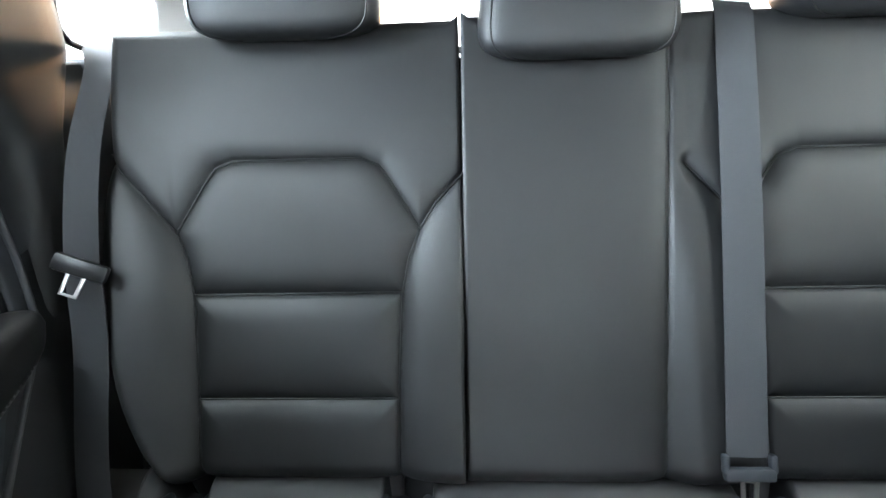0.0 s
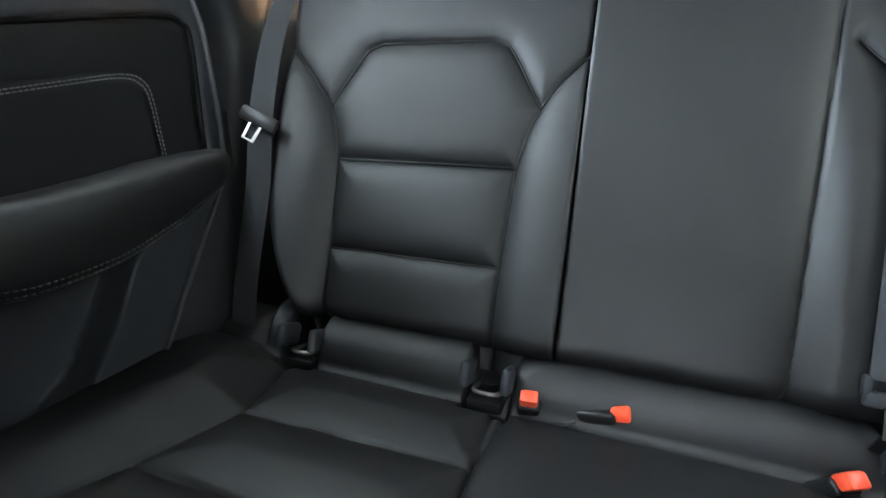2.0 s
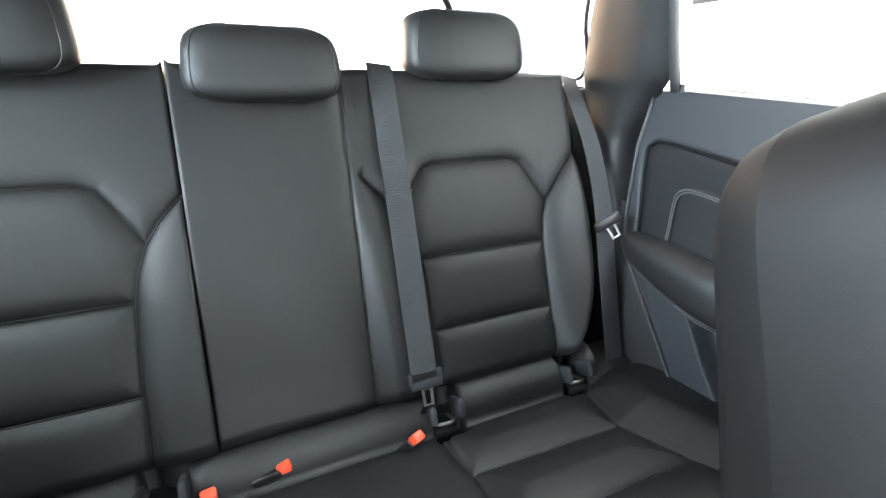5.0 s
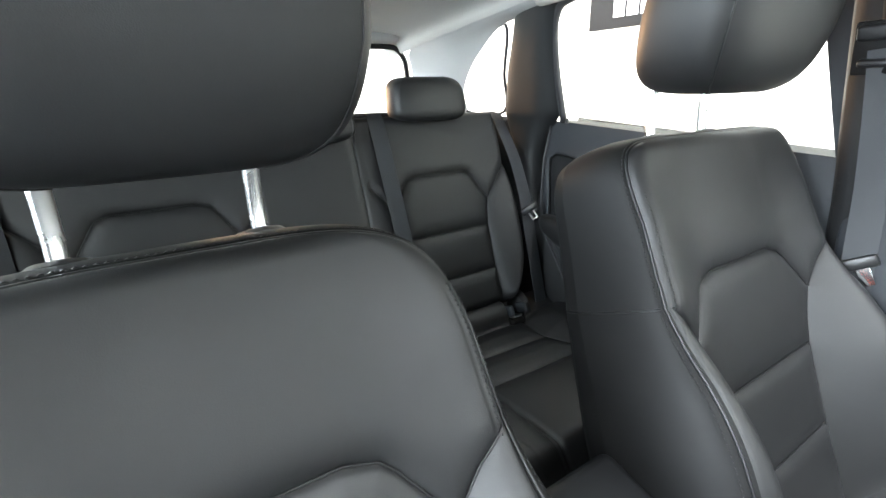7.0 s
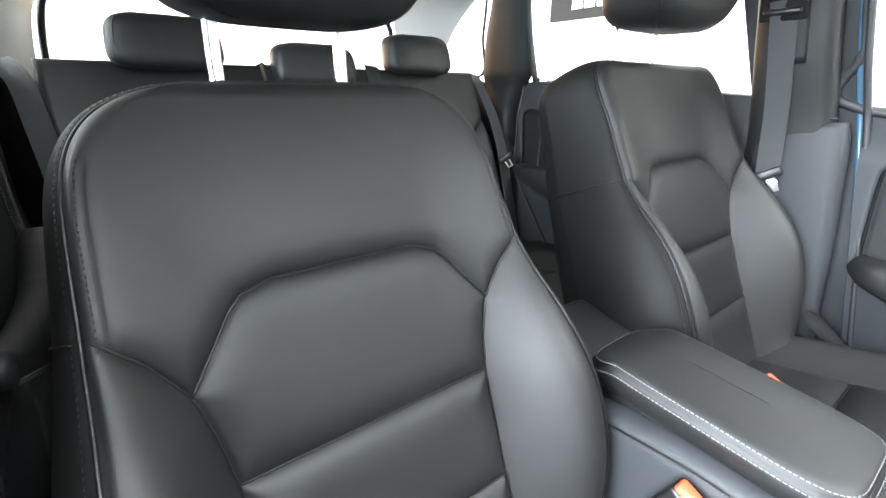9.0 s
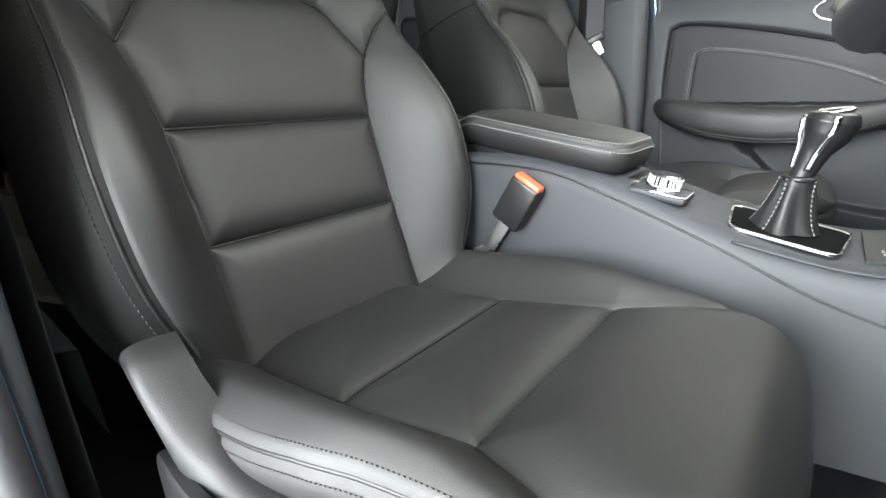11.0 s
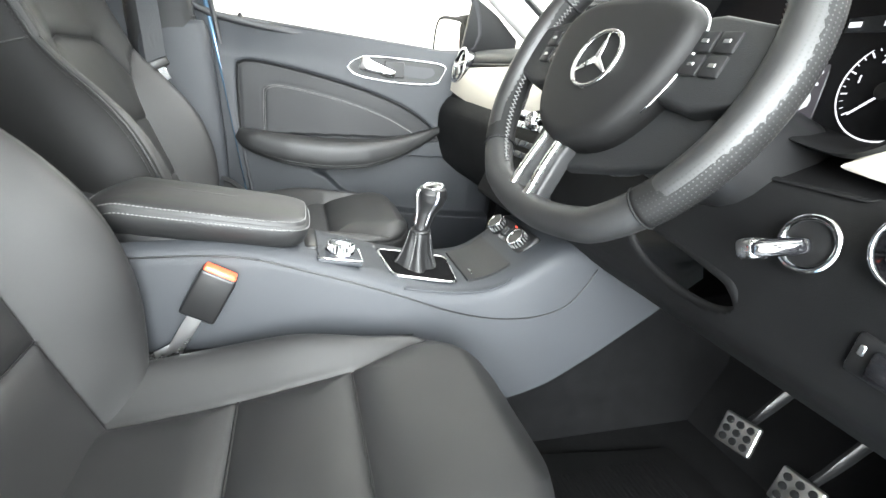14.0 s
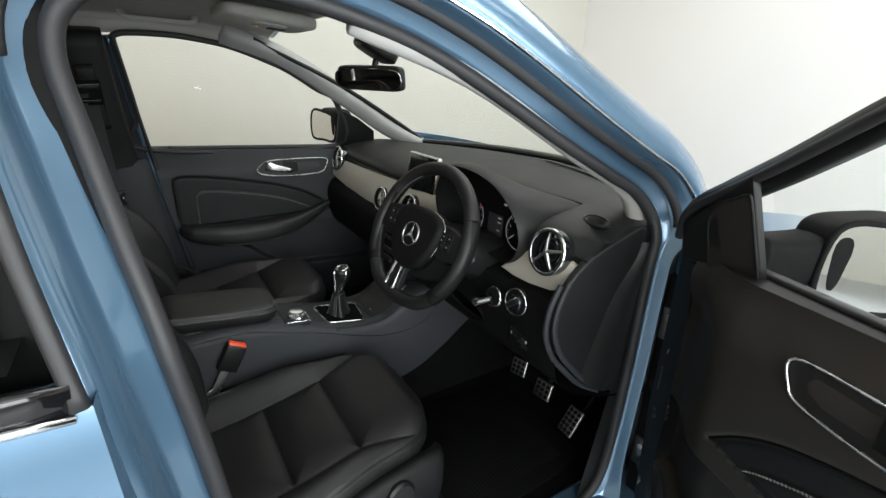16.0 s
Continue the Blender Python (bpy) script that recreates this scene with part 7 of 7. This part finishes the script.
part("mirror_stem", sweep(spline([(0.02, 1.455, 1.425), (0.02, 1.465, 1.465), (0.02, 1.455, 1.490)], 5), 0.009, n=12), HARD, rv, sharp=0)
part("sensor_cover", place(pillow((0, 0, 0), (0.050, 0.060, 0.022), 0.5, 0.5, 32, 14), pose(0.02, 1.465, 1.487, -28, 0, 0)), HARD, rv, sharp=0)
rc_ = thing("roof_console", (0.02, 1.15, 1.50), "pale grey roof console with reading lamps", "console")
rb = part("console_shell", place(pillow((0, 0, 0), (0.112, 0.110, 0.018), 0.5, 0.35, 48, 14), pose(0.02, 1.165, 1.541, -6, 0, 0)), LINER, rc_, sharp=0)
for s in (-1, 1):
    part("lamp_lens", place(rbox((s * 0.058, 0.0, -0.016), (0.052, 0.075, 0.008), 0.004, 2), pose(0.02, 1.165, 1.541, -6, 0, 0)), PILLAR, rb)
part("switch_row", place(rbox((0, 0.03, -0.017), (0.045, 0.040, 0.008), 0.003, 2), pose(0.02, 1.165, 1.541, -6, 0, 0)), GREY_TRIM, rb)
part("lamp", place(rbox((0, -0.015, -0.019), (0.012, 0.006, 0.004), 0.002, 1), pose(0.02, 1.165, 1.541, -6, 0, 0)), AMBER, rb, "small amber lamp")
gh = thing("grab_handle", (-0.53, 0.97, 1.57), "pale grey folding grab handle at the roof edge", "grab handle")
part("handle_bar", sweep(spline([(-0.530, 0.87, 1.580), (-0.510, 0.89, 1.560), (-0.504, 0.97, 1.556), (-0.510, 1.06, 1.554), (-0.530, 1.08, 1.574)], 6), 0.010, 0.008, 12, square=3), LINER, gh, sharp=0)
# belts of the front seats on the middle pillars
for s in (1, -1):
    line = [(s * 0.566, 0.745, 1.335), (s * 0.584, 0.748, 1.28), (s * 0.634, 0.752, 1.13), (s * 0.644, 0.760, 0.98), (s * 0.648, 0.775, 0.80), (s * 0.648, 0.80, 0.50)]
    if s > 0:
        line = [(0.636, 0.722, 1.335), (0.652, 0.724, 1.28), (0.690, 0.728, 1.13), (0.700, 0.736, 0.98), (0.704, 0.750, 0.80), (0.704, 0.775, 0.50)]
    g = belt("front_seat_belt", line, (-s, 0.25, 0.1), 0.047, "dark grey front seat belt hanging on the middle pillar", BELT)
    gm = turn_to((-s, 0.1, -0.25), (0, 1, 0), tuple(line[0]))
    gd = part("belt_guide", place(rbox((0, 0, -0.004), (0.084, 0.078, 0.008), 0.004, 2), gm), DASH_LOW, g, "black belt guide")
    for gz, gw, gh in ((0.024, 0.076, 0.022), (-0.020, 0.066, 0.012)):
        part("guide_bar", place(rbox((0, gz, 0.004), (gw, gh, 0.014), 0.005, 3), gm), HARD, gd)
    tm = turn_to((-s * 0.95, 0.3, 0), (0, 0.9, 0.45), (line[3][0] - s * 0.006, line[3][1], 0.985))
    part("tongue_grip", place(rbox((0, 0, 0), (0.060, 0.022, 0.013), 0.005, 2), tm), HARD, g)
    part("tongue", place(rbox((0.004, -0.026, 0.002), (0.020, 0.034, 0.003), 0.001, 1), tm), CHROME, g, "bright belt tongue")


# ---- doors ----
def door_sheet(s, y_lo, y_hi, z_lo, z_hi, x0, relief, n=(230, 190)):
    """The moulded inner face of a door; relief stands into the cabin."""
    v = np.linspace(0, 1, n[1])
    u = np.linspace(0, 1, n[0])
    uu, vv = np.meshgrid(u, v, indexing="ij")
    yy = np.zeros_like(uu)
    zz = z_lo + (1.0 - z_lo) * vv
    for _ in range(3):
        lo, hi = y_lo(zz), y_hi(zz)
        yy = lo + (hi - lo) * uu
        zz = z_lo + (z_hi(yy) - z_lo) * vv
    x = x0(yy, zz) - relief(yy, zz)
    return np.stack([s * x, yy, zz], -1)


def sheet_part(name, p, mat, parent, label, flip=False):
    v, f = grid_geo(p)
    return part(name, (v, [q[::-1] for q in f] if flip else f), mat, parent, label, sharp=0)


def panel_parts(p, poly, mat, parent, label, flip):
    """A door panel and, inside the outline poly (y, z), its darker padded insert."""
    yc = (p[:-1, :-1, 1] + p[1:, 1:, 1]) / 2
    zc = (p[:-1, :-1, 2] + p[1:, 1:, 2]) / 2
    region = inside(yc, zc, poly).astype(int)
    nu, nv = p.shape[:2]
    idx = np.arange(nu * nv).reshape(nu, nv)
    q = np.stack([idx[:-1, :-1], idx[1:, :-1], idx[1:, 1:], idx[:-1, 1:]], -1)
    if flip:
        q = q[..., ::-1]
    flat = p.reshape(-1, 3)
    top = None
    for k, nm, m, lab in ((0, "door_panel", mat, label), (1, "door_insert", INSERT, "dark padded door insert")):
        f = q[region == k]
        used, inv = np.unique(f, return_inverse=True)
        top = part(nm, (flat[used], inv.reshape(f.shape)), m, top or parent, lab, sharp=0)


def groove(d, deep=0.008, wide=0.0042):
    return deep * np.exp(-(d / wide) ** 2)


def sewn(y, z, line, poly, step, deep=0.004):
    """A soft groove along line with a rounded step of the panel inside poly."""
    dist = near(y, z, spline(line, 5).tolist())
    side = np.where(inside(y, z, [tuple(q) for q in spline(line, 5).tolist()] + poly[len(line):]), dist, -dist)
    return step * smooth(side / 0.014 + 0.5) - groove(dist, deep, 0.006)


def insert_cord(s, line, x0, parent):
    """The dark welt between a door's panel and its padded insert."""
    q = np.array([(s * (float(x0(np.array(a), np.array(b))) + 0.0045), a, b) for a, b in spline(line, 8)])
    part("insert_welt", sweep(q, 0.0034, n=8, up=(1, 0, 0)), DASH_LOW, parent, "dark welt round the insert", sharp=0)


def armrest_on(s, path, half, out, x0, parent, lower=True):
    """A padded door armrest along path (y, z) with double stitching under its rim."""
    p = spline(path, 8)
    n = len(p)
    hh = np.interp(np.linspace(0, 1, n), np.linspace(0, 1, len(half)), half)
    oo = np.interp(np.linspace(0, 1, n), np.linspace(0, 1, len(out)), out)
    x = s * (x0(p[:, 0], p[:, 1]) - oo * 0.45)
    line = np.stack([x, p[:, 0], p[:, 1]], -1)
    a = part("door_armrest", sweep(line, oo * 0.62, hh, 28, square=3.2), LEATHER, parent, "padded black leather door armrest", sharp=0)
    for k, (cx_, cz_) in enumerate(((0.575, -0.66), (0.50, -0.82))):
        q = line + np.stack([-s * oo * cx_, np.zeros(n), hh * cz_], -1)
        part("stitching", stitches(q, (-s * 0.8, 0, -0.5), 0.0052, 0.0014, 0.0016, 0.0008), THREAD_PALE, a, "pale double stitching")
    return a


def front_door(s, parent):
    x0 = lambda y, z: 0.716 - 0.045 * np.clip((y - 0.95) / 0.60, 0, 1.2) + 0.030 * smooth((z - 1.02) / 0.11) + (s > 0) * (0.080 - 0.035 * smooth((z - 1.0) / 0.09)) * smooth((y - 1.56) / 0.185)
    up = [(0.945, 0.80), (0.942, 0.985), (0.952, 1.012), (0.985, 1.019), (1.06, 1.012), (1.18, 0.993), (1.32, 0.962), (1.43, 0.925), (1.50, 0.884), (1.555, 0.835)]
    ins = [(1.012, 0.82), (1.012, 0.930), (1.022, 0.952), (1.05, 0.959), (1.12, 0.953), (1.25, 0.930), (1.36, 0.898), (1.44, 0.862), (1.48, 0.838)]
    pocket = [(0.96, 0.742), (1.12, 0.732), (1.19, 0.708), (1.235, 0.668), (1.29, 0.628), (1.38, 0.604), (1.60, 0.596)]
    arm = [(0.945, 0.818), (0.985, 0.800), (1.08, 0.783), (1.20, 0.777), (1.31, 0.786), (1.40, 0.808), (1.48, 0.842), (1.545, 0.876)][:8 if s < 0 else 6]

    def relief(y, z):
        r = sewn(y, z, up, up + [(1.2, 0.78)], -0.006) + sewn(y, z, ins, ins, 0.004, 0.002)
        r = r - 0.035 * (1 - smooth((z - np.interp(y, [q[0] for q in pocket], [q[1] for q in pocket])) / -0.015)) * (y > 1.14) * (z < 0.78) * smooth((y - 1.14) / 0.06)
        return r - 0.02 * smooth((0.60 - z) / 0.2)
    z_hi = lambda y: np.interp(y, [0.86, 0.89, 1.6, 1.76], [1.128, 1.126, 1.098, 1.088]) + (0.026 if s > 0 else 0.0)
    p = door_sheet(s, lambda z: np.interp(z, [0.42, 0.62, 0.90, 1.12], [0.985, 0.960, 0.915, 0.885]), lambda z: 1.745 + 0 * z, 0.42, z_hi, x0, relief)
    panel_parts(p, [tuple(q) for q in spline(up, 5).tolist()] + [(1.2, 0.78)], GREY_TRIM if s < 0 else DOOR_DARK, parent, "grey moulded door panel" if s < 0 else "dark moulded door panel", s > 0)
    insert_cord(s, up, x0, parent)
    armrest_on(s, arm, [0.016, 0.032, 0.043, 0.045, 0.041, 0.031, 0.020, 0.008], [0.035, 0.060, 0.074, 0.076, 0.070, 0.052, 0.034, 0.015], x0, parent)
    for off in (0.0, 0.0045):
        q = np.array([(s * (x0(np.array(a), np.array(b)) - 0.0035), a + off, b - off) for a, b in spline(ins, 6)])
        part("stitching", stitches(q, (-s, 0, 0), 0.0048, 0.0014, 0.0018, 0.0006), THREAD_PALE, parent, "pale stitching round the insert")
    # release lever in its silver frame
    yo = -0.075 if s > 0 else 0.0
    fr = spline([(a + yo, b) for a, b in ((1.250, 1.030), (1.285, 1.008), (1.40, 1.000), (1.505, 1.006), (1.530, 1.028), (1.538, 1.062), (1.45, 1.068), (1.32, 1.066), (1.275, 1.055))], 5, True)
    ring3 = np.array([(s * (x0(np.array(a), np.array(b)) - 0.006), a, b) for a, b in fr])
    part("handle_frame", sweep(ring3, 0.0020, 0.0028, 8, True, up=(1, 0, 0)), SATIN, parent, "satin silver handle frame", sharp=0)
    part("handle_recess", (ring3 + np.array([s * 0.003, 0, 0]), [tuple(range(len(ring3)))]), SOFT, parent)
    part("door_lever", sweep(spline([(s * (x0(1.28 + yo, 1.03) - 0.014), 1.285 + yo, 1.048), (s * (x0(1.31 + yo, 1.03) - 0.022), 1.315 + yo, 1.038), (s * (x0(1.38 + yo, 1.02) - 0.018), 1.385 + yo, 1.022)], 6), 0.005, [0.020] * 4 + list(np.linspace(0.018, 0.008, 9)), 12, square=3), SATIN, parent, "satin silver door lever", sharp=0)
    part("lever_recess", rbox((s * (x0(1.40 + yo, 1.03) - 0.004), 1.385 + yo, 1.036), (0.006, 0.060, 0.046), 0.002, 1), HARD, parent)
    # lock pin
    part("lock_pin", lathe([(0.007, 0), (0.006, 0.014), (0.003, 0.018)], Matrix.Translation((s * 0.735, 0.955, z_hi(0.955) - 0.002)), 14), HARD, parent)
    # outer skin
    outer = [spline([(s * 0.842, 0.83, 1.115), (s * 0.850, 1.3, 1.10), (s * 0.835, 1.84, 1.08)], 6), spline([(s * 0.875, 0.83, 0.95), (s * 0.885, 1.3, 0.93), (s * 0.872, 1.86, 0.92)], 6),
             spline([(s * 0.880, 0.86, 0.70), (s * 0.892, 1.3, 0.69), (s * 0.878, 1.86, 0.68)], 6), spline([(s * 0.850, 0.92, 0.36), (s * 0.862, 1.3, 0.35), (s * 0.850, 1.84, 0.35)], 6)]
    sheet_part("outer_skin", np.array(outer), PAINT, parent, "light blue metallic door skin", s < 0)
    # black in place of paint: the door gap's shade put into the colour
    part("front_edge", grid_geo(np.array([[(s * 0.835, 1.842, 1.08), (s * 0.872, 1.86, 0.92), (s * 0.878, 1.86, 0.68), (s * 0.85, 1.84, 0.35)], [(s * 0.765, 1.83, 1.08), (s * 0.765, 1.83, 0.92), (s * 0.765, 1.83, 0.68), (s * 0.765, 1.81, 0.40)], [(s * float(x0(1.745, z_)), 1.745, z_) for z_ in (1.088, 0.92, 0.68, 0.42)]])), HARD, parent, "door front edge, black for the shaded door gap")
    # sill strip at the glass
    part("belt_strip", sweep(np.array([(s * 0.752, y, float(z_hi(y)) + 0.004) for y in np.linspace(0.885, 1.62, 20)]), 0.012, 0.006, 8, square=3), RUBBER, parent, "black glass run strip", sharp=0)
    part("belt_top", grid_geo(np.array([[(s * (x0(np.array(y), np.array(1.12)) - 0.0), y, float(z_hi(y)) - 0.0005) for y in np.linspace(0.885, 1.745, 24)], [(s * (0.835 if s < 0 else 0.770), y, float(z_hi(y)) + 0.001) for y in np.linspace(0.885, 1.745, 24)]])), SOFT, parent)
    # sail panel
    sail = [(1.795, 1.085), (1.785, 1.165), (1.70, 1.225)] + ([(1.612, 1.268), (1.605, 1.092)] if s < 0 else [(1.602, 1.300), (1.592, 1.108)])
    mm = Matrix(((0, 0, 1, 0), (1, 0, 0, 0), (0, 1, 0, 0), (0, 0, 0, 1)))
    g = slab(sail[::-1], 0.014, mm, 0.004, 2)
    v = np.array(g[0])
    v[:, 0] = s * np.array([x_in(z) + 0.002 for z in v[:, 2]]) - s * v[:, 0]
    part("sail_panel", (v, g[1]), HARD, parent, "black triangular mirror panel")


def door_mirror(s, parent):
    c = np.array((s * 1.034, 1.664, 1.108)) if s > 0 else np.array((s * 0.990, 1.675, 1.166))
    hs = part("mirror_housing", pillow(c + np.array([0, 0.030, 0]), (0.118, 0.052, 0.080 if s < 0 else 0.092), 0.40, 0.45, 48, 24), DASH_LOW, parent, "black door mirror housing", sharp=0)
    o = spline([(-0.098, -0.058), (0.0, -0.066), (0.092, -0.058), (0.102, 0.036), (0.0, 0.064), (-0.094, 0.056)], 6, True)
    o = o * np.array([1.0, 1.0] if s < 0 else [1.10, 1.30])
    m = turn_to((-s * 0.22, -0.97, 0.02), (1, 0, 0), tuple(c + np.array([0, -0.034, 0])))
    part("mirror_glass", slab([tuple(q) for q in o], 0.003, m, 0.001, 1), MIRROR, hs, "bright mirror glass")
    rg = np.concatenate([o * 1.03, np.full((len(o), 1), 0.0)], 1)
    part("mirror_rim", place(sweep(rg, 0.007, 0.007, 8, True), m), DASH_LOW, hs, "black mirror rim", sharp=0)
    part("mirror_arm", sweep(spline([(s * 0.800, 1.70, 1.115), (s * 0.86, 1.70, 1.112), (s * 0.94, 1.695, 1.118)], 5), 0.022 if s < 0 else 0.040, 0.014 if s < 0 else 0.052, 14, square=4), DASH_LOW, hs, sharp=0)


# far front door, closed
fd = thing("front_passenger_door", (-0.80, 1.30, 0.36), "closed front passenger door, grey panel with stitched leather insert", "car door", "car doors")
front_door(-1, fd)
door_mirror(-1, fd)

# driver's door, wide open
HINGE = Vector((0.80, 1.86, 0.36))
dd = thing("driver_door", tuple(HINGE), "light blue driver's door standing wide open, black inner panel", "car door", "car doors")
front_door(1, dd)
door_mirror(1, dd)
fl = [(0.835, 1.12), (0.812, 1.233), (0.798, 1.347), (0.790, 1.437), (0.812, 1.488), (0.87, 1.516), (0.986, 1.525), (1.137, 1.505), (1.323, 1.438), (1.565, 1.300), (1.686, 1.233), (1.775, 1.180), (1.815, 1.115)]
fl = [(y, z + float(np.interp(y, [1.3, 1.82], [0.030, 0.012]))) for y, z in fl]
fpath = spline([(x_in(z) + 0.026, y, z) for y, z in fl], 6)
part("window_frame", sweep(fpath, 0.024, 0.020, 12, up=(1, 0, 0), square=3), HARD, dd, "black window frame", sharp=0)
part("frame_seal", sweep(fpath + np.array([-0.026, 0, -0.002]), 0.009, 0.010, 8, up=(1, 0, 0)), RUBBER, dd, "black rubber frame seal", sharp=0)
part("frame_skin", sweep(fpath + np.array([0.022, 0, 0.006]), 0.018, 0.006, 8, up=(1, 0, 0)), GLOSS_BLACK, dd, sharp=0)
gl_ = [(x_in(z) + 0.022, y, z) for y, z in ((0.89, 1.140), (0.80, 1.43), (0.83, 1.52), (0.986, 1.545), (1.137, 1.525), (1.323, 1.458), (1.600, 1.300), (1.590, 1.115))]
wg = part("window_pane", (gl_, [tuple(range(len(gl_)))]), GLASS, dd, "clear door glass")
wg.visible_shadow = False
# black speaker grille of the sail panel, chrome outline of the lower insert
so = spline([(1.716, 1.090), (1.712, 1.140), (1.704, 1.196), (1.674, 1.234), (1.640, 1.252), (1.612, 1.266), (1.604, 1.258), (1.600, 1.190), (1.597, 1.128), (1.604, 1.118), (1.650, 1.098), (1.702, 1.084)], 4, True)
part("speaker_rim", sweep(np.array([(x_in(z) - 0.013, y, z) for y, z in so]), 0.003, n=6, closed=True, up=(1, 0, 0)), SOFT, dd, "dark speaker rim", sharp=0)
part("speaker_grille", (np.array([(x_in(z) - 0.0135, y, z) for y, z in so]), [tuple(range(len(so)))]), DOOR_DARK, dd, "dark brown speaker grille")
dd.rotation_euler = (0, 0, radians(68.6))


def rear_door(s):
    d = thing("rear_door", (s * 0.80, 0.32, 0.36), "closed rear door, grey panel with stitched insert and armrest", "car door", "car doors")
    x0 = lambda y, z: np.interp(z, [0.45, 0.62, 0.80, 0.95, 1.08, 1.19], [0.645, 0.655, 0.680, 0.694, 0.700, 0.728])
    up = [(-0.022, 0.90), (-0.040, 1.06), (-0.030, 1.088), (0.0, 1.094), (0.10, 1.082), (0.255, 1.060), (0.45, 1.035), (0.70, 1.0)]
    ins = [(0.052, 0.90), (0.050, 0.985), (0.058, 1.010), (0.085, 1.018), (0.16, 1.010), (0.30, 0.992), (0.50, 0.965), (0.70, 0.94)]
    pocket = [(-0.02, 0.84), (0.08, 0.832), (0.135, 0.790), (0.185, 0.720), (0.240, 0.660), (0.34, 0.610), (0.70, 0.585)]
    arm = [(-0.020, 0.898), (0.02, 0.886), (0.10, 0.871), (0.19, 0.856), (0.28, 0.853), (0.37, 0.866), (0.50, 0.895), (0.62, 0.93)]

    def relief(y, z):
        r = sewn(y, z, up, up + [(0.7, 0.80), (0.1, 0.82)], -0.005) + sewn(y, z, ins, ins + [(0.7, 0.80)], 0.004, 0.002)
        zl = np.interp(y, [q[0] for q in pocket], [q[1] for q in pocket])
        r = r - 0.050 * smooth((y - 0.075) / 0.05) * smooth((z - zl + 0.006) / 0.012) * (z < 0.87)
        return r
    z_hi = lambda y: np.interp(y, [-0.1, 0.0, 0.70], [1.186, 1.190, 1.152])
    p = door_sheet(s, lambda z: np.interp(z, [0.45, 0.61, 0.81, 0.87, 0.95, 1.19], [0.27, 0.178, 0.005, -0.045, -0.058, -0.060]), lambda z: 0.715 + 0 * z, 0.45, z_hi, x0, relief, (210, 190))
    panel_parts(p, [tuple(q) for q in spline(up, 5).tolist()] + [(0.7, 0.86), (0.3, 0.85), (0.1, 0.86)], GREY_TRIM, d, "grey moulded door panel", s > 0)
    insert_cord(s, up, x0, d)
    armrest_on(s, arm, [0.016, 0.030, 0.043, 0.050, 0.050, 0.042, 0.030, 0.016], [0.036, 0.054, 0.066, 0.070, 0.066, 0.052, 0.036, 0.02], x0, d)
    for off in (0.0, 0.0045):
        q = np.array([(s * (float(x0(np.array(a), np.array(b))) - 0.0035), a + off, b - off) for a, b in spline(ins, 6)])
        part("stitching", stitches(q, (-s, 0, 0), 0.0048, 0.0012, 0.0016, 0.0006), THREAD_PALE, d, "pale stitching round the insert")
    part("edge_trim", sweep(np.array([(s * (float(x0(0, np.array(z))) - 0.002), float(np.interp(z, [0.45, 0.61, 0.81, 0.87, 0.95, 1.19], [0.27, 0.178, 0.005, -0.045, -0.058, -0.060])), z) for z in np.linspace(0.47, 1.18, 30)]), 0.0035, 0.006, 8, up=(1, 0, 0)), RUBBER, d, "black rubber door edge", sharp=0)
    part("lock_pin", lathe([(0.006, 0), (0.005, 0.012), (0.003, 0.015)], Matrix.Translation((s * 0.715, 0.008, 1.188)), 14), HARD, d)
    part("belt_top", grid_geo(np.array([[(s * 0.726, y, float(z_hi(y)) - 0.0005) for y in np.linspace(-0.06, 0.715, 16)], [(s * 0.81, y, float(z_hi(y)) + 0.002) for y in np.linspace(-0.06, 0.715, 16)]])), SOFT, d)
    zs = [1.118, 0.98, 0.80, 0.60, 0.40]
    yl = [0.776, 0.786, 0.812, 0.828, 0.88]
    xo = [0.842, 0.872, 0.882, 0.878, 0.85]
    rows = [spline([(s * x_, y_, z_), (s * (x_ + 0.006), 0.40, z_ + 0.01), (s * (x_ - 0.004), max(-0.10, 0.30 - z_ * 0.2), z_ + 0.03)], 6) for z_, y_, x_ in zip(zs, yl, xo)]
    sheet_part("outer_skin", np.array(rows), PAINT, d, "light blue metallic door skin", s < 0)
    part("front_edge", grid_geo(np.array([[(s * x_, y_, z_) for z_, y_, x_ in zip(zs, yl, xo)], [(s * (x_ - 0.05), y_ + 0.004, z_) for z_, y_, x_ in zip(zs, yl, xo)]])), PAINT, d)
    # waist trim and window frame, outside
    part("waist_trim", sweep(spline([(s * 0.838, 0.762, 1.129), (s * 0.842, 0.40, 1.150), (s * 0.835, -0.05, 1.180)], 6), 0.008, 0.019, 8, up=(0, 0, 1), square=4), GLOSS_BLACK, d, "gloss black waist trim", sharp=0)
    part("bright_strip", sweep(spline([(s * 0.848, 0.762, 1.112), (s * 0.852, 0.40, 1.131), (s * 0.845, -0.05, 1.160)], 6), 0.004, 0.005, 8), CHROME, d, "thin chrome waist strip", sharp=0)
    part("window_frame", sweep(spline([(s * 0.842, 0.766, 1.117), (s * 0.822, 0.754, 1.20), (s * 0.803, 0.744, 1.273), (s * 0.772, 0.733, 1.37), (s * 0.735, 0.722, 1.46), (s * 0.70, 0.69, 1.50)], 6), 0.009, 0.008, 8, up=(1, 0, 0), square=3), RUBBER, d, "black window frame", sharp=0)
    return d


rear_door(1)
rear_door(-1)
